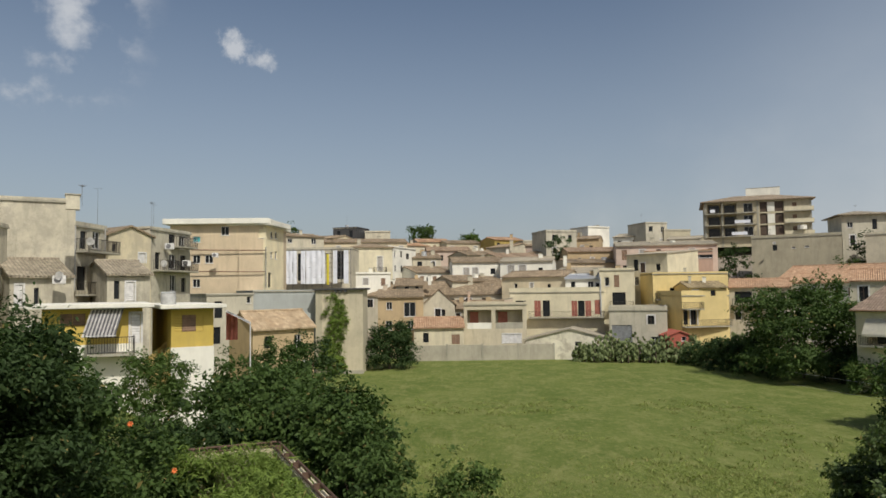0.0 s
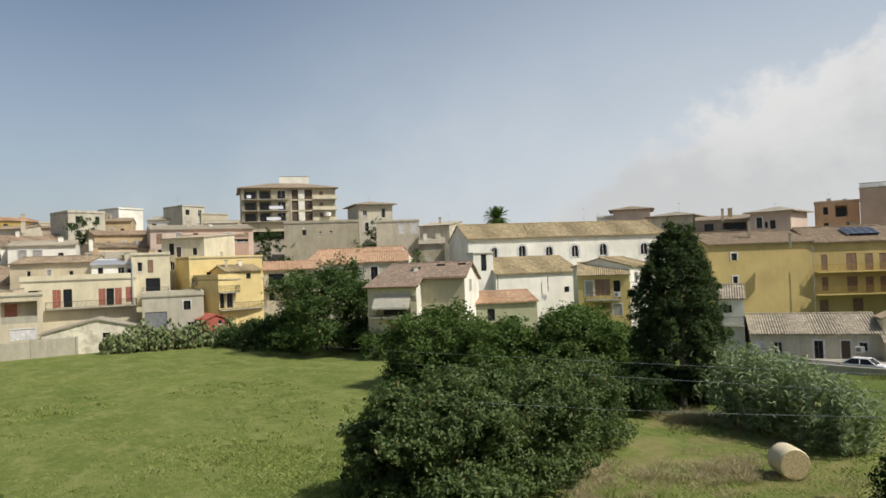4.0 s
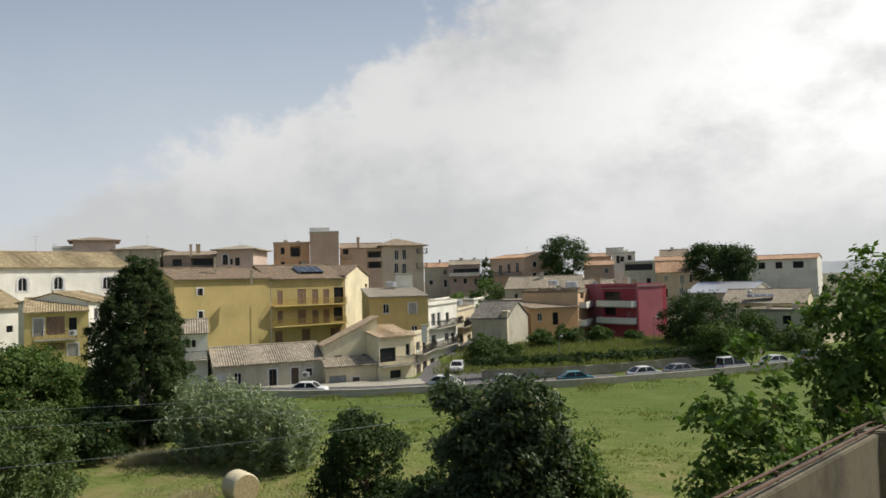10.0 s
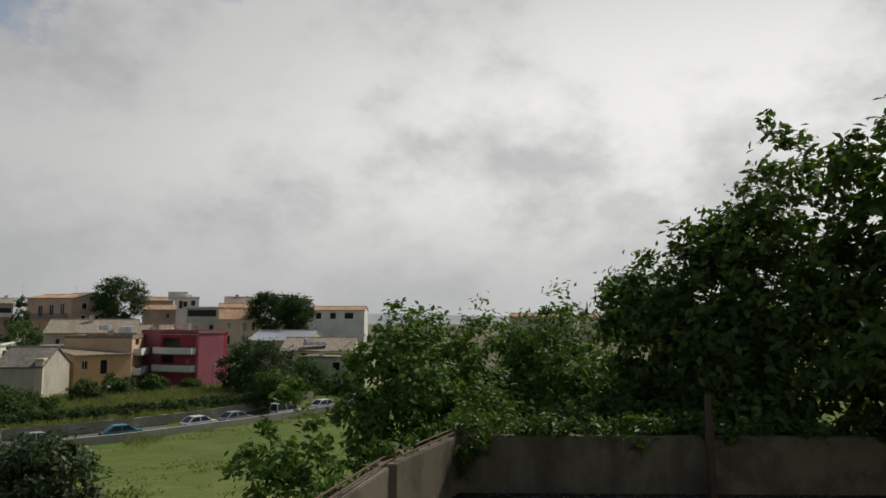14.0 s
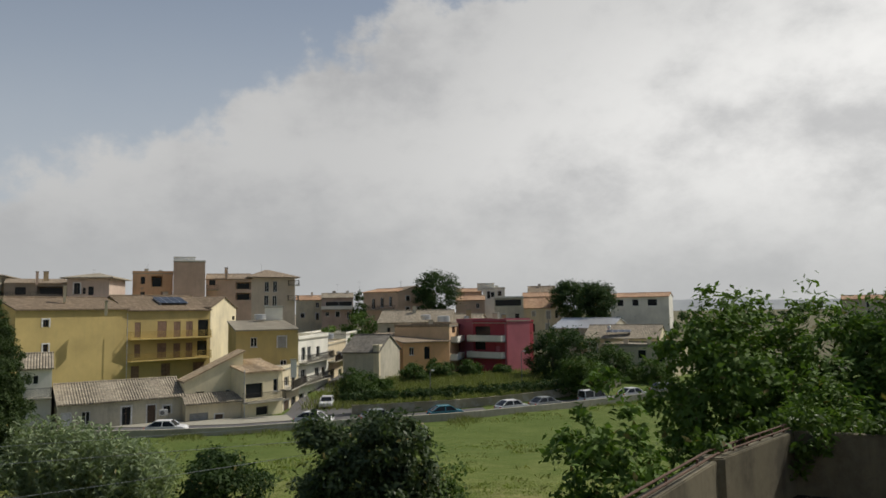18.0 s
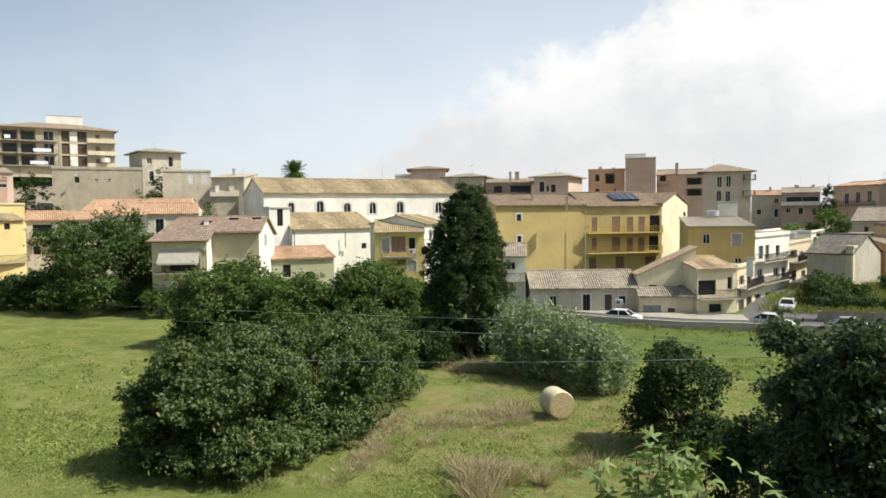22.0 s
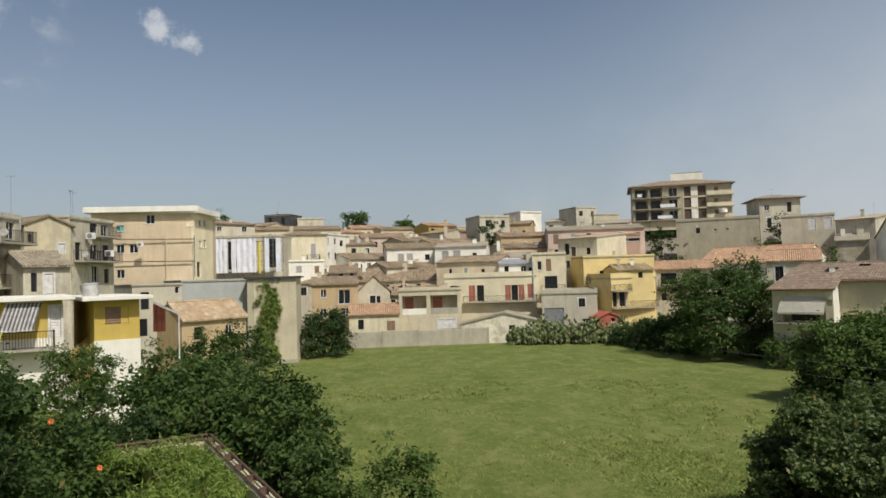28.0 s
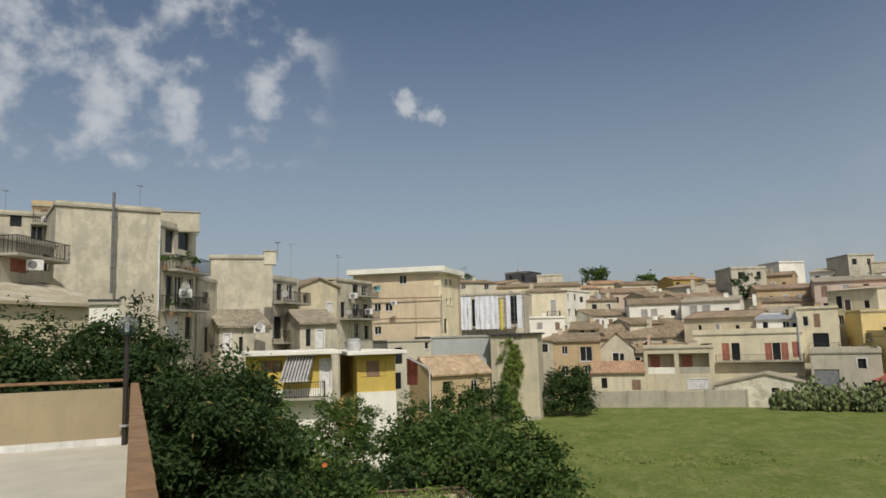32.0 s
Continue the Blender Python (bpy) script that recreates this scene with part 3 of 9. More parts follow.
def tile_rows(house_ob, mat, quad, pitch=0.26):
    """Rows of round tiles running down a slope: quad = eave start, eave end, ridge end, ridge start."""
    a, b, c, d = (Vector(p) for p in quad)
    n = max(3, int((b - a).length / pitch))
    rg = random.Random(n * 7 + int(a.z * 10))
    vs, fs = [], []
    for i in range(n):
        t0, t1 = (i + 0.12) / n, (i + 0.88) / n
        lift = Vector((0, 0, 0.05 + rg.uniform(-0.012, 0.015)))
        slip = rg.uniform(-0.05, 0.09)
        p, q, r, s = a.lerp(b, t0), a.lerp(b, t1), d.lerp(c, t1), d.lerp(c, t0)
        e = (a - d).normalized() * slip
        k = len(vs)
        m0, m1 = (p + q) / 2 + lift + e, (r + s) / 2 + lift
        vs += [p + e, m0, q + e, s, m1, r]
        fs += [(k, k + 1, k + 4, k + 3), (k + 1, k + 2, k + 5, k + 4), (k, k + 2, k + 1)]
    me = bpy.data.meshes.new("tiling")
    me.from_pydata([tuple(v) for v in vs], [], fs)
    me.materials.append(MATS[mat])
    tagged(part("tiling", me, mat, house_ob), kind="stuff")


def roof_on(house_ob, w, d, h, roof, wall):
    kind, rise, mat = roof
    e = 0.35
    if kind == "flat":
        bm = boxes((0.0, 0.25, h - 0.15, w, d, h + 0.02))
        part("roof", bm, mat if mat in MATS else "roofgrey", house_ob)
        part("parapet", boxes((-0.06, -0.06, h, w + 0.06, 0.22, h + rise), (-0.06, 0.22, h, 0.2, d + 0.06, h + rise),
                              (w - 0.2, 0.22, h, w + 0.06, d + 0.06, h + rise), (0.2, d - 0.2, h, w - 0.2, d + 0.06, h + rise)), mat if rise < 0.9 and mat != "roofgrey" else wall, house_ob)
        part("cornice", boxes((-0.12, -0.12, h - 0.14, w + 0.12, 0.0 - 0.002, h - 0.02)), "concrete", house_ob)
        return
    if kind == "overhang":
        part("roof", soft_box(-0.7, -0.9, h - 0.02, w + 0.6, d + 0.4, h + rise, 0.03), mat, house_ob)
        return
    bm = bmesh.new()
    t = 0.16
    if kind == "gable":
        y0, ym, y1, zr = -e, d / 2, d + e, h + rise
        zl = h - rise * e / (d / 2)
        prof = [(y0, zl), (ym, zr), (y1, zl)]
        for (ya, za), (yb, zb) in zip(prof, prof[1:]):
            face(bm, (-0.15, ya, za + t), (w + 0.15, ya, za + t), (w + 0.15, yb, zb + t), (-0.15, yb, zb + t))
            face(bm, (-0.15, yb, zb), (w + 0.15, yb, zb), (w + 0.15, ya, za), (-0.15, ya, za))
            for x in (-0.15, w + 0.15):
                face(bm, (x, ya, za), (x, yb, zb), (x, yb, zb + t), (x, ya, za + t))
        for y, z in (prof[0], prof[2]):
            face(bm, (-0.15, y, z), (w + 0.15, y, z), (w + 0.15, y, z + t), (-0.15, y, z + t))
        part("roof", bm, mat, house_ob)
        if mat not in ("metal", "brownroof", "browntile", "stone"):
            tile_rows(house_ob, mat, ((-0.15, y0, zl + t), (w + 0.15, y0, zl + t), (w + 0.15, ym, zr + t), (-0.15, ym, zr + t)))
        for x in (0.0, w):
            g = bmesh.new()
            face(g, (x, 0, h), (x, d, h), (x, d / 2, h + rise))
            part("gable", g, wall, house_ob)
        rd = bmesh.new()
        tube(rd, (-0.15, ym, zr + t), (w + 0.15, ym, zr + t), 0.14, n=8)
        part("ridge", rd, mat, house_ob)
    elif kind == "gabley":
        zr, zl = h + rise, h - rise * e / (w / 2)
        prof = [(-e, zl), (w / 2, zr), (w + e, zl)]
        for (xa, za), (xb, zb) in zip(prof, prof[1:]):
            face(bm, (xa, -0.2, za + t), (xb, -0.2, zb + t), (xb, d + 0.2, zb + t), (xa, d + 0.2, za + t))
            face(bm, (xa, d + 0.2, za), (xb, d + 0.2, zb), (xb, -0.2, zb), (xa, -0.2, za))
            for y in (-0.2, d + 0.2):
                face(bm, (xa, y, za), (xb, y, zb), (xb, y, zb + t), (xa, y, za + t))
        part("roof", bm, mat, house_ob)
        for y in (0.0, d):
            g = bmesh.new()
            face(g, (0, y, h), (w, y, h), (w / 2, y, h + rise))
            part("gable", g, wall, house_ob)
    elif kind == "shedx":
        xa, za, xb, zb = -0.2, h - rise * 0.2 / w, w + 0.2, h + rise * (1 + 0.2 / w)
        for o in (0, t):
            face(bm, (xa, -0.2, za + o), (xb, -0.2, zb + o), (xb, d, zb + o), (xa, d, za + o))
        for y in (-0.2, d):
            face(bm, (xa, y, za), (xb, y, zb), (xb, y, zb + t), (xa, y, za + t))
        face(bm, (xb, -0.2, zb), (xb, d, zb), (xb, d, zb + t), (xb, -0.2, zb + t))
        part("roof", bm, mat, house_ob)
        for y in (0.0, d):
            g = bmesh.new()
            face(g, (0, y, h), (w, y, h), (w, y, h + rise))
            part("gable", g, wall, house_ob)
        g = bmesh.new()
        face(g, (w, 0, h), (w, d, h), (w, d, h + rise), (w, 0, h + rise))
        part("gable", g, wall, house_ob)
    elif kind == "shed":
        ya, za, yb, zb = -e, h - rise * e / d, d, h + rise
        for o in (0, t):
            face(bm, (-0.15, ya, za + o), (w + 0.15, ya, za + o), (w + 0.15, yb, zb + o), (-0.15, yb, zb + o))
        face(bm, (-0.15, ya, za), (w + 0.15, ya, za), (w + 0.15, ya, za + t), (-0.15, ya, za + t))
        for x in (-0.15, w + 0.15):
            face(bm, (x, ya, za), (x, yb, zb), (x, yb, zb + t), (x, ya, za + t))
        part("roof", bm, mat, house_ob)
        if mat not in ("metal", "brownroof", "browntile", "stone"):
            tile_rows(house_ob, mat, ((-0.15, ya, za + t), (w + 0.15, ya, za + t), (w + 0.15, yb, zb + t), (-0.15, yb, zb + t)))
        for x in (0.0, w):
            g = bmesh.new()
            face(g, (x, 0, h), (x, d, h), (x, d, h + rise))
            part("gable", g, wall, house_ob)
        g = bmesh.new()
        face(g, (0, d, h), (w, d, h), (w, d, h + rise), (0, d, h + rise))
        part("gable", g, wall, house_ob)
    else:
        o = 0.9 if kind == "hipover" else 0.35
        ins = min(w, d) / 2 * 0.9
        a = [(-o, -o, h), (w + o, -o, h), (w + o, d + o, h), (-o, d + o, h)]
        c = [(ins, d / 2 - 0.01, h + rise), (w - ins, d / 2 - 0.01, h + rise), (w - ins, d / 2 + 0.01, h + rise), (ins, d / 2 + 0.01, h + rise)]
        up = lambda p: (p[0], p[1], p[2] + 0.18)
        for i in range(4):
            j = (i + 1) % 4
            face(bm, up(a[i]), up(a[j]), up(c[j]), up(c[i]))
            face(bm, a[i], a[j], up(a[j]), up(a[i]))
        face(bm, *a[::-1])
        face(bm, *(up(p) for p in c))
        part("roof", bm, mat, house_ob)


DEEP = {"loggia": 1.7, "awn": 0.2}


def house(name, label, x, y, z, turn, w, d, h, wall, roof, openings, balconies, onto=None, plinth=None):
    """A house with its front from (x, y) along turn, w wide, d deep and h high to the eaves; onto: a house of which this is a wing."""
    here = pose(x, y, z, 0, 0, turn)
    ob = onto or thing(name, label, name.replace("_", " "), here)
    WING[0], WING[1] = (ob, ob.matrix_world.inverted() @ here) if onto else (None, Matrix())
    far = math.hypot(x, y) > 115
    bm = bmesh.new()
    facade(bm, w, h, [(*o[:4], DEEP.get(o[4], 0.22)) for o in openings])
    face(bm, (0, 0, 0), (0, 0, h), (0, d, h), (0, d, 0))
    face(bm, (w, 0, 0), (w, d, 0), (w, d, h), (w, 0, h))
    face(bm, (0, d, 0), (0, d, h), (w, d, h), (w, d, 0))
    face(bm, (0, 0.23, h - 0.01), (w, 0.23, h - 0.01), (w, d, h - 0.01), (0, d, h - 0.01))
    part("wall", bm, wall, ob)
    roof_on(ob, w, d, h, roof, wall)
    if plinth:
        part("plinth", boxes((-0.03, -0.05, 0, w + 0.03, -0.003, plinth)), "white", ob)
    for u, v, ow, oh, kind in openings:
        if kind == "loggia":
            # beige walls: a red door; others: a dark pane painting the deep loggia shade
            part("door", boxes((u + ow * 0.1, DEEP["loggia"] - 0.1, v + 0.02, u + ow * (0.45 if wall == "beige" else 0.9), DEEP["loggia"] - 0.02, v + oh * 0.88)), "shutter_red" if wall == "beige" else "pane", ob)
            if oh > 2.0 and wall == "beige":
                part("parapet", boxes((u + 0.003, 0.02, v + 0.002, u + ow - 0.003, 0.12, v + 0.9)), "white" if u < 2 else "concrete", ob)
        elif kind == "awn":
            a = bmesh.new()
            for k in range(6):
                t0, t1 = k / 6, (k + 1) / 6
                face(a, (u, -1.3 * t0, v + oh - oh * t0), (u + ow, -1.3 * t0, v + oh - oh * t0), (u + ow, -1.3 * t1, v + oh - oh * t1), (u, -1.3 * t1, v + oh - oh * t1))
            face(a, (u, -1.3, v), (u + ow, -1.3, v), (u + ow, -1.31, v - 0.2), (u, -1.31, v - 0.2))
            part("awning", a, "awning_cloth", ob)
        else:
            window(ob, u, v, ow, oh, kind)
            if kind == "a":
                arch_surround(ob, u, v, ow, oh)
    for u, v, bw in balconies:
        balcony(ob, u, v, bw, far, 1.1, "white" if "bands" in label or "white balconies" in label else "greybeige" if "stacked loggias" in label and u > w * 0.45 else "", *(("mustard", "yellowold") if wall == "yellowbig" else ("iron", "concrete")))
    WING[0] = None
    return ob


def quads(name, P, mat):
    """One mesh from an array of quads (n, 4, 3)."""
    n = len(P)
    me = bpy.data.meshes.new(name)
    me.vertices.add(4 * n)
    me.vertices.foreach_set("co", np.ascontiguousarray(P, dtype=np.float32).ravel())
    me.loops.add(4 * n)
    me.loops.foreach_set("vertex_index", np.arange(4 * n, dtype=np.int32))
    me.polygons.add(n)
    me.polygons.foreach_set("loop_start", np.arange(0, 4 * n, 4, dtype=np.int32))
    me.polygons.foreach_set("loop_total", np.full(n, 4, dtype=np.int32))
    me.update(calc_edges=True)
    me.materials.append(MATS[mat])
    return me


def leaf_quads(rng, C, N, size, narrow=0.5, jitter=0.8):
    """Leaves at the points C that face about N: kite-shaped quads of about that size."""
    n = len(C)
    N = N + rng.normal(0, jitter, (n, 3))
    N /= np.linalg.norm(N, axis=1, keepdims=True) + 1e-9
    T = rng.normal(0, 1, (n, 3))
    T[:, 2] -= 0.5
    T -= (T * N).sum(1, keepdims=True) * N
    T /= np.linalg.norm(T, axis=1, keepdims=True) + 1e-9
    B = np.cross(N, T)
    s = size * rng.uniform(0.6, 1.35, (n, 1))
    bend = N * s * 0.12
    return np.stack([C - T * s * 0.5 - bend, C + B * s * narrow * 0.5 + T * s * 0.05, C + T * s * 0.6 - bend, C - B * s * narrow * 0.5 + T * s * 0.05], 1)


def crown(name, seed, lobes, count, size, mat, narrow=0.55, depth=0.35, clump=0.5):
    """Leaves in tufts over the skin of several lobes (x, y, z, rx, ry, rz), with gaps between the tufts."""
    rng = np.random.default_rng(seed)
    L = np.array(lobes, float)
    wt = (L[:, 3] * L[:, 4] + L[:, 4] * L[:, 5] + L[:, 3] * L[:, 5])
    tufts = max(12, count // 26)
    k = rng.choice(len(L), tufts, p=wt / wt.sum())
    D = rng.normal(0, 1, (tufts, 3))
    D[:, 2] = np.where(D[:, 2] < -0.35, -D[:, 2] * 0.6, D[:, 2])
    D /= np.linalg.norm(D, axis=1, keepdims=True)
    R = (1 - depth * rng.uniform(0, 1, (tufts, 1)) ** 2.0) * rng.uniform(0.90, 1.12, (tufts, 1))
    C = L[k, :3] + D * L[k, 3:] * R
    per = rng.integers(14, 38, tufts)
    i = np.repeat(np.arange(tufts), per)
    spread = clump * rng.uniform(0.5, 1.3, (tufts, 1))
    P = C[i] + rng.normal(0, 0.45, (len(i), 3)) * spread[i] * np.array([1, 1, 0.75])
    return quads(name, leaf_quads(rng, P, D[i] * 0.9 + np.array([0, 0, 0.55]), size, narrow), mat)


def lobes_of(seed, r, h, n=9, base=0.25):
    """Lobes that make up an uneven rounded crown of radius r and height h."""
    rng = np.random.default_rng(seed)
    out = [(0, 0, h * 0.5, r * 0.72, r * 0.72, h * 0.46)]
    for i in range(n):
        a = math.tau * i / n + rng.uniform(-0.4, 0.4)
        q = rng.uniform(0.45, 0.72) * r
        z = h * rng.uniform(base, 0.74)
        k = rng.uniform(0.28, 0.46) * r
        out.append((q * math.cos(a), q * math.sin(a), z, k, k, k * rng.uniform(0.7, 1.0)))
    return out


def bush_lobes(seed, r, h, n=18):
    """Lobes of a shrub that is leafy down to the ground."""
    rng = np.random.default_rng(seed)
    out = [(0, 0, h * 0.42, r * 0.7, r * 0.7, h * 0.5)]
    for i in range(n):
        a = math.tau * i / n * 2.4 + rng.uniform(-0.3, 0.3)
        z = h * (0.14 + 0.66 * ((i * 0.618) % 1.0))
        q = r * rng.uniform(0.58, 0.8) * math.sqrt(max(0.08, 1 - (z / h) ** 2))
        k = rng.uniform(0.24, 0.40) * r
        out.append((q * math.cos(a), q * math.sin(a), z, k, k, k * rng.uniform(0.75, 1.1)))
    for i in range(6):
        out.append((r * 0.62 * math.cos(i * 1.05), r * 0.62 * math.sin(i * 1.05), h * 0.12, r * 0.36, r * 0.36, h * 0.16))
    return out


def pine_lobes(seed, r, h):
    """A stone pine: flat-bottomed clumps high on the stem."""
    rng = np.random.default_rng(seed)
    out = []
    for i in range(30):
        u = (i + 0.5) / 30
        q = r * 0.78 * math.sqrt(max(0.05, 1 - (2 * u - 0.9) ** 2))
        k = r * rng.uniform(0.24, 0.36)
        out.append((q * math.cos(i * 2.4), q * math.sin(i * 2.4), h - k - u * r * 1.75, k, k, k * 0.8))
    out.append((0, 0, h - r, r * 0.6, r * 0.6, r * 0.7))
    return out


def thicket_lobes(seed, r, h):
    """A stump wrapped in ivy: full width up to a rounded shaggy top."""
    rng = np.random.default_rng(seed)
    out = [(0, 0, h * 0.45, r * 0.75, r * 0.75, h * 0.5)]
    for i in range(34):
        z = h * (0.04 + 0.88 * i / 34)
        q = r * 0.72 * (1 - max(0.0, (z / h - 0.72) / 0.4) ** 2) * rng.uniform(0.85, 1.1)
        k = r * rng.uniform(0.26, 0.40)
        out.append((q * math.cos(i * 2.4), q * math.sin(i * 2.4), min(z, h - k * 0.8), k, k, k * rng.uniform(0.8, 1.2)))
    return out


def trunk_mesh(seed, h, r, limbs=5, reach=0.5):
    rng = random.Random(seed)
    bm = bmesh.new()
    p, z = Vector((0, 0, -0.3)), 0.0
    for i in range(4):
        q = Vector((rng.uniform(-0.08, 0.08) * h, rng.uniform(-0.08, 0.08) * h, h * (i + 1) / 4))
        tube(bm, p, q, r * (1 - 0.2 * i), r * (0.8 - 0.2 * i) + 0.01, 7)
        p = q
    for i in range(limbs):
        a = math.tau * i / limbs + rng.uniform(-0.5, 0.5)
        z0 = h * rng.uniform(0.3, 0.8)
        e = Vector((math.cos(a) * reach * h, math.sin(a) * reach * h, z0 + h * rng.uniform(0.2, 0.5)))
        tube(bm, (0, 0, z0), e * 0.55 + Vector((0, 0, z0 * 0.45)), r * 0.5, r * 0.32, 6)
        tube(bm, e * 0.55 + Vector((0, 0, z0 * 0.45)), e, r * 0.32, r * 0.1, 6)
    return bm


def out(x, y):
    """Near things stand an arm's length further from the bearer."""
    d = math.hypot(x, y)
    k = 1 + (ARM / d if d < 60 else 0.0)
    return x * k, y * k


def tree(name, label, category, x, y, z, r, h, count, size, mat, seed=1, lobes=None, stem=None, narrow=0.55, clump=0.5, depth=0.35, group=""):
    ob = thing(name, label, category, pose(*out(x, y), z), group)
    th = h * 0.55 if stem is None else stem
    if category == "pine" and not lobes:
        lobes = pine_lobes(seed, r, h)
    if category == "thicket" and not lobes:
        lobes = thicket_lobes(seed, r, h)
    if category in ("bush", "tree") and not lobes:
        lobes = bush_lobes(seed, r, h)
    part("trunk", trunk_mesh(seed, th, min(0.26, max(0.05, 0.035 * h)), 5, min(0.45, 0.62 * r / th)), "bark", ob)
    part("crown", crown("crown", seed, lobes or lobes_of(seed, r, h), count, size, mat, narrow, depth, clump), mat, ob)
    return ob

# ---- ground, road and walls ----


def terrain():
    radii = [0.5, 8, 14, 20, 26, 32, 38, 44, 50, 57, 64, 72, 80, 88, 96, 102, 106, 110, 115, 120, 126, 133, 140, 148, 157, 166, 176, 188, 200, 215, 240, 280, 350, 500, 900, 2000, 4500]
    n = 180
    bm = bmesh.new()
    rings = []
    for r in radii:
        ring = []
        for i in range(n):
            a = math.tau * i / n
            x, y = r * math.cos(a), r * math.sin(a)
            z = ground_height(x, y)
            if 12 < r < 100:
                z += 0.16 * noise.noise(Vector((x * 0.11, y * 0.11, 0)))
            ring.append(bm.verts.new((x, y, z)))
        rings.append(ring)
    bm.faces.new(rings[0])
    for a, b in zip(rings, rings[1:]):
        for i in range(n):
            bm.faces.new((a[i], b[i], b[(i + 1) % n], a[(i + 1) % n]))
    for f in bm.faces:
        f.smooth = True
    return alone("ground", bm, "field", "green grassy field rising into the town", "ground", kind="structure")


terrain()


def run(name, label, pts, width, z0, z1, mat, category, kind="structure"):
    """A strip or wall of the given width along the plan points."""
    bm = bmesh.new()
    P = [Vector((*p, 0)) for p in pts]
    rows = []
    for i, p in enumerate(P):
        t = (P[min(i + 1, len(P) - 1)] - P[max(i - 1, 0)]).normalized()
        s = Vector((-t.y, t.x, 0)) * width / 2
        g = ground_height(p.x, p.y)
        rows.append([bm.verts.new(q + Vector((0, 0, g + z))) for q, z in ((p - s, z0), (p + s, z0), (p + s, z1), (p - s, z1))])
    for a, b in zip(rows, rows[1:]):
        for i in range(4):
            bm.faces.new((a[i], b[i], b[(i + 1) % 4], a[(i + 1) % 4]))
    bm.faces.new(rows[0][::-1])
    bm.faces.new(rows[-1])
    bmesh.ops.recalc_face_normals(bm, faces=bm.faces[:])
    return alone(name, bm, mat, label, category, kind=kind)


ROAD = [(64.2, 52.2), (64.7, 41.0), (64.9, 35.0), (65.3, 28.9), (66.4, 22.7), (68.4, 18.2), (71.0, 10.6), (73.8, 2.7), (76.7, -2.4), (79.7, -7.6), (83.6, -13.6), (89.0, -23.2), (97.7, -38.7), (112.2, -60.0)]
run("road_wall", "low grey concrete wall along the road", ROAD, 0.3, -0.4, 0.72, "fieldwall", "wall")
run("road", "grey asphalt road behind the low wall", [(x + 3.4, y + 1.0) for x, y in ROAD], 5.6, -0.5, 0.05, "asphalt", "road")
run("side_street", "grey asphalt side street between the houses", [(73.5, 17.6), (77.5, 17.0), (82, 17.2), (90, 18.4), (100, 20.3), (114, 23)], 8.4, -0.5, 0.062, "asphalt", "road")

run("pavement", "pale concrete pavement before the low houses", [(x + 7.9, y + 1.6) for x, y in ROAD[1:6]], 4.2, -0.5, 0.12, "concrete", "pavement")

# field wall in panels between posts
fw = thing("field_wall", "weathered concrete panel wall at the far edge of the field", "wall", pose(-4.6, 100.6, 0, 0, 0, -0.6), kind="structure")
for i in range(6):
    u = i * 5.0
    part("panel", soft_box(u + 0.14, -0.09, -0.3, u + 4.86, 0.09, 2.15 + 0.08 * math.sin(i * 2.3), 0.02), "fieldwall", fw)
    part("post", soft_box(u - 0.14, -0.16, -0.3, u + 0.14, 0.14, 2.3, 0.02), "concrete", fw)

# far ridge on the southern horizon, its haze painted as pale grey
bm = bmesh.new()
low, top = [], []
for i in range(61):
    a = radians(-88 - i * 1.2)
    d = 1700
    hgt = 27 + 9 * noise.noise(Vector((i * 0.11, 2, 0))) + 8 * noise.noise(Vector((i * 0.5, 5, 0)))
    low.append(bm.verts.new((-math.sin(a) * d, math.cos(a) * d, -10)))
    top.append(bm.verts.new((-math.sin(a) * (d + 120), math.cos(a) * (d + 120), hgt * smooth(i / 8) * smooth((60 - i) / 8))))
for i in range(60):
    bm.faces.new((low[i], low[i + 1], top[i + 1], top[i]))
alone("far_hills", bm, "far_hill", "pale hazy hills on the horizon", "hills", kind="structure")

# far woods and groves below the southern horizon
rg = np.random.default_rng(71)
fl = []
for i in range(150):
    a, d = radians(rg.uniform(-150, -93)), rg.uniform(190, 330)
    r = rg.uniform(3.5, 7.0)
    fl.append((-math.sin(a) * d, math.cos(a) * d, rg.uniform(2.0, 6.4), r, r, rg.uniform(2.2, 3.4)))
g = new("far_woods", crown("far_woods", 71, fl, 26000, 0.9, "leaf_pine", 0.6, 0.3, 1.2))
tagged(g, "dark groves of trees on the low land far off", "trees", kind="stuff")

# ---- houses ----
main = house("house", "two-storey beige house with open loggias behind the field wall", 3.0, 106.0, -0.6, -4.1, 9.3, 9, 8.3, "beige", ('flat', 0.3, 'roofgrey'),
      [(0.5, 4.7, 3.6, 2.8, "loggia"), (4.7, 4.7, 4.0, 2.8, "loggia"), (5.7, 2.5, 2.7, 1.4, "white")], [])
main = house("low_house", "low cream house with a terracotta tiled roof", -4.3, 102.9, -0.6, 0.4, 7.2, 8, 5.1, "cream", ('gable', 1.2, 'terracotta'),
      [(5.4, 2.7, 1.2, 1.4, "k"), (1.3, 3.0, 0.8, 1.4, "h")], [])
main = house("house", "orange-plastered house with a brown roof", -10.1, 109.5, -0.5, 3.5, 7.0, 9, 9.4, "ochre", ('gable', 1.0, 'oldtile'),
      [(4.0, 6.4, 1.8, 2.2, "w"), (1.3, 7.5, 0.9, 1.2, "w"), (1.2, 4.4, 1.0, 1.4, "w"), (4.6, 4.4, 0.9, 1.4, "w")], [])
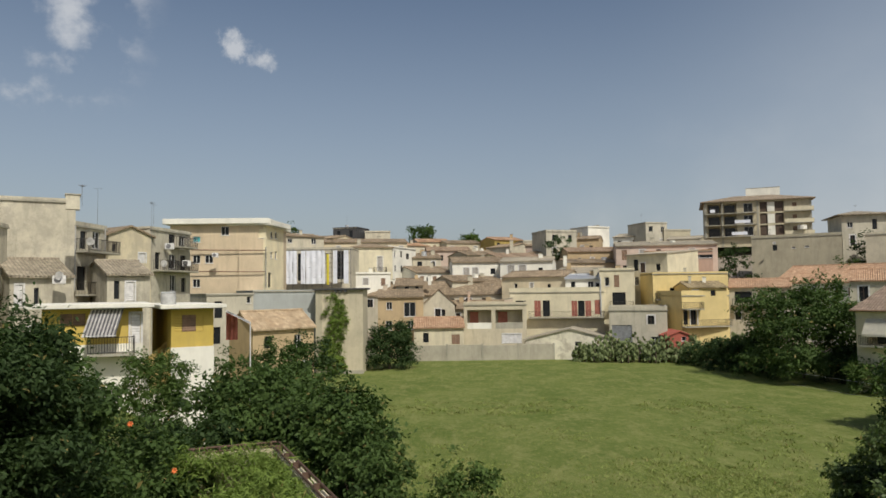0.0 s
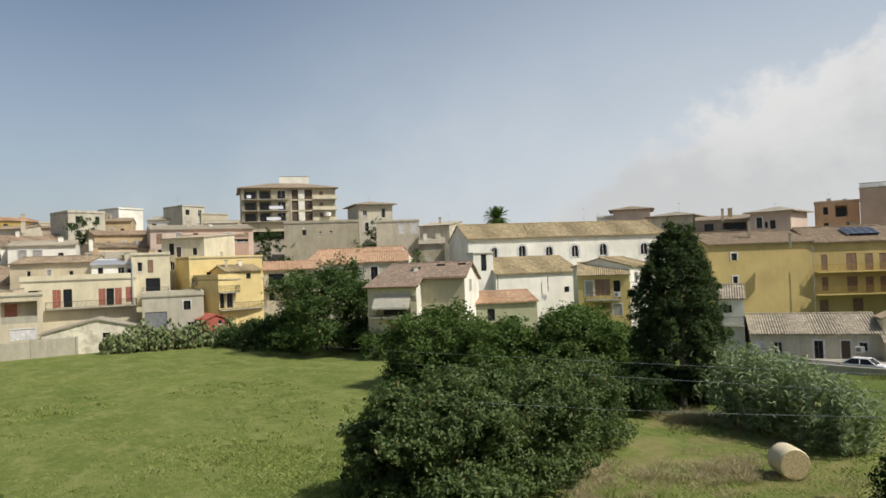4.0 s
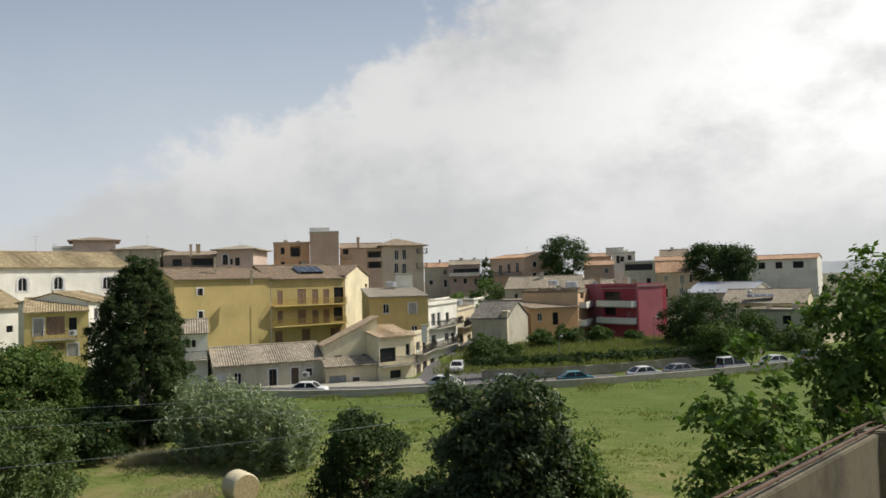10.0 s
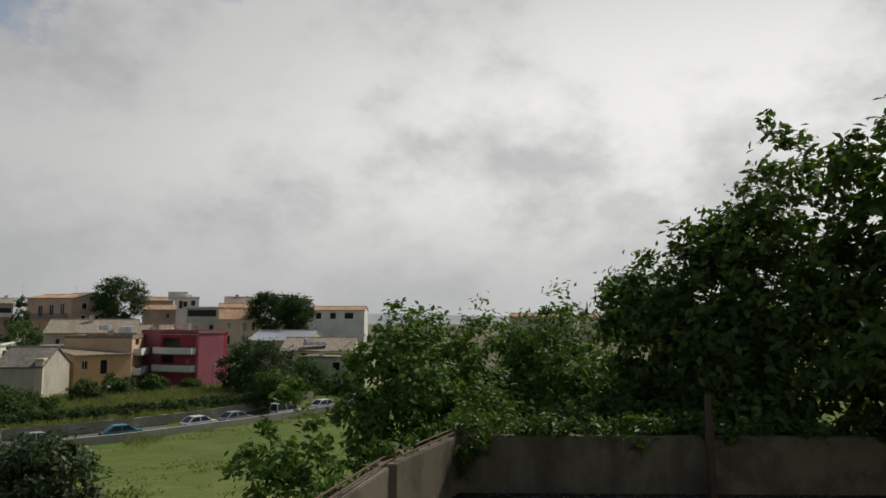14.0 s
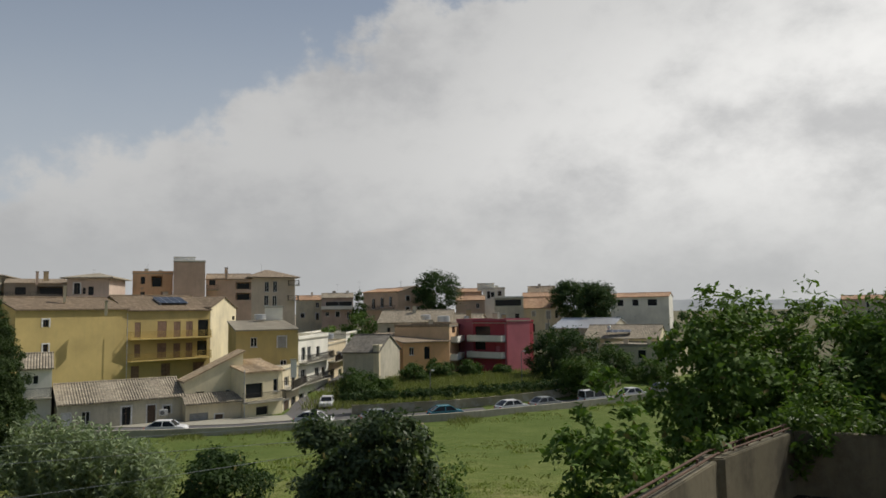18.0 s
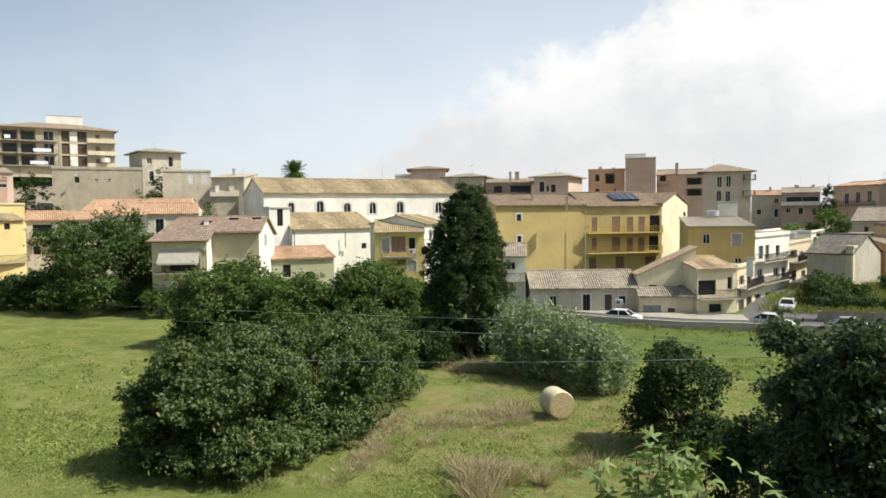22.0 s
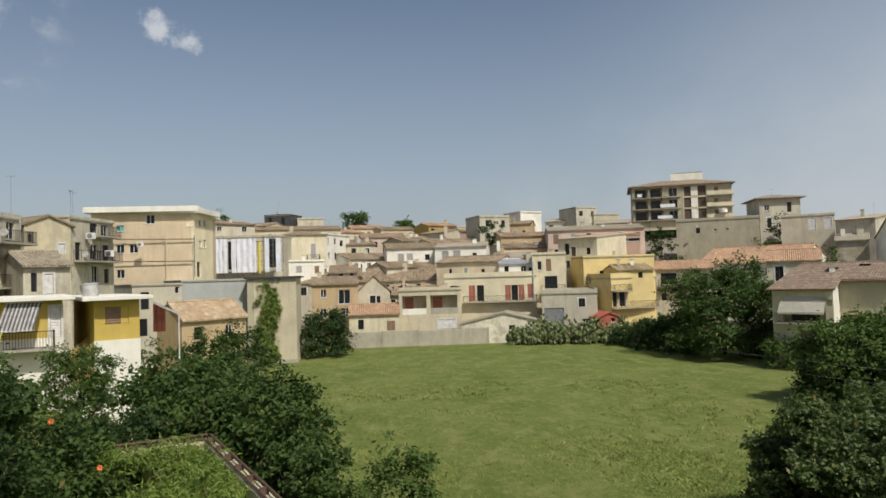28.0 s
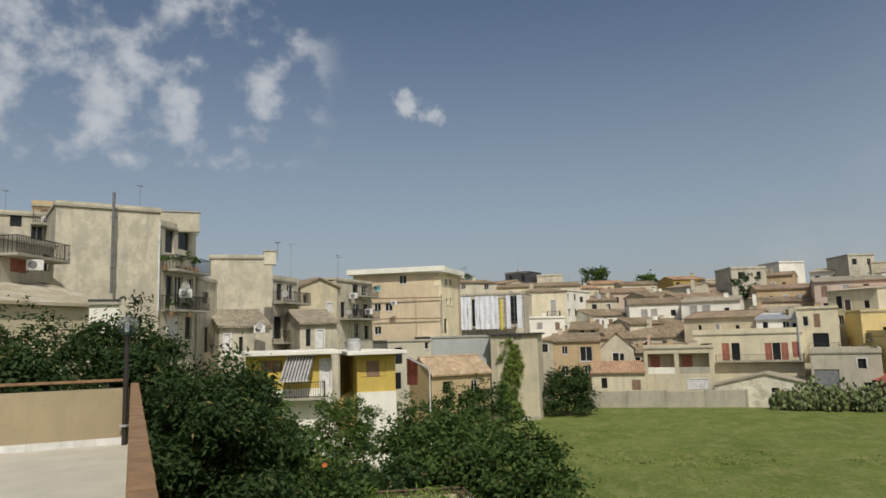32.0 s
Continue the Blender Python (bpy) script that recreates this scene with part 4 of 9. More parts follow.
main = house("house", "cream house with a long first-floor terrace and reddish shutters", 10.4, 111.5, -0.4, -9.0, 14.4, 10, 9.8, "cream", ('flat', 0.7, 'roofgrey'),
      [(0.9, 5.9, 1.6, 2.6, "h"), (3.8, 6.0, 1.0, 2.5, "r"), (5.1, 6.0, 1.1, 2.5, "h"), (9.5, 6.0, 0.9, 2.4, "r"), (10.5, 6.0, 1.0, 2.4, "h"), (11.6, 6.0, 0.9, 2.4, "r"), (13.0, 6.3, 1.0, 2.2, "r")], [(2.9, 5.9, 11.5)])
main = house("shed", "rough stone shed with white limewashed patches", 11.6, 101.3, -0.6, -14.6, 12.5, 6, 3.3, "stonelime", ('gabley', 1.5, 'roofgrey'),
      [(6.9, 2.5, 0.9, 0.6, "h")], [])
main = house("garage", "grey rendered garage with a roller door", 23.3, 100.3, -0.6, -15.3, 7.8, 9, 7.4, "greywall", ('flat', 0.5, 'roofgrey'),
      [(0.3, 2.5, 2.8, 2.8, "g"), (5.2, 5.4, 0.9, 1.2, "f"), (5.6, 2.3, 1.0, 1.4, "w")], [])
main = house("yellow_house", "modern yellow house with stepped terraces", 34.0, 101.5, -0.6, 11.8, 7.5, 10, 9.3, "yellow", ('flat', 0.7, 'yellow'),
      [(1.3, 5.1, 1.0, 2.1, "f"), (4.5, 4.8, 1.3, 1.8, "k"), (6.0, 4.8, 1.1, 1.9, "h"), (0.2, 5.1, 0.7, 2.1, "h"), (3.7, 2.8, 1.1, 1.1, "h"), (1.5, 2.7, 1.1, 1.0, "h")], [(-0.2, 4.9, 7.5), (-0.1, 7.4, 3.0)])
house("yellow_house", "upper storeys of a modern yellow house with a brown attic", 32.0, 108.4, -0.3, -3.6, 11.2, 9, 12.3, "yellow", ('flat', 0.2, 'roofgrey'),
      [(2.5, 8.9, 1.0, 1.2, "h"), (4.3, 8.9, 0.9, 1.2, "h"), (7.1, 8.7, 0.8, 1.4, "k"), (9.2, 8.8, 0.6, 1.2, "f")], [(0.3, 8.4, 4.6)], onto=main)
house("yellow_house", "yellow roof storey with a sloping tiled top", 35.2, 102.1, -0.6, 0.8, 5.5, 6, 10.4, "yellow", ('gable', 0.7, 'tile'),
      [(0.6, 9.2, 0.7, 0.8, "f"), (3.2, 9.2, 0.7, 0.8, "h")], [], onto=main)
main = house("shed", "small red-painted shed with a white window", 30.1, 95.4, -0.6, 1.9, 2.9, 4, 4.0, "red", ('gabley', 0.6, 'red'),
      [(1.7, 3.3, 0.6, 0.6, "w")], [])
main = house("house", "flat-roofed house with a shiny metal roof canopy", 20.0, 116.3, 0.2, -11.5, 7.4, 8, 11.2, "whitewash", ('gable', 0.7, 'metal'),
      [(0.9, 9.7, 0.7, 1.1, "h"), (3.6, 9.7, 0.9, 1.1, "w"), (4.9, 8.6, 1.0, 1.9, "f"), (1.2, 6.4, 0.8, 1.2, "k"), (5.0, 6.4, 1.0, 1.2, "h")], [])
main = house("house", "grey plastered house with a side terrace", 24.5, 111.3, -0.2, -13.7, 5.3, 9, 12.9, "cream", ('flat', 0.3, 'roofgrey'),
      [(1.9, 7.3, 2.0, 2.1, "h"), (0.8, 10.4, 0.7, 1.4, "w"), (2.2, 10.2, 0.8, 1.9, "k")], [(1.4, 7.1, 3.7)])
main = house("house", "cream house with a gabled roof and an upper door", 31.1, 120.0, 0.5, -47.8, 7.6, 10, 14.8, "cream", ('shed', 0.8, 'roofgrey'),
      [(2.6, 11.9, 0.9, 1.6, "d"), (5.5, 12.1, 0.8, 1.1, "h"), (1.3, 12.2, 0.9, 1.9, "h"), (1.4, 9.8, 0.8, 1.4, "w"), (5.1, 9.8, 0.9, 1.4, "h")], [])
main = house("house", "brown house with a low tiled roof", 32.8, 134.0, 4.2, -11.2, 18.2, 12, 13.5, "pinkwhite", ('gable', 0.9, 'roofgrey'),
      [(1.0, 10.9, 1.0, 1.9, "k"), (4.3, 11.6, 1.0, 1.2, "s"), (7.3, 10.9, 0.9, 1.9, "h"), (13.2, 11.4, 1.0, 1.4, "s"), (16.5, 11.6, 0.8, 1.2, "k"), (1.2, 8.7, 1.0, 1.2, "h"), (10.1, 8.0, 0.9, 1.9, "k"), (13.3, 8.5, 0.8, 1.4, "k"), (16.1, 8.5, 0.9, 1.4, "h")], [])
main = house("pink_house", "long pink house with white openings", 36.1, 127.0, 2.7, -18.4, 11.5, 9, 13.5, "pink", ('flat', 0.2, 'terracotta'),
      [(7.2, 12.2, 4.3, 0.6, "w"), (0.8, 11.3, 0.8, 1.4, "k"), (3.7, 11.3, 0.9, 1.4, "f"), (0.7, 8.4, 1.0, 1.4, "h"), (6.6, 7.9, 0.8, 1.9, "h"), (9.8, 8.6, 0.9, 1.2, "h")], [])
main = house("house", "house with a terracotta roof terrace", 44.0, 109.5, 0.2, -24.0, 8.6, 10, 9.5, "greybeige", ('gable', 1.2, 'terracotta'),
      [(0.8, 7.2, 2.4, 1.7, "h"), (4.0, 7.2, 0.9, 1.7, "k"), (7.0, 7.3, 0.8, 1.4, "h"), (0.8, 4.6, 0.8, 1.2, "f"), (6.5, 4.4, 1.0, 1.4, "f")], [(0.4, 6.9, 5.8)])
main = house("house", "low white house with a wide terracotta roof", 52.3, 112.4, 0.1, -50.6, 15.9, 14, 10.2, "whitewash", ('gable', 2.6, 'terracotta'),
      [(1.3, 7.5, 0.8, 1.9, "h"), (4.3, 8.2, 1.0, 1.2, "h"), (7.3, 8.2, 1.0, 1.2, "k"), (10.9, 8.2, 0.9, 1.2, "k"), (14.0, 8.0, 1.0, 1.4, "h"), (4.2, 5.3, 0.8, 1.2, "s"), (7.6, 4.6, 0.9, 1.9, "s"), (10.7, 5.1, 0.9, 1.4, "k"), (14.1, 4.6, 0.8, 1.9, "s")], [])
main = house("stone_house", "grey stone retaining house below the apartment block", 60.0, 137.5, 6.3, -30.3, 15.3, 14, 12.9, "stonegrey", ('flat', 0.4, 'roofgrey'),
      [(3.7, 10.3, 0.8, 1.1, "h"), (7.0, 10.6, 0.6, 0.4, "w"), (9.2, 10.7, 0.7, 0.4, "w")], [])
main = house("house", "small house with a ridge roof and an antenna", 47.0, 163.4, 13.4, 15.3, 5.6, 8, 11.4, "greywall", ('flat', 0.2, 'roofgrey'),
      [(0.8, 9.4, 1.0, 1.2, "h"), (4.0, 9.2, 0.9, 1.4, "w"), (1.1, 5.8, 0.9, 1.9, "w"), (3.7, 6.5, 0.9, 1.2, "s")], [])
main = house("house", "weathered house with a dark stair head", 51.4, 164.1, 13.9, 8.7, 6.6, 8, 9.2, "stonegrey", ('flat', 0.2, 'roofgrey'),
      [], [])
main = house("white_house", "white block with a roof hut", 37.3, 181.2, 17.4, 24.0, 6.7, 8, 8.1, "white", ('flat', 0.3, 'white'),
      [], [])
main = house("house", "grey house partly hidden by a tree", 23.9, 163.3, 11.9, 13.7, 7.6, 9, 11.2, "greywall", ('flat', 0.4, 'roofgrey'),
      [(1.5, 9.0, 0.9, 1.4, "h"), (5.5, 9.0, 0.9, 1.4, "h"), (1.6, 6.1, 0.9, 1.4, "f"), (5.0, 5.6, 1.0, 1.9, "h")], [])
main = house("house", "long ochre house on the slope", 13.9, 189.5, 18.5, 22.4, 8.6, 9, 4.6, "mustard", ('gable', 0.9, 'terracotta'),
      [(4.2, 0.5, 1.7, 1.5, "w"), (0.7, 2.5, 1.0, 1.4, "h"), (6.5, 2.5, 1.0, 1.4, "k")], [])
main = house("house", "cream house with two shuttered windows", 1.8, 135.0, 3.4, 3.1, 9.7, 10, 11.7, "white", ('gable', 1.0, 'oldtile'),
      [(2.1, 8.8, 1.1, 1.9, "s"), (3.8, 9.0, 1.1, 1.7, "s"), (7.3, 9.4, 0.9, 1.1, "h")], [])
main = house("house", "greyish house with three shuttered windows", 10.7, 132.6, 2.7, -12.6, 9.7, 10, 12.3, "white", ('gable', 0.8, 'roofgrey'),
      [(1.4, 9.5, 1.2, 2.1, "s"), (3.5, 9.5, 1.3, 2.1, "s"), (7.1, 10.0, 0.8, 1.1, "h")], [])
main = house("house", "narrow house with a wide old tiled roof", -8.1, 121.7, 0.8, 2.7, 4.6, 12, 9.9, "greywall", ('gable', 1.2, 'oldtile'),
      [(1.5, 9.0, 0.7, 0.8, "h"), (3.3, 9.1, 0.6, 0.7, "h"), (1.9, 5.0, 0.9, 1.2, "k")], [])
main = house("gable_house", "pale plastered gable end between tiled roofs", -3.4, 117.9, 0.2, 0.4, 5.3, 9, 7.4, "greybeige", ('gabley', 2.4, 'oldtile'),
      [(3.0, 5.4, 0.7, 1.1, "h"), (2.0, 4.7, 0.9, 1.9, "f"), (2.0, 1.8, 1.0, 1.9, "f")], [])
main = house("house", "low house with an old tiled roof", -14.6, 127.2, 1.5, -3.7, 26.2, 9, 7.6, "greywall", ('gable', 2.2, 'oldtile'),
      [(1.0, 5.5, 1.0, 1.4, "f"), (4.1, 5.5, 0.9, 1.4, "h"), (7.0, 5.7, 0.8, 1.2, "h"), (9.6, 5.7, 1.0, 1.2, "h"), (12.5, 5.0, 0.9, 1.9, "f"), (15.8, 5.7, 0.8, 1.2, "h"), (18.6, 5.5, 1.0, 1.4, "f"), (21.4, 5.5, 0.9, 1.4, "h"), (6.8, 2.6, 0.8, 1.4, "k"), (12.8, 2.6, 0.9, 1.4, "k"), (15.6, 2.8, 1.0, 1.2, "k"), (21.2, 2.1, 0.9, 1.9, "h"), (24.1, 2.6, 0.8, 1.4, "f")], [])
main = house("house", "low house with an old tiled roof and chimneys", -1.4, 121.0, 0.0, -23.9, 13.6, 8, 6.7, "stonegrey", ('gable', 1.2, 'oldtile'),
      [(3.8, 4.8, 0.8, 1.2, "f"), (6.4, 4.6, 0.9, 1.4, "w"), (8.9, 4.1, 1.0, 1.9, "h"), (11.9, 4.8, 0.9, 1.2, "f"), (1.0, 1.9, 0.8, 1.2, "w"), (6.4, 1.7, 1.0, 1.4, "h"), (8.8, 1.2, 0.9, 1.9, "f"), (11.8, 1.9, 0.8, 1.2, "w")], [])
main = house("house", "cream house with a shuttered balcony window", -18.0, 138.8, 4.7, 12.8, 8.2, 10, 13.7, "cream", ('hip', 1.0, 'oldtile'),
      [(5.2, 9.1, 1.0, 2.9, "s")], [(4.4, 8.9, 2.5)])
main = house("white_house", "white house side with two windows", -10.1, 140.6, 4.9, 69.2, 12.0, 9, 13.7, "white", ('flat', 0.2, 'roofgrey'),
      [(6.9, 11.5, 1.8, 1.2, "h"), (6.8, 8.9, 1.8, 1.2, "h"), (1.0, 11.6, 0.8, 1.4, "w"), (4.1, 11.8, 1.0, 1.2, "h"), (1.1, 8.9, 1.0, 1.2, "w"), (4.2, 8.7, 0.9, 1.4, "h")], [])
main = house("house", "small grey house with a flat tiled roof", -6.4, 149.9, 7.4, 10.8, 6.1, 9, 9.3, "greybeige", ('gable', 1.0, 'oldtile'),
      [(1.0, 7.2, 1.0, 1.4, "h"), (4.0, 7.4, 0.8, 1.2, "f"), (0.8, 3.8, 1.0, 1.9, "h"), (3.9, 4.5, 1.0, 1.2, "f")], [])
main = house("house", "ochre roofed house on the skyline", -7.1, 199.9, 20.3, 13.1, 9.3, 9, 3.2, "cream", ('gable', 1.0, 'terracotta'),
      [(4.5, 0.5, 0.9, 1.9, "k"), (7.3, 1.0, 0.9, 1.4, "k")], [])
main = house("house", "grey house on the skyline", 1.1, 195.0, 19.5, 16.0, 9.9, 9, 3.2, "stonepale", ('gable', 0.9, 'oldtile'),
      [(1.0, 1.0, 1.0, 1.4, "f"), (4.5, 1.2, 0.8, 1.2, "w"), (8.0, 1.0, 0.8, 1.4, "f")], [])
main = house("house", "cream house on the skyline", 8.3, 167.8, 12.8, 28.9, 5.6, 8, 5.6, "cream", ('gable', 0.9, 'oldtile'),
      [(0.8, 2.9, 0.9, 1.9, "k"), (3.6, 2.9, 1.0, 1.9, "k")], [])
main = house("house", "grey house on the skyline with a flat roof", 20.9, 183.8, 17.4, 9.5, 6.9, 8, 4.8, "greybeige", ('flat', 0.3, 'roofgrey'),
      [(1.1, 2.6, 0.8, 1.4, "f"), (4.7, 2.1, 0.9, 1.9, "w")], [])
main = house("dark_house", "dark boxy house on the skyline", -29.1, 187.8, 17.8, -17.9, 6.9, 8, 8.8, "darkgrey", ('flat', 0.2, 'darkgrey'),
      [(1.1, 6.2, 1.0, 1.9, "h"), (4.7, 6.2, 1.0, 1.9, "h"), (1.3, 3.3, 0.9, 1.9, "s"), (4.8, 3.3, 0.8, 1.9, "h")], [])
main = house("house", "beige house with a terrace on the skyline", -20.3, 184.9, 17.6, 5.2, 6.6, 8, 7.7, "greybeige", ('flat', 0.3, 'roofgrey'),
      [], [])
main = house("house", "old house with a wide eaves and shuttered windows", -32.9, 146.4, 7.4, 36.9, 9.2, 10, 14.1, "greybeige", ('gable', 0.8, 'oldtile'),
      [(0.9, 12.7, 1.0, 0.9, "w"), (6.3, 12.6, 1.1, 1.2, "w")], [])
main = house("house", "house with long tiled roof on the slope", -27.4, 157.6, 10.4, 9.3, 19.6, 10, 10.4, "sandbeige", ('gable', 0.9, 'oldtile'),
      [(3.7, 8.2, 0.8, 1.4, "s"), (9.5, 8.2, 0.8, 1.4, "k"), (11.8, 7.7, 1.0, 1.9, "s"), (15.0, 8.4, 0.9, 1.2, "s"), (17.8, 8.4, 0.8, 1.2, "s"), (1.1, 5.3, 0.8, 1.4, "k"), (3.9, 5.5, 0.8, 1.2, "s"), (9.0, 5.5, 1.0, 1.2, "s"), (12.2, 5.3, 0.8, 1.4, "s"), (15.1, 4.8, 0.9, 1.9, "h"), (17.7, 4.8, 0.9, 1.9, "s")], [])
main = house("scaffold_house", "house under renovation behind scaffolding and white sheets", -27.3, 121.0, 0.8, 0.2, 11.8, 10, 16.4, "greybeige", ('flat', 0.2, 'roofgrey'),
      [(2.5, 11.0, 0.7, 4.6, "h"), (8.5, 11.2, 2.1, 4.8, "h"), (1.2, 13.7, 0.8, 1.9, "h"), (4.0, 14.2, 1.0, 1.4, "k"), (6.8, 14.4, 1.0, 1.2, "s"), (1.2, 11.5, 0.9, 1.2, "h"), (3.8, 10.8, 1.0, 1.9, "k")], [])
main = house("white_house", "low white flat-roofed house", -18.2, 124.7, 1.5, 30.1, 9.9, 9, 11.5, "white", ('flat', 0.3, 'white'),
      [(1.0, 8.8, 1.0, 1.9, "s"), (4.5, 9.5, 1.0, 1.2, "s"), (8.0, 9.3, 0.9, 1.4, "k"), (4.6, 5.9, 1.0, 1.9, "k"), (7.7, 6.6, 1.0, 1.2, "s")], [])
main = house("palazzo", "peach apartment building with a white flat roof", -36.3, 94.3, -0.6, 1.6, 12.7, 14, 19.7, "peach", ('overhang', 0.7, 'white'),
      [(3.0, 17.3, 1.0, 0.8, "t"), (3.0, 14.5, 1.0, 1.1, "w"), (4.6, 14.5, 1.1, 1.1, "w"), (3.0, 11.3, 1.0, 1.1, "w"), (6.7, 18.2, 1.1, 1.2, "w"), (11.7, 17.8, 0.8, 1.2, "w")], [])
# wing in lighter cream than the peach front: its sunlit side is painted in
house("palazzo", "peach apartment building wing with a white overhanging roof", -23.6, 94.6, -0.6, 83.4, 6.9, 12, 19.5, "creamlight", ('overhang', 0.68, 'white'),
      [(1.7, 17.9, 0.9, 0.9, "w"), (3.4, 18.0, 0.9, 0.9, "w"), (1.7, 15.1, 0.9, 0.9, "w"), (3.4, 15.1, 0.9, 1.1, "w"), (0.8, 11.2, 1.3, 2.0, "h")], [], onto=main)
main = house("house", "blue-grey rendered house with a blank wall", -22.7, 85.0, -0.6, 27.5, 7.7, 10, 10.7, "bluegrey", ('flat', 0.1, 'bluegrey'),
      [], [])
main = house("house", "house with a small barred window", -26.5, 79.7, -0.5, 38.0, 5.5, 8, 10.3, "greywall", ('flat', 0.1, 'roofgrey'),
      [(4.7, 9.2, 0.5, 0.8, "w"), (0.9, 7.6, 0.9, 1.9, "h"), (0.7, 4.7, 0.9, 1.9, "h"), (3.9, 4.7, 0.8, 1.9, "h")], [])
main = house("low_house", "low house with a terracotta roof beside the garden", -18.6, 69.6, -0.6, 46.2, 7.2, 4.5, 7.0, "ochre", ('gable', 1.5, 'claypale'),
      [(1.3, 5.0, 0.9, 1.2, "h"), (4.8, 5.0, 0.8, 1.2, "w"), (1.1, 1.4, 0.9, 1.9, "w"), (5.0, 2.1, 0.9, 1.2, "f")], [])
main = house("yellow_house", "yellow house with a striped awning and a white roof edge", -22.5, 40.1, 2.1, 26.0, 5.2, 9, 7.1, "yellowdeep", ('overhang', 0.22, 'white'),
      [(0.9, 6.1, 1.3, 0.7, "k"), (4.6, 4.8, 0.5, 1.9, "white")], [(2.3, 4.5, 2.5)], plinth=5.0)
house("yellow_house", "yellow house wing with shuttered window and white base", -16.0, 42.1, 0.1, 28.9, 2.4, 9, 9.0, "yellowdeep", ('overhang', 0.22, 'white'),
      [(0.6, 7.6, 0.8, 1.0, "k"), (0.2, 7.6, 0.4, 1.0, "yellow"), (1.5, 7.6, 0.3, 1.0, "yellow")], [], onto=main, plinth=6.7)
main = house("old_house", "tall grey plastered house with a blank wall and a drainpipe", -33.8, 36.8, 3.4, 48.4, 6.2, 11, 15.6, "plasterworn", ('flat', 0.2, 'roofgrey'),
      [], [])
house("old_house", "narrow weathered house with stacked balconies", -29.7, 41.5, 3.4, 93.7, 4.6, 10, 14.7, "plasterworn", ('flat', 0.3, 'roofgrey'),
      [(2.2, 13.3, 1.5, 1.3, "h"), (0.6, 12.9, 1.1, 1.6, "h"), (0.8, 9.1, 0.8, 2.2, "h"), (1.9, 9.2, 1.0, 2.2, "w"), (3.5, 10.2, 0.8, 1.2, "w"), (1.1, 7.0, 1.3, 1.5, "white"), (3.3, 7.0, 0.9, 1.6, "h")], [(0.3, 11.7, 4.6), (0.3, 9.0, 4.5)], onto=main)
main = house("old_house", "old grey house with a narrow window", -30.4, 47.0, 3.4, 102.6, 4.2, 9, 11.5, "plasterworn", ('flat', 0.2, 'roofgrey'),
      [(1.1, 9.7, 1.4, 0.9, "h"), (1.6, 6.0, 1.0, 1.9, "h")], [])
main = house("old_house", "grey plastered house with a blank side wall", -32.9, 52.5, 3.4, 29.7, 5.1, 10, 13.8, "plasterworn", ('flat', 0.2, 'roofgrey'),
      [], [])
house("old_house", "weathered house with small balconies and drainpipes", -28.5, 55.1, 3.0, 87.6, 4.6, 9, 12.4, "plasterworn", ('flat', 0.3, 'roofgrey'),
      [(0.7, 10.6, 1.0, 1.4, "h"), (2.5, 10.7, 1.2, 1.4, "w"), (0.3, 7.3, 1.4, 1.9, "h"), (2.3, 7.3, 1.4, 2.2, "h"), (0.7, 4.9, 1.0, 1.4, "white")], [(0.1, 10.4, 4.9), (0.1, 7.0, 4.6)], onto=main)
main = house("old_house", "low old house with a worn tiled roof", -29.6, 48.7, 3.4, 44.3, 3.9, 7, 7.9, "plasterworn", ('gable', 1.2, 'greytile'),
      [(0.4, 5.7, 0.4, 1.6, "white"), (1.5, 5.8, 0.3, 1.3, "h"), (1.3, 2.4, 0.8, 1.9, "f")], [])
main = house("old_house", "weathered terrace house with a canopy", -31.7, 30.6, 3.4, 99.8, 4.9, 9, 12.6, "greywall", ('flat', 0.2, 'roofgrey'),
      [(1.1, 10.8, 1.4, 0.9, "r"), (3.0, 11.0, 0.5, 0.5, "h"), (3.9, 11.1, 0.6, 1.0, "h")], [(0.1, 11.7, 4.7)])
main = house("old_house", "upper storey with a balcony under the eaves", -41.6, 37.4, 3.4, 45.2, 5.5, 9, 15.8, "plasterworn", ('flat', 0.2, 'roofgrey'),
      [(2.6, 14.9, 0.7, 0.8, "h"), (0.6, 13.7, 1.0, 1.4, "h"), (3.8, 13.2, 0.8, 1.9, "w")], [(3.9, 15.1, 1.7)])
main = house("old_house", "brick-faced roof room behind the tall house", -43.1, 44.5, 3.4, 43.2, 2.0, 6, 17.6, "ochre", ('flat', 0.3, 'roofgrey'),
      [(0.5, 16.7, 1.1, 0.5, "k")], [])
main = house("old_house", "low stone outbuilding with a sloping stony roof", -28.1, 25.6, 2.3, 81.5, 8.1, 9, 9.9, "stonepale", ('shed', 2.4, 'stone'),
      [], [])
main = house("shed", "small white shed with a dark flat roof", -22.6, 26.8, 1.4, 39.2, 1.2, 3, 10.6, "white", ('flat', 0.1, 'darkgrey'),
      [], [])
main = house("old_house", "lumpy stone house with shallow gable", -29.8, 63.3, 2.0, 52.8, 4.1, 9, 13.3, "stonepale", ('gabley', 0.8, 'oldtile'),
      [(0.3, 11.8, 0.4, 0.7, "h"), (2.9, 10.8, 0.6, 0.9, "white")], [])
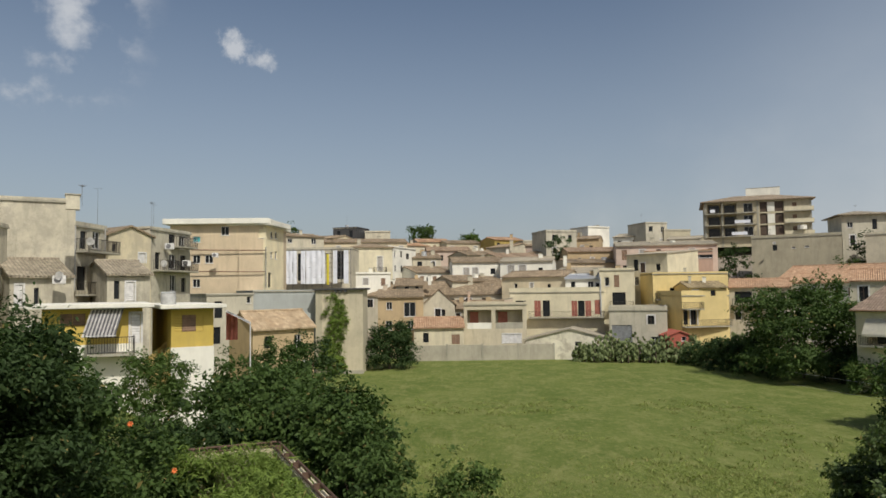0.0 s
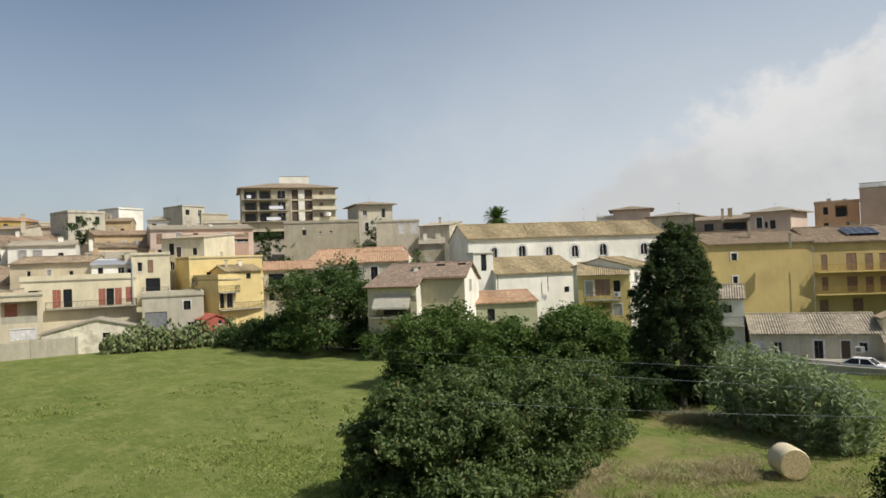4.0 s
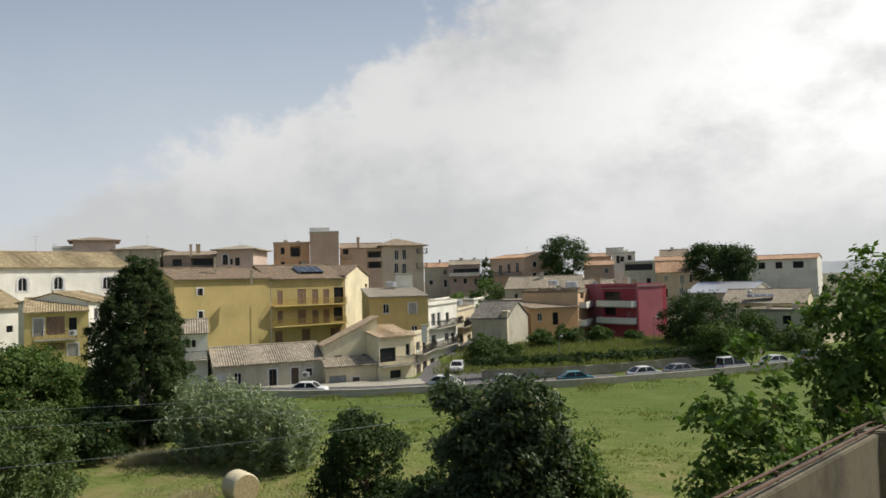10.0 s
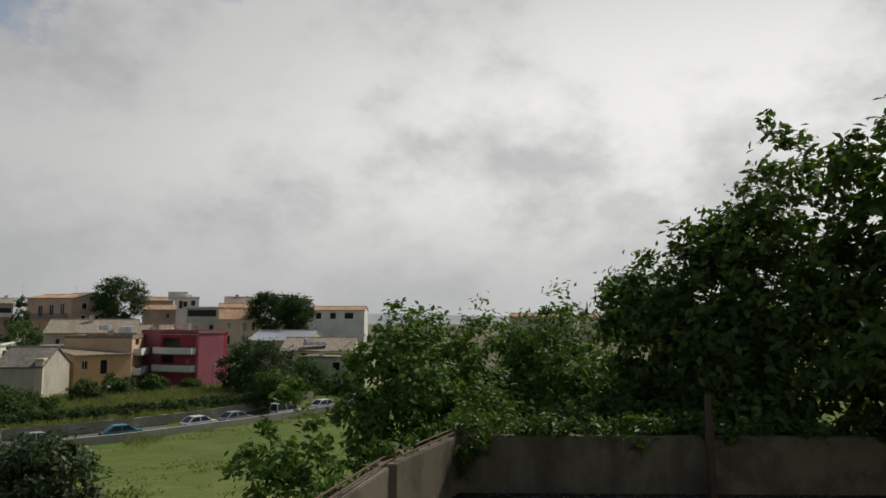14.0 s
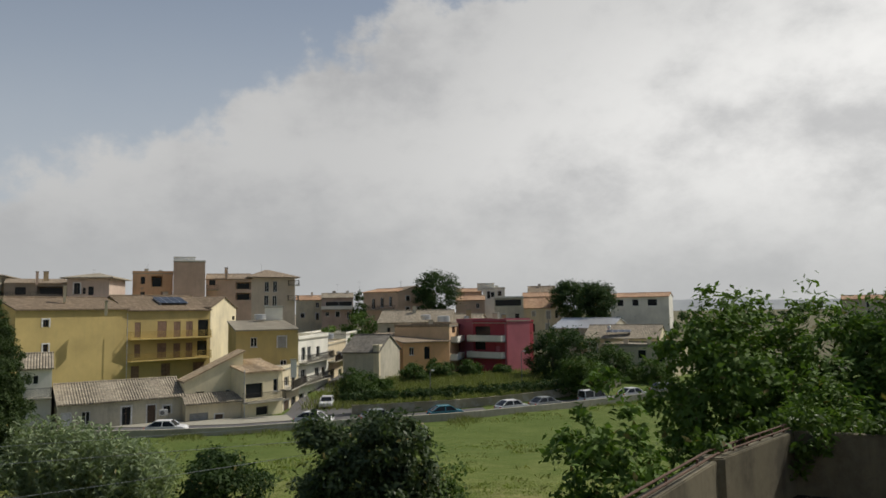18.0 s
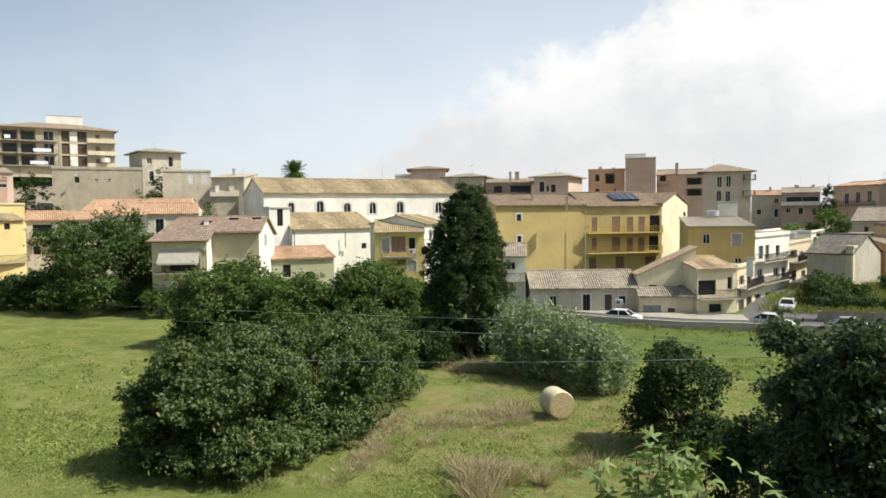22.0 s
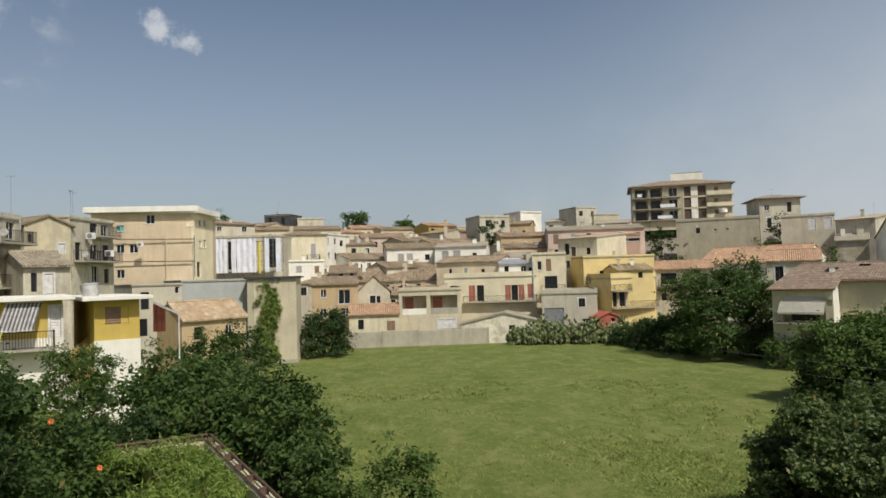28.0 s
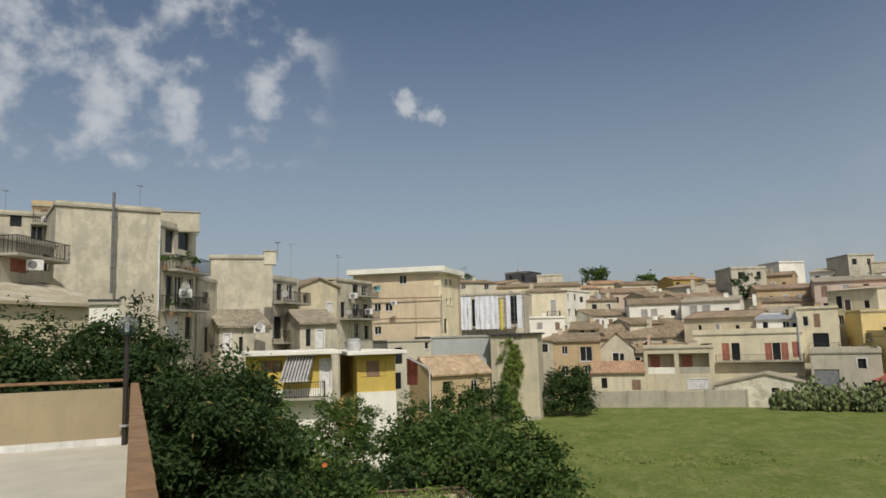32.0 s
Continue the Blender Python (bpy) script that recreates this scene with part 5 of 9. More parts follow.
main = house("old_house", "weathered house with balconies and drainpipes", -27.4, 66.6, 0.8, 79.6, 7.0, 10, 15.3, "plasterworn", ('flat', 0.2, 'roofgrey'),
      [(0.7, 11.5, 0.9, 1.6, "h"), (3.0, 14.1, 1.2, 0.9, "h"), (4.9, 13.6, 1.1, 1.4, "w"), (3.1, 11.6, 1.2, 1.4, "w"), (5.1, 11.5, 1.1, 1.5, "h"), (3.3, 9.4, 1.0, 1.6, "w"), (5.3, 9.3, 0.9, 1.4, "h")], [(0.4, 11.4, 2.7), (3.1, 13.8, 3.5), (2.9, 11.4, 3.9)])
main = house("low_house", "low old house with a worn tiled roof and doors", -25.6, 54.3, 2.0, 41.8, 3.2, 6, 9.5, "plasterworn", ('gable', 1.0, 'greytile'),
      [(0.5, 7.6, 0.4, 1.4, "h"), (1.4, 7.4, 0.6, 1.5, "white")], [])
ROWS = (2.5, 5.25, 8.0)
main = house("apartment_block", "six-storey apartment block with stacked loggias and a hipped roof", 62.7, 168.7, 19.1, -19.0, 22.9, 16, 10.7, "sand", ('hipover', 2.0, 'brownroof'),
      [o for v in ROWS for o in ((0.6, v, 3.1, 2.35, "loggia"), (4.2, v, 2.9, 2.35, "loggia"), (8.6, v + 0.1, 2.0, 2.1, "w"), (12.1, v, 1.6, 2.4, "loggia"), (15.3, v, 1.9, 2.4, "loggia"), (19.0, v + 0.6, 0.9, 1.3, "k"))], [])
for v in ROWS:
    bl = part("balcony", soft_box(0.1, -1.0, v - 0.18, 11.3, 0.02, v, 0.02), "concrete", main)
    bm = bmesh.new()
    railing(bm, 0.15, 11.2, -0.95, v, 0.9, 0.24, 0.02)
    part("railing", bm, "iron", bl)
    bl = part("balcony", soft_box(17.3, -1.0, v - 0.18, 23.3, 0.02, v, 0.02), "concrete", main)
    part("parapet", boxes((17.3, -1.0, v + 0.002, 23.3, -0.88, v + 0.85), (23.2, -0.88, v + 0.002, 23.3, -0.01, v + 0.85)), "cream", bl)
    part("panel", boxes((13.75, -0.06, v + 0.1, 15.25, 0.04, v + 2.2)), "white", main, "white wall panel between dark shutters")
    for u, w in ((12.15, 1.5), (15.35, 1.75)):
        part("shutter", boxes((u, 0.25, v + 0.05, u + w, 0.32, v + 2.3)), "door_wood", main, "dark lowered roller shutter")
    part("awning", boxes((5.2 + v * 0.25, -1.15, v + 0.25, 8.6 + v * 0.25, -1.08, v + 1.0)) if v < 7 else boxes((1.2, -1.12, v + 0.2, 2.3, -1.05, v + 0.95)), "sheet", main, "pale cloth hung over the railing")
for u in (0.0, 3.72, 11.45, 22.6):
    part("pillar", boxes((u, -0.09, 0.0, u + 0.38, -0.004, 10.6)), "concrete", main)
main = house("house", "round-cornered villa with a hipped roof on the hill", 73.8, 130.6, 6.5, -15.3, 7.4, 10, 16.2, "greywall", ('hipover', 1.0, 'greytile'),
      [(0.9, 13.9, 0.9, 1.1, "w"), (5.0, 13.5, 0.8, 1.9, "h"), (1.3, 10.6, 0.8, 1.9, "f"), (5.0, 10.6, 0.9, 1.9, "h")], [])
main = house("house", "low house with two white shutters on the hill", 71.8, 120.2, 3.4, -32.6, 8.4, 9, 15.0, "greybeige", ('flat', 0.3, 'roofgrey'),
      [(4.4, 12.4, 1.1, 2.1, "white"), (6.8, 12.4, 1.1, 2.1, "white")], [])
main = house("house", "low shed-roofed house with clerestory panes", 76.1, 111.5, 1.9, -55.1, 6.0, 8, 15.0, "greybeige", ('shed', 1.0, 'roofgrey'),
      [], [])
main = house("stone_house", "stone house with an arched niche", 66.4, 97.5, 0.0, -35.3, 4.2, 8, 13.1, "stone", ('gable', 0.9, 'roofgrey'),
      [], [])
main = house("gable_house", "cream gable house with a terracotta roof", 51.6, 90.3, -0.6, -31.6, 6.5, 10, 11.0, "greybeige", ('gable', 1.4, 'terracotta'),
      [(1.0, 8.4, 1.0, 1.9, "f"), (4.4, 8.4, 0.9, 1.9, "h"), (4.5, 5.5, 1.0, 1.9, "h")], [])
villa = thing("villa", "cream two-storey villa with a wide brown tiled roof and an awning", "villa", pose(38.25, 66.3, -0.5, 0, 0, -49.0))
VE, VS, VR, VW, VB, VD = 8.15, 0.39, 5.65, 10.2, 5.4, 10.6  # eave, slope, ridge depth, width, bay width, depth
bm = bmesh.new()
facade(bm, VB, VE, [(0.9, 5.0, 3.8, 2.3, 1.2), (4.75, 6.5, 0.55, 0.6, 0.22), (2.4, 2.2, 1.2, 2.0, 0.22)])
face(bm, (0, 0, 0), (0, 0, VE), (0, VD, VE), (0, VD, 0))
part("wall", bm, "cream", villa)
bm = bmesh.new()
face(bm, (VB, 0, 0), (VB, 2.0, 0), (VB, 2.0, VE + VS * 2.0), (VB, 0, VE))
part("bay_side", bm, "white", villa)
bm = bmesh.new()
face(bm, (VB, 2.0, 0), (VW, 2.0, 0), (VW, 2.0, VE + VS * 2.0), (VB, 2.0, VE + VS * 2.0))
part("rear_wall", bm, "sand", villa, "ochre recessed wall")
bm = bmesh.new()
face(bm, (VW, 2.0, 0), (VW, VD, 0), (VW, VD, VE + VS * (2 * VR - VD)), (VW, VR, VE + VS * VR), (VW, 2.0, VE + VS * 2.0))
face(bm, (0, VD, 0), (VW, VD, 0), (VW, VD, VE + VS * (2 * VR - VD)), (0, VD, VE + VS * (2 * VR - VD)))
part("gable", bm, "white", villa, "white gable end")
fr = part("window", boxes((VW - 0.04, 4.6, 7.2, VW + 0.05, 4.7, 8.6), (VW - 0.04, 5.9, 7.2, VW + 0.05, 6.0, 8.6), (VW - 0.04, 4.7, 8.5, VW + 0.05, 5.9, 8.6), (VW - 0.04, 4.7, 7.2, VW + 0.05, 5.9, 7.3)), "frame_white", villa)
part("pane", boxes((VW - 0.02, 4.7, 7.3, VW + 0.02, 5.9, 8.5)), "shutter_grey", fr)


def slope(rows):
    """A slab of roof over the plan points (x, y), lifted along the front or rear slope."""
    bm = bmesh.new()
    top = lambda x, y: (x, y, VE + VS * (y if y <= VR else 2 * VR - y) + 0.16)
    low = lambda x, y: (x, y, VE + VS * (y if y <= VR else 2 * VR - y))
    face(bm, *(top(*p) for p in rows))
    face(bm, *(low(*p) for p in rows[::-1]))
    for p, q in zip(rows, rows[1:] + rows[:1]):
        face(bm, low(*p), low(*q), top(*q), top(*p))
    return bm


part("roof", slope([(-0.35, -0.45), (VB + 0.3, -0.45), (VB + 0.3, 1.6), (VW + 0.3, 1.6), (VW + 0.3, VR), (1.1, VR)]), "villatile", villa)
part("roof", slope([(1.1, VR), (VW + 0.3, VR), (VW + 0.3, VD + 0.3), (-0.35, VD + 0.3)]), "villatile", villa)
part("ridge", tube(bmesh.new(), (1.1, VR, VE + VS * VR + 0.16), (VW + 0.3, VR, VE + VS * VR + 0.16), 0.09, n=8), "villatile", villa)
for u, y in ((4.0, 3.9), (6.6, 4.6), (9.0, 4.7)):
    part("roof_window", boxes((u, y, VE + VS * y + 0.1, u + 0.9, y + 0.55, VE + VS * y + 0.36)), "pane", villa)
part("gutter", tube(bmesh.new(), (-0.35, -0.5, VE - 0.08), (VB + 0.3, -0.5, VE - 0.08), 0.07, n=8), "shutter_brown", villa)
part("gutter", tube(bmesh.new(), (VB + 0.3, 1.55, VE + VS * 1.6), (VW + 0.3, 1.55, VE + VS * 1.6), 0.07, n=8), "shutter_brown", villa)
bm = bmesh.new()
face(bm, (0.85, -0.02, 7.35), (4.75, -0.02, 7.35), (4.85, -1.0, 5.95), (0.75, -1.0, 5.95))
face(bm, (0.75, -1.0, 5.95), (4.85, -1.0, 5.95), (4.85, -1.02, 5.75), (0.75, -1.02, 5.75))
bmesh.ops.solidify(bm, geom=bm.faces[:], thickness=0.03)
part("awning", bm, "awning_cloth", villa, "pale awning over the balcony")
part("door", boxes((1.4, 1.1, 5.02, 3.9, 1.17, 7.1)), "pane", villa)
bl = part("balcony", soft_box(0.4, -0.9, 4.75, 5.0, 0.02, 4.95, 0.02), "concrete", villa)
bm = bmesh.new()
railing(bm, 0.45, 4.95, -0.85, 4.95, 0.9, 0.14, 0.012)
part("railing", bm, "iron", bl)
part("shutter", boxes((2.45, 0.1, 2.22, 3.55, 0.16, 4.18)), "shutter_brown", villa)
main = house("church", "long white church hall with arched windows and an old tiled roof", 65.5, 83.3, -0.6, -24.5, 32.5, 13, 13.9, "whitewash", ('gable', 2.3, 'tile'),
      [(3.6, 10.9, 0.9, 1.6, "a"), (7.9, 10.9, 1.1, 1.8, "a"), (12.2, 10.6, 1.1, 1.8, "a"), (16.4, 10.7, 1.1, 1.8, "a"), (21.0, 10.8, 1.2, 1.8, "a"), (27.9, 10.7, 1.2, 1.8, "a")], [])
house("church_annex", "white lower aisle with a lean-to tiled roof", 63.4, 74.7, -0.6, -16.5, 13.1, 6, 8.7, "whitewash", ('shed', 2.2, 'tile'),
      [(10.6, 5.7, 0.8, 0.8, "h")], [], onto=main)
house("church_porch", "narrow white bell wall with a tall opening", 61.1, 76.6, -0.6, -19.5, 2.9, 3, 11.7, "whitewash", ('flat', 0.1, 'white'),
      [(1.1, 9.2, 0.8, 2.3, "h")], [], onto=main)
main = house("yellow_house", "small yellow house with an old tiled roof and balcony door", 65.6, 61.6, -0.6, -48.8, 6.2, 9, 8.3, "yellowold", ('gable', 1.4, 'tile'),
      [(2.1, 5.8, 1.8, 2.0, "k"), (2.2, 4.1, 1.7, 0.8, "k"), (0.9, 5.7, 0.9, 1.9, "s"), (4.3, 5.7, 0.8, 1.9, "h"), (4.2, 3.3, 1.0, 1.4, "s")], [(0.9, 5.3, 4.2)])
main = house("house", "white balcony house beside the yellow house", 70.5, 57.5, -0.7, 13.2, 6.6, 8, 9.4, "white", ('gable', 1.0, 'tile'),
      [(2.7, 6.8, 3.2, 1.2, "w"), (1.3, 7.2, 1.0, 1.4, "w"), (4.5, 4.3, 1.0, 1.4, "w")], [(-0.1, 6.5, 7.0)])
main = house("low_house", "low house with a terracotta roof behind the shrubs", 51.0, 64.2, -0.6, -25.8, 7.6, 8, 5.7, "greygreen", ('gable', 1.0, 'terracotta'),
      [(4.2, 3.2, 0.8, 0.9, "h"), (1.6, 3.6, 0.9, 1.4, "h")], [])
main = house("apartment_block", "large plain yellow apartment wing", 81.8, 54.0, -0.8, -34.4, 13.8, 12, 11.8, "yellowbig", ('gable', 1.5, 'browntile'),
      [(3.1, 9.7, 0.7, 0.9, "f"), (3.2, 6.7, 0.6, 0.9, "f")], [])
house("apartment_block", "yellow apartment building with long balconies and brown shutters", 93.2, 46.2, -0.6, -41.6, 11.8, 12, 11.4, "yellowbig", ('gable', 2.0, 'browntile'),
      [(1.0, 7.8, 0.8, 2.0, "k"), (4.1, 7.7, 1.3, 2.2, "k"), (6.4, 7.6, 1.0, 2.2, "k"), (10.0, 7.4, 1.6, 2.6, "h"), (1.0, 5.1, 0.8, 1.8, "k"), (4.1, 4.9, 1.3, 2.0, "k"), (6.4, 4.8, 1.0, 2.0, "k"), (9.9, 4.9, 1.5, 2.1, "h"), (0.6, 2.4, 1.1, 1.6, "k"), (4.7, 2.4, 1.3, 1.7, "k"), (9.3, 2.3, 1.7, 1.7, "k"), (8.2, 7.6, 1.0, 2.2, "k"), (8.2, 4.8, 1.0, 2.0, "k")], [(0.1, 7.6, 11.5), (0.1, 4.7, 11.5)], onto=main)
# side wall paler than the yellow fronts, with sunlight put into its cream
house("apartment_block", "cream side wall of the yellow apartment building, coloured as sunlit", 102.1, 38.3, -0.6, 0.9, 11.6, 9, 11.7, "creamlight", ('gabley', 1.6, 'browntile'),
      [(9.7, 9.8, 1.2, 0.6, "h")], [], onto=main)
main = house("low_house", "low cream house with a grey tiled roof by the road", 68.6, 40.7, -1.7, -54.8, 11.9, 9, 3.2, "greybeige", ('gable', 1.5, 'greytile'),
      [(0.4, 1.1, 0.7, 1.2, "white"), (2.1, 1.1, 0.8, 1.3, "w"), (5.8, 0.7, 0.8, 1.8, "f"), (8.2, 0.5, 0.8, 2.0, "d"), (9.8, 1.5, 0.7, 0.8, "f")], [])
main = house("house", "beige house with a sloping roof and garage door by the road", 75.7, 31.1, -1.7, -55.0, 6.3, 3.0, 4.6, "creamlight", ('shedx', 2.9, 'claypale'),
      [(1.2, 2.3, 0.9, 1.2, "h"), (4.4, 2.3, 0.9, 1.2, "w")], [])
main = house("garage", "low garage lean-to with a worn tiled roof and grey roller door", 73.9, 30.2, -1.7, -57.8, 5.8, 1.9, 2.5, "creamold", ('shed', 0.7, 'greytile'),
      [(0.4, 0.1, 1.9, 1.4, "g"), (3.0, 0.1, 0.8, 1.1, "d")], [])
main = house("house", "beige corner house with a roller shutter balcony", 76.8, 25.0, -1.7, -40.7, 4.8, 9, 5.4, "creamlight", ('gable', 0.9, 'claypale'),
      [(0.2, 2.6, 2.1, 1.6, "h"), (1.5, 0.7, 1.5, 0.9, "h"), (3.7, 3.1, 0.6, 1.4, "w")], [(-0.2, 2.3, 4.9)])
main = house("white_house", "white terraced house with balconies along the street", 89.3, 22.2, -1.4, -5.3, 12.6, 8, 8.2, "white", ('flat', 0.4, 'white'),
      [(1.2, 5.4, 1.6, 1.7, "w"), (3.5, 5.3, 1.4, 1.8, "w"), (7.3, 5.5, 1.5, 1.4, "h"), (1.0, 3.0, 1.8, 1.3, "w"), (6.6, 2.9, 2.0, 1.2, "w"), (0.3, 0.1, 1.8, 1.2, "h"), (3.7, 0.1, 2.1, 1.1, "h"), (7.8, 0.1, 2.0, 1.2, "h"), (9.6, 2.7, 1.6, 1.2, "h")], [(0.2, 5.2, 12.2), (-0.0, 2.6, 12.1)])
main = house("house", "pale terraced house further up the street", 122.0, 22.1, -0.2, 1.4, 18.2, 8, 6.6, "whitewash", ('flat', 0.3, 'roofgrey'),
      [(2.4, 4.6, 3.3, 1.2, "h"), (9.0, 4.3, 3.6, 1.2, "w"), (7.2, 3.9, 0.8, 1.9, "k"), (13.4, 4.4, 0.9, 1.4, "h"), (16.2, 4.6, 0.9, 1.2, "f"), (1.0, 1.7, 1.0, 1.2, "f"), (4.2, 1.7, 1.0, 1.2, "k"), (6.9, 1.7, 0.9, 1.2, "k"), (13.1, 1.7, 0.8, 1.2, "k"), (16.2, 1.7, 0.8, 1.2, "k")], [(0.2, 4.4, 15.9)])
main = house("house", "cream terraced house along the street", 81.1, 22.0, -1.7, 1.1, 8.2, 8, 5.4, "creamold", ('flat', 0.3, 'roofgrey'),
      [(1.0, 3.3, 2.0, 1.1, "w"), (0.7, 0.4, 2.2, 1.3, "d"), (4.2, 0.5, 2.4, 1.2, "h"), (4.4, 3.1, 2.1, 1.0, "h")], [(0.0, 3.1, 7.9)])
main = house("house", "ochre terraced house along the street", 103.8, 21.5, -0.6, 1.1, 16.2, 8, 6.0, "sandbeige", ('flat', 0.3, 'roofgrey'),
      [(1.6, 3.8, 2.8, 1.2, "w"), (7.4, 3.6, 3.1, 1.0, "w"), (2.1, 0.4, 2.8, 1.5, "h"), (9.0, 0.3, 3.2, 1.4, "w")], [(0.5, 3.5, 14.1)])
main = house("house", "yellow flat-roofed house with a slate terrace", 86.2, 29.1, -1.5, -66.8, 7.5, 14, 9.5, "yellowbig", ('shed', 1.0, 'roofgrey'),
      [(1.7, 7.5, 0.8, 1.2, "w"), (5.0, 7.3, 1.0, 1.4, "s"), (5.3, 4.4, 0.8, 1.4, "w")], [])
main = house("house", "white roof hut with solar heaters", 100.7, 29.9, -0.6, -74.1, 2.5, 6, 11.7, "white", ('flat', 0.1, 'white'),
      [], [])
main = house("house", "grey gabled house with a bright end wall", 100.3, 18.6, -0.7, -102.7, 5.4, 9, 5.2, "greywall", ('gable', 2.1, 'darktile'),
      [], [])
house("house", "bright plastered end wall of a gabled house", 98.9, 13.3, -0.8, -7.1, 8.5, 0.8, 6.1, "creamold", ('flat', 0.2, 'roofgrey'),
      [(1.0, 3.7, 1.5, 0.9, "h"), (4.5, 2.0, 1.6, 0.8, "h")], [], onto=main)
main = house("orange_house", "orange house with a sloping parapet and white balconies", 108.4, 10.9, -0.6, -56.9, 8.2, 10, 5.9, "orange", ('shed', 1.2, 'brownroof'),
      [(1.1, 4.0, 0.8, 1.2, "w"), (3.7, 3.3, 1.0, 1.9, "h")], [])
house("orange_house", "peach side of an orange house with white balconies", 112.9, 4.0, -0.5, -10.7, 9.2, 9, 8.2, "peachlight", ('flat', 0.3, 'brownroof'),
      [(2.1, 7.0, 2.3, 0.9, "h")], [(1.1, 5.6, 6.2), (0.6, 2.8, 6.1)], onto=main)
# balcony front in the darker crimson, its shade put into the colour
main = house("crimson_house", "crimson house with white balcony bands", 117.0, 0.2, -0.6, -134.2, 7.3, 6.5, 8.7, "crimsonshaded", ('flat', 0.3, 'roofgrey'),
      [(0.4, 6.4, 3.4, 1.7, "h"), (0.3, 4.3, 2.4, 1.4, "h"), (4.8, 3.6, 1.0, 1.4, "h")], [(-0.4, 5.8, 7.4), (-0.5, 3.2, 7.4)])
house("crimson_house", "plain crimson side wall of a modern house", 111.9, -5.0, -0.1, -48.4, 5.2, 12, 8.5, "crimson", ('flat', 0.3, 'roofgrey'),
      [], [], onto=main)
main = house("house", "white house with small windows behind the orange house", 128.8, 17.5, -0.2, -93.8, 13.4, 10, 8.3, "greywall", ('gable', 2.0, 'greytile'),
      [(1.7, 6.6, 0.6, 0.8, "h"), (5.4, 6.4, 0.7, 1.2, "h"), (6.6, 6.4, 0.6, 1.2, "h")], [])
main = house("house", "house with a grey roof terrace", 127.9, 5.1, -0.3, -109.7, 5.6, 9, 7.6, "greybeige", ('gable', 2.0, 'greytile'),
      [(1.0, 4.9, 1.0, 1.9, "k"), (3.9, 5.6, 0.8, 1.2, "s"), (0.9, 2.5, 0.9, 1.4, "k"), (4.0, 2.0, 0.9, 1.9, "s")], [])
main = house("brown_block", "brown apartment building with balconies and a gable", 175.9, 27.5, 2.1, -118.2, 10.3, 12, 12.8, "brown", ('gable', 0.9, 'terracotta'),
      [(2.6, 8.8, 1.0, 2.5, "w"), (5.2, 9.1, 1.0, 2.4, "w"), (7.8, 9.3, 0.9, 2.4, "w")], [(0.9, 8.6, 8.7)])
house("brown_block", "brown gabled apartment wing with three windows", 171.0, 18.4, 2.1, -62.2, 10.1, 12, 12.6, "brown", ('gabley', 1.6, 'brownroof'),
      [(2.2, 10.6, 1.0, 1.2, "f"), (5.2, 10.7, 0.8, 1.1, "f"), (7.4, 10.8, 0.8, 1.1, "f"), (2.1, 7.3, 1.0, 1.8, "f"), (5.1, 7.3, 0.8, 1.8, "f")], [], onto=main)
main = house("house", "beige house with white bands behind the pine", 189.9, 4.6, 2.5, -89.6, 6.8, 10, 12.5, "brown", ('gable', 0.9, 'terracotta'),
      [(0.2, 9.1, 6.3, 1.1, "w"), (1.2, 10.6, 1.0, 1.2, "h"), (1.3, 7.0, 1.0, 1.9, "h"), (4.7, 7.5, 0.8, 1.4, "h")], [])
main = house("white_house", "white flat-roofed house among the far trees", 185.0, -2.4, 2.2, -91.6, 5.7, 10, 13.5, "white", ('flat', 0.3, 'white'),
      [(2.0, 11.3, 1.0, 1.3, "h"), (1.1, 10.9, 0.8, 1.9, "f"), (3.9, 11.6, 0.9, 1.2, "f")], [])
main = house("house", "long low house with a white roof canopy", 159.9, -4.6, 1.1, -92.8, 6.5, 10, 11.7, "greybeige", ('flat', 0.3, 'white'),
      [(0.2, 9.9, 5.8, 1.4, "h"), (1.4, 6.7, 0.8, 1.4, "s"), (4.6, 6.7, 0.9, 1.4, "h")], [])
main = house("house", "low house with an orange roof", 164.8, -8.8, 1.2, -94.8, 9.8, 10, 9.2, "sandbeige", ('gable', 2.2, 'terracotta'),
      [(1.2, 6.6, 0.9, 1.9, "s"), (4.5, 7.3, 0.8, 1.2, "s"), (7.8, 6.6, 0.9, 1.9, "s"), (4.3, 3.7, 0.8, 1.9, "h"), (7.6, 4.2, 0.8, 1.4, "s")], [])
main = house("house", "low house with a dark roof far off", 199.4, -15.2, 2.4, -95.4, 7.5, 9, 11.7, "greybeige", ('gable', 2.4, 'brownroof'),
      [(1.3, 9.0, 0.8, 1.9, "h"), (1.5, 6.8, 1.0, 1.2, "s"), (5.1, 6.8, 0.8, 1.2, "h")], [])
main = house("house", "pink house with white balconies far off", 185.7, 40.1, 3.2, -79.1, 8.3, 10, 10.8, "pinkgrey", ('gable', 1.2, 'greytile'),
      [(1.0, 8.4, 7.0, 1.5, "w"), (1.0, 6.0, 1.0, 1.2, "w"), (3.7, 5.8, 1.0, 1.4, "f"), (6.6, 5.3, 0.8, 1.9, "w")], [(-0.1, 7.8, 8.3)])
main = house("house", "house with an orange roof far off", 193.9, 49.0, 3.8, -76.9, 7.4, 10, 9.9, "cream", ('gable', 1.2, 'terracotta'),
      [(5.4, 7.8, 0.9, 1.4, "w"), (1.3, 5.1, 1.0, 1.2, "f"), (5.4, 4.4, 0.8, 1.9, "f")], [])
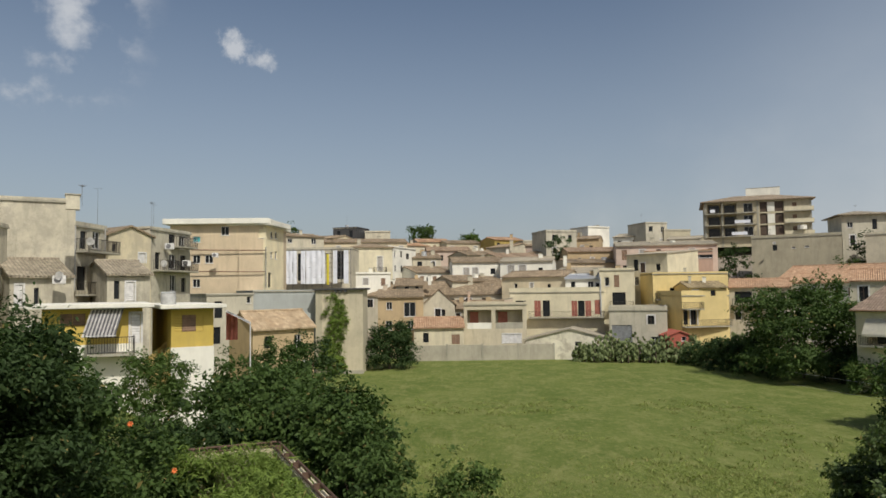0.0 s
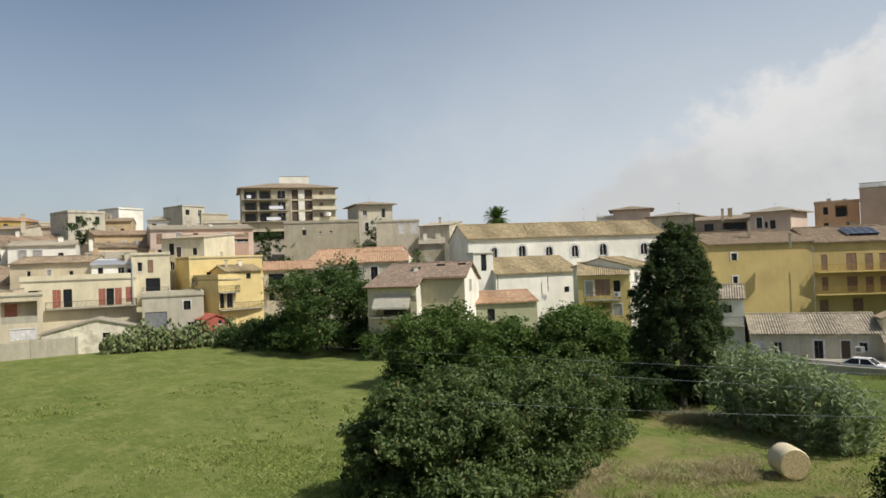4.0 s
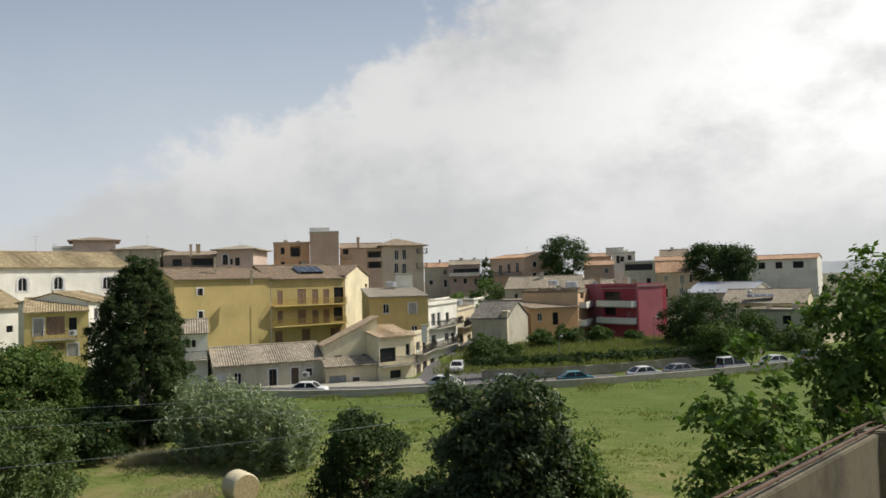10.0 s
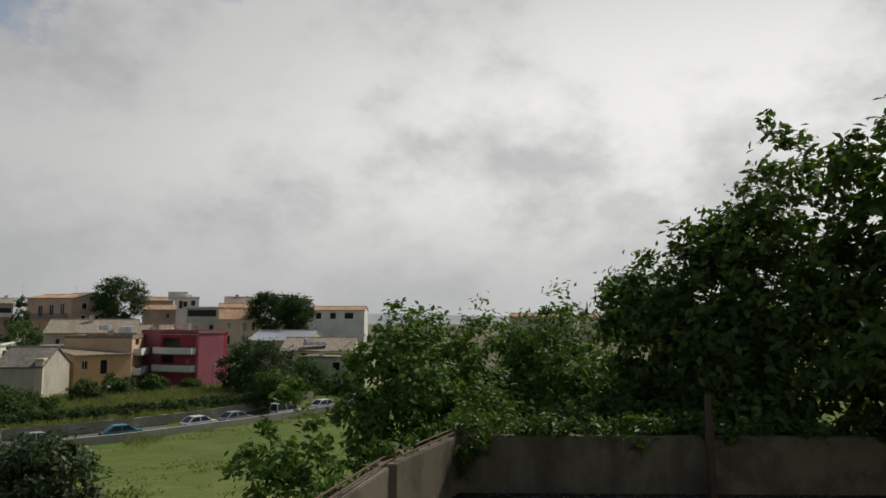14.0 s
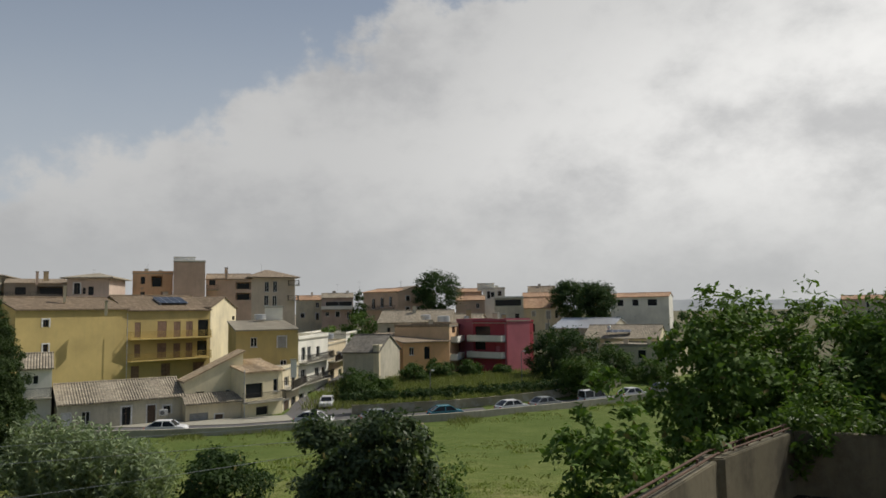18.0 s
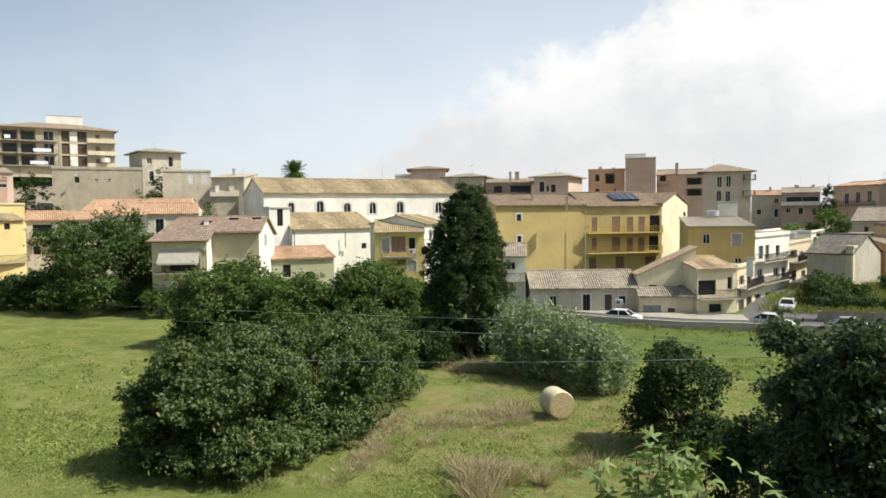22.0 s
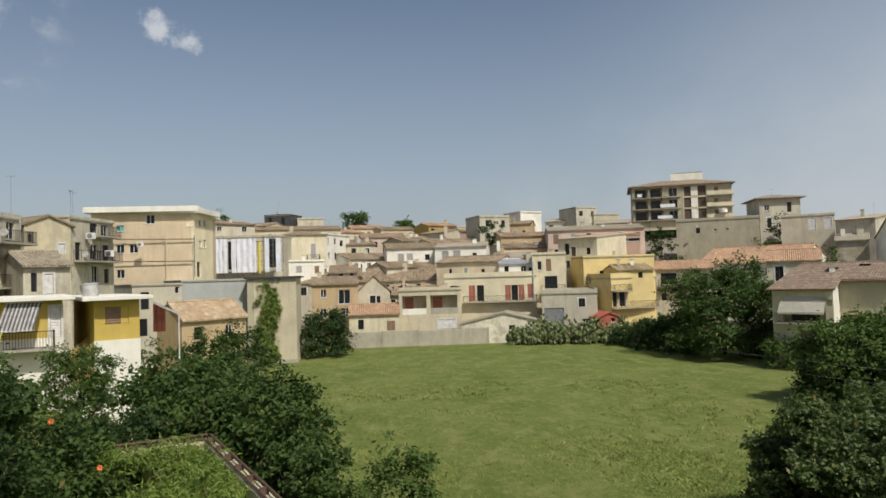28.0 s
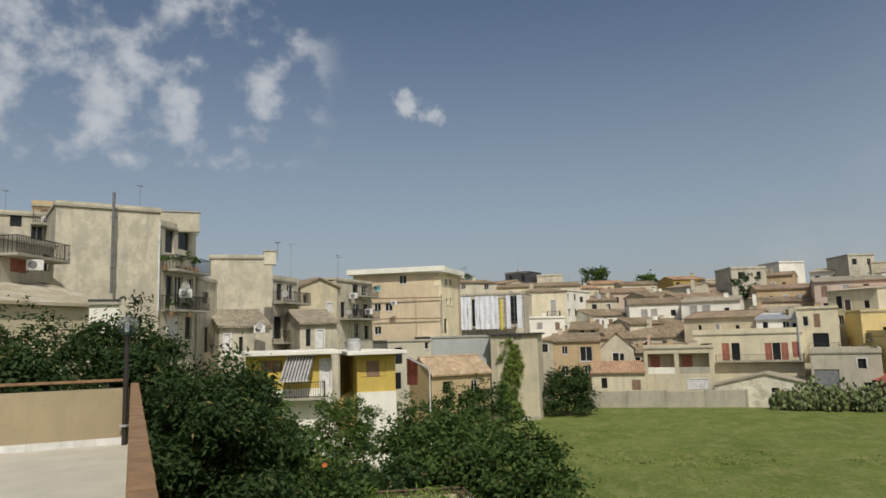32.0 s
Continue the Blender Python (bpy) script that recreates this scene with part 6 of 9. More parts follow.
main = house("brown_block", "grey-brown apartment block with balconies and a hipped roof", 143.0, 45.3, 1.3, -61.3, 9.0, 12, 16.2, "brownlight", ('hipover', 1.8, 'brownroof'),
      [(2.7, 13.3, 0.9, 2.1, "w"), (4.4, 13.3, 0.9, 2.2, "w"), (2.6, 10.5, 0.9, 2.1, "w"), (4.3, 10.4, 0.9, 2.1, "w")], [(7.5, 14.7, 2.2), (7.4, 11.6, 2.2)])
main = house("brown_block", "brown apartment block with recessed balconies", 140.1, 53.6, 1.3, -70.8, 8.8, 12, 15.9, "brown", ('gable', 1.2, 'brownroof'),
      [(0.6, 14.7, 1.2, 1.1, "h"), (5.7, 13.9, 3.0, 1.4, "loggia"), (5.7, 11.7, 3.0, 1.4, "loggia")], [(0.2, 13.8, 2.2)])
main = house("brown_block", "tall brown stair tower block", 134.1, 57.7, 1.2, -67.9, 5.8, 10, 19.3, "brown", ('flat', 0.2, 'white'),
      [], [])
main = house("brown_block", "orange-brown apartment block with loggias", 132.9, 65.1, 1.4, -65.3, 7.2, 12, 16.9, "orangebrown", ('flat', 0.4, 'roofgrey'),
      [(3.3, 14.3, 2.0, 2.1, "loggia"), (1.4, 14.8, 0.8, 1.4, "h"), (1.4, 11.4, 0.8, 1.9, "h"), (5.0, 11.9, 0.8, 1.4, "k")], [])
main = house("house", "dark house with a deep balcony on the rise", 115.8, 78.6, 1.1, -57.7, 9.3, 11, 14.8, "darkhouse", ('shed', 1.2, 'brownroof'),
      [(1.5, 12.9, 1.6, 1.3, "h"), (4.7, 13.0, 4.3, 1.3, "loggia"), (4.2, 9.8, 0.9, 1.4, "s")], [(0.2, 12.4, 9.1)])
# right side of the dark house, its pale colour painting the sun on it
main = house("house", "pale house wing on the rise, coloured as sunlit", 119.1, 69.8, 0.7, -78.2, 6.8, 10, 16.0, "pinkwhite", ('hipover', 1.0, 'roofgrey'),
      [(2.5, 13.3, 0.5, 1.1, "h"), (3.4, 13.1, 0.9, 1.5, "h"), (1.1, 13.3, 1.0, 1.9, "f"), (1.2, 11.1, 0.8, 1.2, "h")], [])
main = house("house", "pink roof-top house behind the church", 114.5, 96.9, 2.7, -51.2, 7.3, 10, 16.6, "pinkwhite", ('hipover', 0.9, 'brownroof'),
      [], [])
main = house("house", "white stepped terrace behind the church", 113.8, 100.7, 3.1, -49.9, 7.4, 8, 15.0, "white", ('flat', 0.4, 'white'),
      [], [])
main = house("house", "low house with an overhanging roof behind the church", 119.1, 91.2, 2.2, -68.3, 8.1, 10, 15.3, "greybeige", ('hipover', 1.0, 'greytile'),
      [], [])
main = house("house", "low white house beside the cypress with a grey tiled roof", 68.7, 44.8, -1.7, -57.9, 2.9, 7, 6.7, "white", ('gable', 1.2, 'greytile'),
      [(1.3, 5.2, 0.4, 0.8, "h")], [(0.5, 3.9, 2.4)])
main = house("house", "low house with solar panels on a grey roof", 124.6, -18.9, -0.4, -110.7, 12.5, 12, 5.3, "creamold", ('gable', 2.0, 'greytile'),
      [(8.0, 3.2, 1.3, 1.4, "h"), (3.5, 3.6, 1.0, 1.3, "h"), (1.4, 2.7, 0.8, 1.9, "f"), (10.6, 3.4, 0.8, 1.2, "w")], [])
main = house("shed", "long shed with a pale metal roof", 139.2, -15.0, -0.0, -118.4, 11.7, 12, 6.4, "greywall", ('gable', 1.6, 'metal'),
      [], [])
main = house("house", "three-storey cream house with flat windows beyond the field", 110.3, -19.5, -0.6, -124.6, 10.7, 10, 5.0, "creamold", ('flat', 0.3, 'greytile'),
      [(1.4, 3.1, 1.1, 1.0, "h"), (5.6, 3.2, 1.2, 1.2, "h"), (8.5, 2.8, 1.1, 1.9, "h"), (1.4, 0.5, 1.1, 1.2, "h"), (8.4, 0.7, 1.2, 1.2, "h")], [])
main = house("house", "long pale house with a pitched roof far off", 186.6, -35.6, 1.6, -110.9, 14.5, 10, 11.2, "white", ('gable', 1.0, 'terracotta'),
      [(1.7, 9.0, 1.5, 1.6, "h"), (5.5, 9.0, 1.5, 1.6, "h"), (9.3, 9.0, 2.3, 1.6, "h")], [])
main = house("house", "cream low house with orange roof", 169.9, 4.3, 1.7, -89.7, 6.9, 9, 10.8, "brown", ('gable', 1.0, 'terracotta'),
      [(4.8, 8.9, 0.8, 1.2, "w"), (4.7, 5.8, 0.9, 1.4, "s")], [])
main = house("house", "low orange-roofed house among pines", 184.6, -12.7, 2.0, -95.5, 10.0, 9, 11.3, "brownlight", ('gable', 1.0, 'terracotta'),
      [(1.4, 9.2, 0.8, 1.4, "h"), (4.6, 8.7, 0.8, 1.9, "k"), (7.7, 9.2, 0.8, 1.4, "f"), (1.1, 6.3, 0.8, 1.4, "h"), (4.6, 5.8, 0.9, 1.9, "h"), (8.0, 5.8, 0.8, 1.9, "f")], [])
main = house("house", "far long house above the tree tops", 232.1, -117.2, 1.6, -119.3, 23.1, 10, 10.0, "brownlight", ('gable', 1.2, 'terracotta'),
      [(3.9, 7.8, 0.9, 1.4, "w"), (6.9, 7.3, 0.8, 1.9, "f"), (9.8, 8.0, 0.8, 1.2, "f"), (12.3, 8.0, 0.9, 1.2, "h"), (15.5, 7.3, 0.8, 1.9, "f"), (18.2, 7.3, 1.0, 1.9, "f"), (21.3, 7.3, 1.0, 1.9, "h"), (3.7, 4.4, 0.9, 1.9, "f"), (6.9, 5.1, 1.0, 1.2, "f"), (9.6, 5.1, 0.8, 1.2, "w"), (12.5, 5.1, 0.9, 1.2, "h"), (15.6, 4.4, 0.9, 1.9, "h"), (18.4, 4.9, 0.8, 1.4, "h")], [])
main = house("house", "far low house above the tree tops", 236.7, -149.6, 1.6, -124.5, 21.5, 10, 10.0, "brownlight", ('gable', 1.2, 'terracotta'),
      [(0.9, 7.3, 0.9, 1.9, "s"), (7.3, 8.0, 0.9, 1.2, "h"), (10.4, 7.3, 0.9, 1.9, "s"), (13.3, 7.8, 1.0, 1.4, "h"), (16.5, 7.8, 1.0, 1.4, "k"), (19.6, 7.3, 0.9, 1.9, "k"), (0.9, 5.1, 0.8, 1.2, "s"), (7.3, 4.4, 1.0, 1.9, "k"), (10.4, 4.9, 0.8, 1.4, "h"), (13.3, 5.1, 1.0, 1.2, "s"), (16.6, 5.1, 0.9, 1.2, "h"), (19.4, 5.1, 0.8, 1.2, "h")], [])
main = house("house", "old tiled house among the hillside roofs", -29.1, 175.6, 15.6, 19.4, 10.0, 10, 6.1, "whitewash", ('gable', 1.0, 'oldtile'),
      [(3.0, 3.7, 0.9, 1.3, "h"), (6.4, 3.3, 1.0, 1.7, "w"), (1.1, 3.9, 0.8, 1.4, "w"), (4.8, 4.1, 0.8, 1.2, "h"), (8.0, 4.1, 1.0, 1.2, "w")], [])
main = house("house", "cream house among the hillside roofs", -18.4, 171.0, 13.9, 42.1, 9.9, 10, 7.8, "cream", ('gable', 0.9, 'oldtile'),
      [(1.9, 4.8, 1.0, 1.7, "w"), (4.3, 4.9, 1.0, 1.7, "s"), (7.0, 4.9, 1.1, 1.7, "h")], [])
main = house("house", "house with a faded terracotta roof", -3.9, 176.0, 15.1, 4.8, 10.9, 10, 4.5, "pinkwhite", ('gable', 1.1, 'claygrey'),
      [(3.2, 2.1, 0.8, 1.3, "h"), (7.0, 1.6, 1.0, 1.7, "w"), (9.0, 2.3, 0.8, 1.4, "h")], [])
main = house("house", "stone house with an old tiled roof", 5.5, 159.9, 10.4, 24.9, 8.5, 10, 7.3, "stonegrey", ('gable', 1.0, 'oldtile'),
      [(1.6, 4.5, 0.9, 1.5, "w"), (3.7, 4.5, 0.9, 1.5, "s"), (6.0, 4.5, 0.9, 1.6, "h")], [])
main = house("house", "cream hillside house with a clay roof", 12.0, 155.5, 9.2, 19.8, 11.4, 10, 7.7, "cream", ('gable', 1.0, 'claygrey'),
      [(2.2, 5.0, 0.8, 1.5, "w"), (5.0, 4.9, 0.8, 1.5, "s"), (8.1, 4.9, 0.8, 1.5, "h")], [])
main = house("house", "plain house among the hillside roofs", 20.4, 168.8, 11.9, -38.8, 9.9, 10, 6.5, "white", ('gable', 0.9, 'oldtile'),
      [(3.0, 4.1, 0.9, 1.2, "h"), (6.5, 3.6, 1.0, 1.6, "w")], [])
main = house("house", "ochre house with shuttered upper floor", 25.7, 145.8, 6.9, -0.9, 10.4, 10, 10.5, "ochre", ('gable', 0.9, 'claygrey'),
      [(2.1, 7.9, 0.7, 1.4, "w"), (4.7, 7.9, 0.7, 1.4, "s"), (7.5, 7.8, 0.7, 1.4, "h")], [])
main = house("house", "grey house stepping down the hill", 24.8, 137.8, 4.7, 13.9, 11.3, 10, 10.1, "peach", ('gable', 0.8, 'oldtile'),
      [(2.2, 7.7, 0.7, 1.3, "w"), (5.0, 7.6, 0.7, 1.3, "s"), (8.1, 7.6, 0.7, 1.3, "h")], [])
main = house("house", "low house with a grey roof", 19.9, 124.4, 1.3, -18.3, 7.7, 10, 11.2, "greywall", ('gable', 0.9, 'roofgrey'),
      [(2.3, 9.5, 0.6, 0.9, "h"), (5.0, 9.2, 0.7, 1.2, "w"), (1.3, 5.7, 0.8, 1.9, "s"), (5.4, 5.7, 0.9, 1.9, "h")], [])
main = house("house", "dark stone house with a tiled roof", -11.1, 149.6, 7.4, 12.2, 6.3, 10, 8.0, "stonegrey", ('gable', 0.9, 'oldtile'),
      [(1.2, 5.3, 0.7, 1.4, "w"), (2.8, 5.3, 0.7, 1.4, "s"), (4.5, 5.3, 0.7, 1.4, "h")], [])
main = house("house", "low house with patched clay tiles", -5.4, 139.9, 4.7, 29.3, 8.4, 10, 8.7, "white", ('gable', 1.2, 'oldtile'),
      [(2.4, 6.8, 0.8, 1.0, "h"), (5.4, 6.4, 0.9, 1.4, "w"), (1.0, 6.8, 0.8, 1.2, "k"), (3.8, 6.6, 0.9, 1.4, "k"), (1.1, 3.2, 0.9, 1.9, "h"), (3.8, 3.9, 0.8, 1.2, "k"), (6.7, 3.9, 0.9, 1.2, "k")], [])
main = house("house", "low white flat-roofed outbuilding", -15.0, 131.1, 2.7, 22.8, 6.6, 10, 9.0, "white", ('flat', 0.2, 'white'),
      [(1.3, 6.7, 0.7, 1.3, "w"), (2.9, 6.6, 0.7, 1.3, "s"), (4.7, 6.6, 0.7, 1.3, "h")], [])
main = house("house", "long low house with worn tiles", 10.2, 123.6, 0.5, -27.8, 11.4, 10, 11.4, "sandbeige", ('gable', 1.0, 'oldtile'),
      [(2.3, 9.2, 0.6, 1.2, "w"), (5.2, 9.2, 0.6, 1.2, "s"), (8.3, 9.1, 0.6, 1.1, "h")], [])
main = house("house", "long house with worn tiles", 1.6, 128.0, 1.9, 20.6, 10.1, 10, 9.5, "greybeige", ('gable', 1.0, 'oldtile'),
      [(2.0, 7.2, 0.7, 1.2, "w"), (4.5, 7.2, 0.7, 1.2, "s"), (7.2, 7.1, 0.7, 1.2, "h")], [])
main = house("house", "narrow cream house on the slope", 32.3, 146.5, 7.4, 27.8, 6.1, 10, 9.2, "cream", ('flat', 0.3, 'roofgrey'),
      [(1.2, 6.6, 0.9, 1.4, "w"), (2.7, 6.6, 0.9, 1.4, "s"), (4.3, 6.6, 0.9, 1.4, "h")], [])
main = house("house", "house with a low grey roof on the hill", 41.3, 171.1, 14.2, -32.3, 10.2, 10, 7.8, "white", ('gable', 0.9, 'roofgrey'),
      [(3.1, 5.3, 0.8, 1.2, "h"), (6.7, 4.7, 0.9, 1.6, "w"), (1.0, 5.6, 1.0, 1.4, "h"), (4.7, 5.8, 0.9, 1.2, "h"), (7.9, 5.8, 1.0, 1.2, "w"), (1.3, 2.7, 1.0, 1.4, "h"), (4.8, 2.7, 1.0, 1.4, "h")], [])
main = house("house", "ochre house on the hill", 30.4, 175.4, 15.3, -18.1, 8.2, 10, 6.6, "ochre", ('gable', 0.9, 'oldtile'),
      [(1.6, 3.5, 0.8, 1.7, "w"), (3.7, 3.4, 0.8, 1.7, "s"), (5.9, 3.3, 0.8, 1.7, "h")], [])
main = house("house", "stone house under the apartment block", 49.8, 157.3, 11.6, -26.9, 7.1, 10, 8.7, "stonegrey", ('gable', 0.8, 'roofgrey'),
      [(1.4, 5.9, 0.7, 1.5, "w"), (3.2, 5.8, 0.7, 1.5, "s"), (5.1, 5.7, 0.7, 1.5, "h")], [])
main = house("house", "old house with wide eaves", -34.9, 166.4, 11.6, -23.3, 10.8, 10, 10.4, "creamold", ('gable', 0.9, 'oldtile'),
      [(2.2, 7.4, 0.9, 1.6, "w"), (4.9, 7.3, 0.9, 1.6, "s"), (7.8, 7.2, 0.9, 1.6, "h")], [])
main = house("house", "house with a clay roof on the skyline", -12.2, 184.6, 17.4, 36.2, 10.8, 10, 4.3, "greybeige", ('gable', 0.9, 'terracotta'),
      [(2.1, 1.0, 1.1, 1.8, "w"), (4.7, 1.1, 1.1, 1.8, "s"), (7.7, 1.1, 1.1, 1.8, "h")], [])
main = house("house", "pale house on the skyline", 19.8, 180.9, 16.4, -14.3, 8.6, 10, 4.4, "pinkgrey", ('gable', 0.9, 'oldtile'),
      [(1.7, 1.2, 0.9, 1.7, "w"), (3.9, 1.1, 0.9, 1.7, "s"), (6.2, 1.1, 0.9, 1.7, "h")], [])
main = house("house", "small house on the skyline", 11.2, 181.7, 15.3, -42.5, 8.1, 10, 5.1, "greybeige", ('gable', 0.9, 'oldtile'),
      [(1.6, 1.9, 1.1, 1.7, "w"), (3.7, 1.8, 1.1, 1.7, "s"), (5.9, 1.7, 1.1, 1.7, "h")], [])

# ---- trees and shrubs ----
tree("bush", "dense dark green garden shrub below the terrace", "bush", -8.5, 14.7, 0.0, 2.4, 9.8, 34000, 0.16, "leaf_garden", seed=3, clump=0.35)
tree("bush", "dark laurel tree beside the terrace parapet", "thicket", -7.3, 12.3, 0.0, 1.5, 10.15, 80000, 0.115, "leaf_dark", seed=4, clump=0.33, narrow=0.4)
tree("bush", "dark laurel thicket behind the terrace parapet", "thicket", -11.7, 12.3, 0.0, 2.0, 11.0, 95000, 0.125, "leaf_dark", seed=5, clump=0.36, narrow=0.4)
tree("bush", "laurel crown rising behind the lamp post", "thicket", -10.8, 14.4, 0.0, 1.4, 11.2, 70000, 0.125, "leaf_dark", seed=15, clump=0.36, narrow=0.4)
tree("bush", "broad green garden shrub", "bush", -9.6, 17.5, 0.0, 2.1, 9.5, 16000, 0.16, "leaf_garden", seed=6, clump=0.35)
tree("bush", "broad dark green tree at the field edge", "tree", -8.1, 28.9, 0.0, 3.1, 7.9, 20000, 0.2, "leaf_garden", seed=7, clump=0.5)
tree("bush", "spreading green tree at the field edge", "tree", -4.3, 26.6, 0.0, 2.9, 7.4, 20000, 0.2, "leaf_garden", seed=8, clump=0.5)
tree("bush", "leafy shrub at the corner of the field", "bush", 0.6, 20.0, 0.0, 1.4, 6.0, 9000, 0.14, "leaf_mid", seed=9, clump=0.3)
tree("bush", "lower shrub between the trees and the field", "bush", -1.6, 20.9, 0.0, 1.3, 6.0, 7000, 0.15, "leaf_garden", seed=10, clump=0.35)
tree("bush", "shrub with orange blossoms in the garden", "bush", -7.9, 18.4, 0.0, 1.9, 7.6, 14000, 0.15, "leaf_garden", seed=11, clump=0.35)
tree("tree", "small round clipped tree by the yellow house", "thicket", -13.7, 34.4, 1.5, 1.6, 5.7, 16000, 0.13, "leaf_mid", seed=12, clump=0.35)
tree("tree", "dark tree in front of the tower", "tree", -11.2, 58.9, 0.0, 2.4, 7.2, 6000, 0.25, "leaf_dark", seed=13, clump=0.6)
tree("tree", "dark round tree beside the tower", "tree", -6.9, 91.7, 0.0, 3.5, 6.3, 10000, 0.3, "leaf_dark", seed=14, clump=0.7)
tree("bush", "pale bamboo-like shrub beside the yellow house", "bush", -13.6, 43.9, 0.5, 1.3, 6.7, 3000, 0.18, "leaf_garden", seed=16, clump=0.4)
tree("tree", "large round dark green tree at the field edge", "tree", 38.4, 76.9, 0.0, 7.4, 11.0, 34000, 0.32, "leaf_garden", seed=20, clump=0.8)
tree("bush", "rounded hedge shrub at the field corner", "bush", 39.0, 65.3, 0.0, 2.4, 3.1, 4500, 0.25, "leaf_mid", seed=21, clump=0.5)
tree("tree", "broad green tree in the middle of the field", "tree", 33.6, 47.3, 0.0, 4.6, 6.6, 22000, 0.26, "leaf_mid", seed=22, clump=0.6)
tree("tree", "green tree with uneven crown", "tree", 36.7, 42.3, 0.0, 4.2, 5.6, 20000, 0.26, "leaf_mid", seed=23, clump=0.6)
tree("tree", "bright green tree behind the shrubs", "tree", 41.6, 38.9, 0.0, 4.5, 6.2, 22000, 0.26, "leaf_mid", seed=24, clump=0.6)
tree("bush", "large spreading shrub with grey-green leaves", "bush", 17.3, 24.1, 0.0, 3.8, 5.9, 56000, 0.17, "leaf_shrub", seed=25, clump=0.34, depth=0.62)
tree("bush", "tall half of the large spreading shrub", "bush", 22.0, 24.2, 0.0, 3.5, 5.6, 42000, 0.17, "leaf_shrub", seed=87, clump=0.36, depth=0.6)
tree("bush", "low outer branches of the large shrub", "bush", 15.4, 26.3, 0.0, 1.9, 4.0, 15000, 0.16, "leaf_shrub", seed=88, clump=0.32, depth=0.6)
tree("bush", "dark shrub joining the large one", "bush", 28.0, 26.4, 0.0, 2.7, 4.9, 16000, 0.18, "leaf_shrub", seed=26, clump=0.45)
tree("bush", "small dark round shrub", "bush", 29.2, 10.3, 0.0, 2.2, 4.9, 16000, 0.17, "leaf_dark", seed=29, clump=0.4)
tree("bush", "tall ivy-covered dark thicket", "thicket", 18.8, 2.8, 0.0, 1.95, 7.5, 56000, 0.15, "leaf_ivy", seed=30, clump=0.3)
tree("bush", "green shrub leaning on the ivy thicket", "bush", 19.6, 1.0, 0.0, 1.4, 6.5, 20000, 0.14, "leaf_mid", seed=31, clump=0.32)
tree("tree", "dark trees beside the cream house beyond the road", "tree", 101.5, -19.5, -0.4, 3.6, 5.6, 7000, 0.32, "leaf_garden", seed=310, clump=0.6)
tree("bush", "dark scrub before the cream house beyond the road", "bush", 97.5, -17.0, -0.5, 2.8, 3.2, 5000, 0.28, "leaf_garden", seed=311, clump=0.5)
tree("bush", "dark scrub along the bend of the road", "bush", 99.5, -24.5, -0.5, 3.0, 3.4, 5000, 0.28, "leaf_mid", seed=312, clump=0.5)
tree("bush", "dark bush by the road", "bush", 88.4, 14.4, -0.8, 3.0, 3.7, 6000, 0.3, "leaf_garden", seed=40, clump=0.6)
tree("tree", "dark garden tree beside the crimson house", "tree", 96.1, -13.3, -0.4, 4.6, 8.6, 9000, 0.32, "leaf_dark", seed=43, clump=0.8)
tree("tree", "spreading green tree near the road", "tree", 91.0, -13.4, -0.8, 3.3, 5.3, 9000, 0.3, "leaf_mid", seed=44, clump=0.7)
tree("tree", "broad-headed dark pine on the skyline", "pine", 169.8, 8.7, 2.5, 5.4, 17.7, 11000, 0.42, "leaf_pine", seed=45, clump=1.1)
tree("tree", "dark pine among the far roofs", "pine", 163.5, -22.3, 1.8, 4.6, 15.2, 11000, 0.42, "leaf_pine", seed=46, clump=1.1)
tree("tree", "dark pine among the far roofs", "pine", 147.8, -25.3, 1.1, 3.6, 14.5, 11000, 0.42, "leaf_pine", seed=47, clump=1.1)
tree("tree", "slim dark conifer between the houses", "conifer", 148.1, 23.9, 1.6, 1.8, 13.3, 3000, 0.4, "leaf_cypress", seed=48, clump=0.7)
tree("tree", "dark rounded tree among the houses", "tree", 138.2, 22.2, 1.0, 4.5, 10.0, 4000, 0.45, "leaf_mid", seed=49, clump=0.9)
tree("tree", "bright garden tree among the houses", "tree", 125.6, 24.7, 0.5, 4.1, 8.3, 3000, 0.4, "leaf_bright", seed=50, clump=0.8)
tree("tree", "dark trees beside the shed", "tree", 104.4, -11.3, 0.0, 3.8, 7.9, 6000, 0.35, "leaf_dark", seed=51, clump=0.8)
tree("tree", "rounded tree on the hill top", "tree", -6.2, 209.9, 21.9, 5.0, 7.9, 3000, 0.6, "leaf_garden", seed=52, clump=1.2)
tree("tree", "small tree on the hill top", "tree", 8.2, 214.8, 22.0, 3.8, 5.3, 2000, 0.6, "leaf_mid", seed=53, clump=1.0)
tree("tree", "dark tree above the roofs", "tree", -35.5, 166.3, 14.0, 2.7, 13.4, 2000, 0.5, "leaf_garden", seed=54, clump=0.9)
tree("tree", "brownish tree against the roofs", "tree", 25.9, 155.9, 10.4, 3.6, 13.0, 3500, 0.45, "leaf_pine", seed=55, clump=0.9)
tree("tree", "dark tree below the apartment block", "tree", 55.3, 134.0, 6.6, 3.8, 12.9, 4000, 0.4, "leaf_dark", seed=56, clump=0.8)
tree("tree", "dark tree below the villa", "tree", 73.5, 122.7, 5.2, 3.4, 16.3, 3500, 0.4, "leaf_dark", seed=57, clump=0.8)
tree("tree", "low dark trees above the stone house", "tree", 62.5, 111.7, 2.2, 4.1, 13.2, 3000, 0.35, "leaf_mid", seed=58, clump=0.7)
tree("tree", "small tree beside the church", "tree", 62.7, 92.8, 0.2, 2.0, 12.9, 2500, 0.35, "leaf_mid", seed=59, clump=0.7)
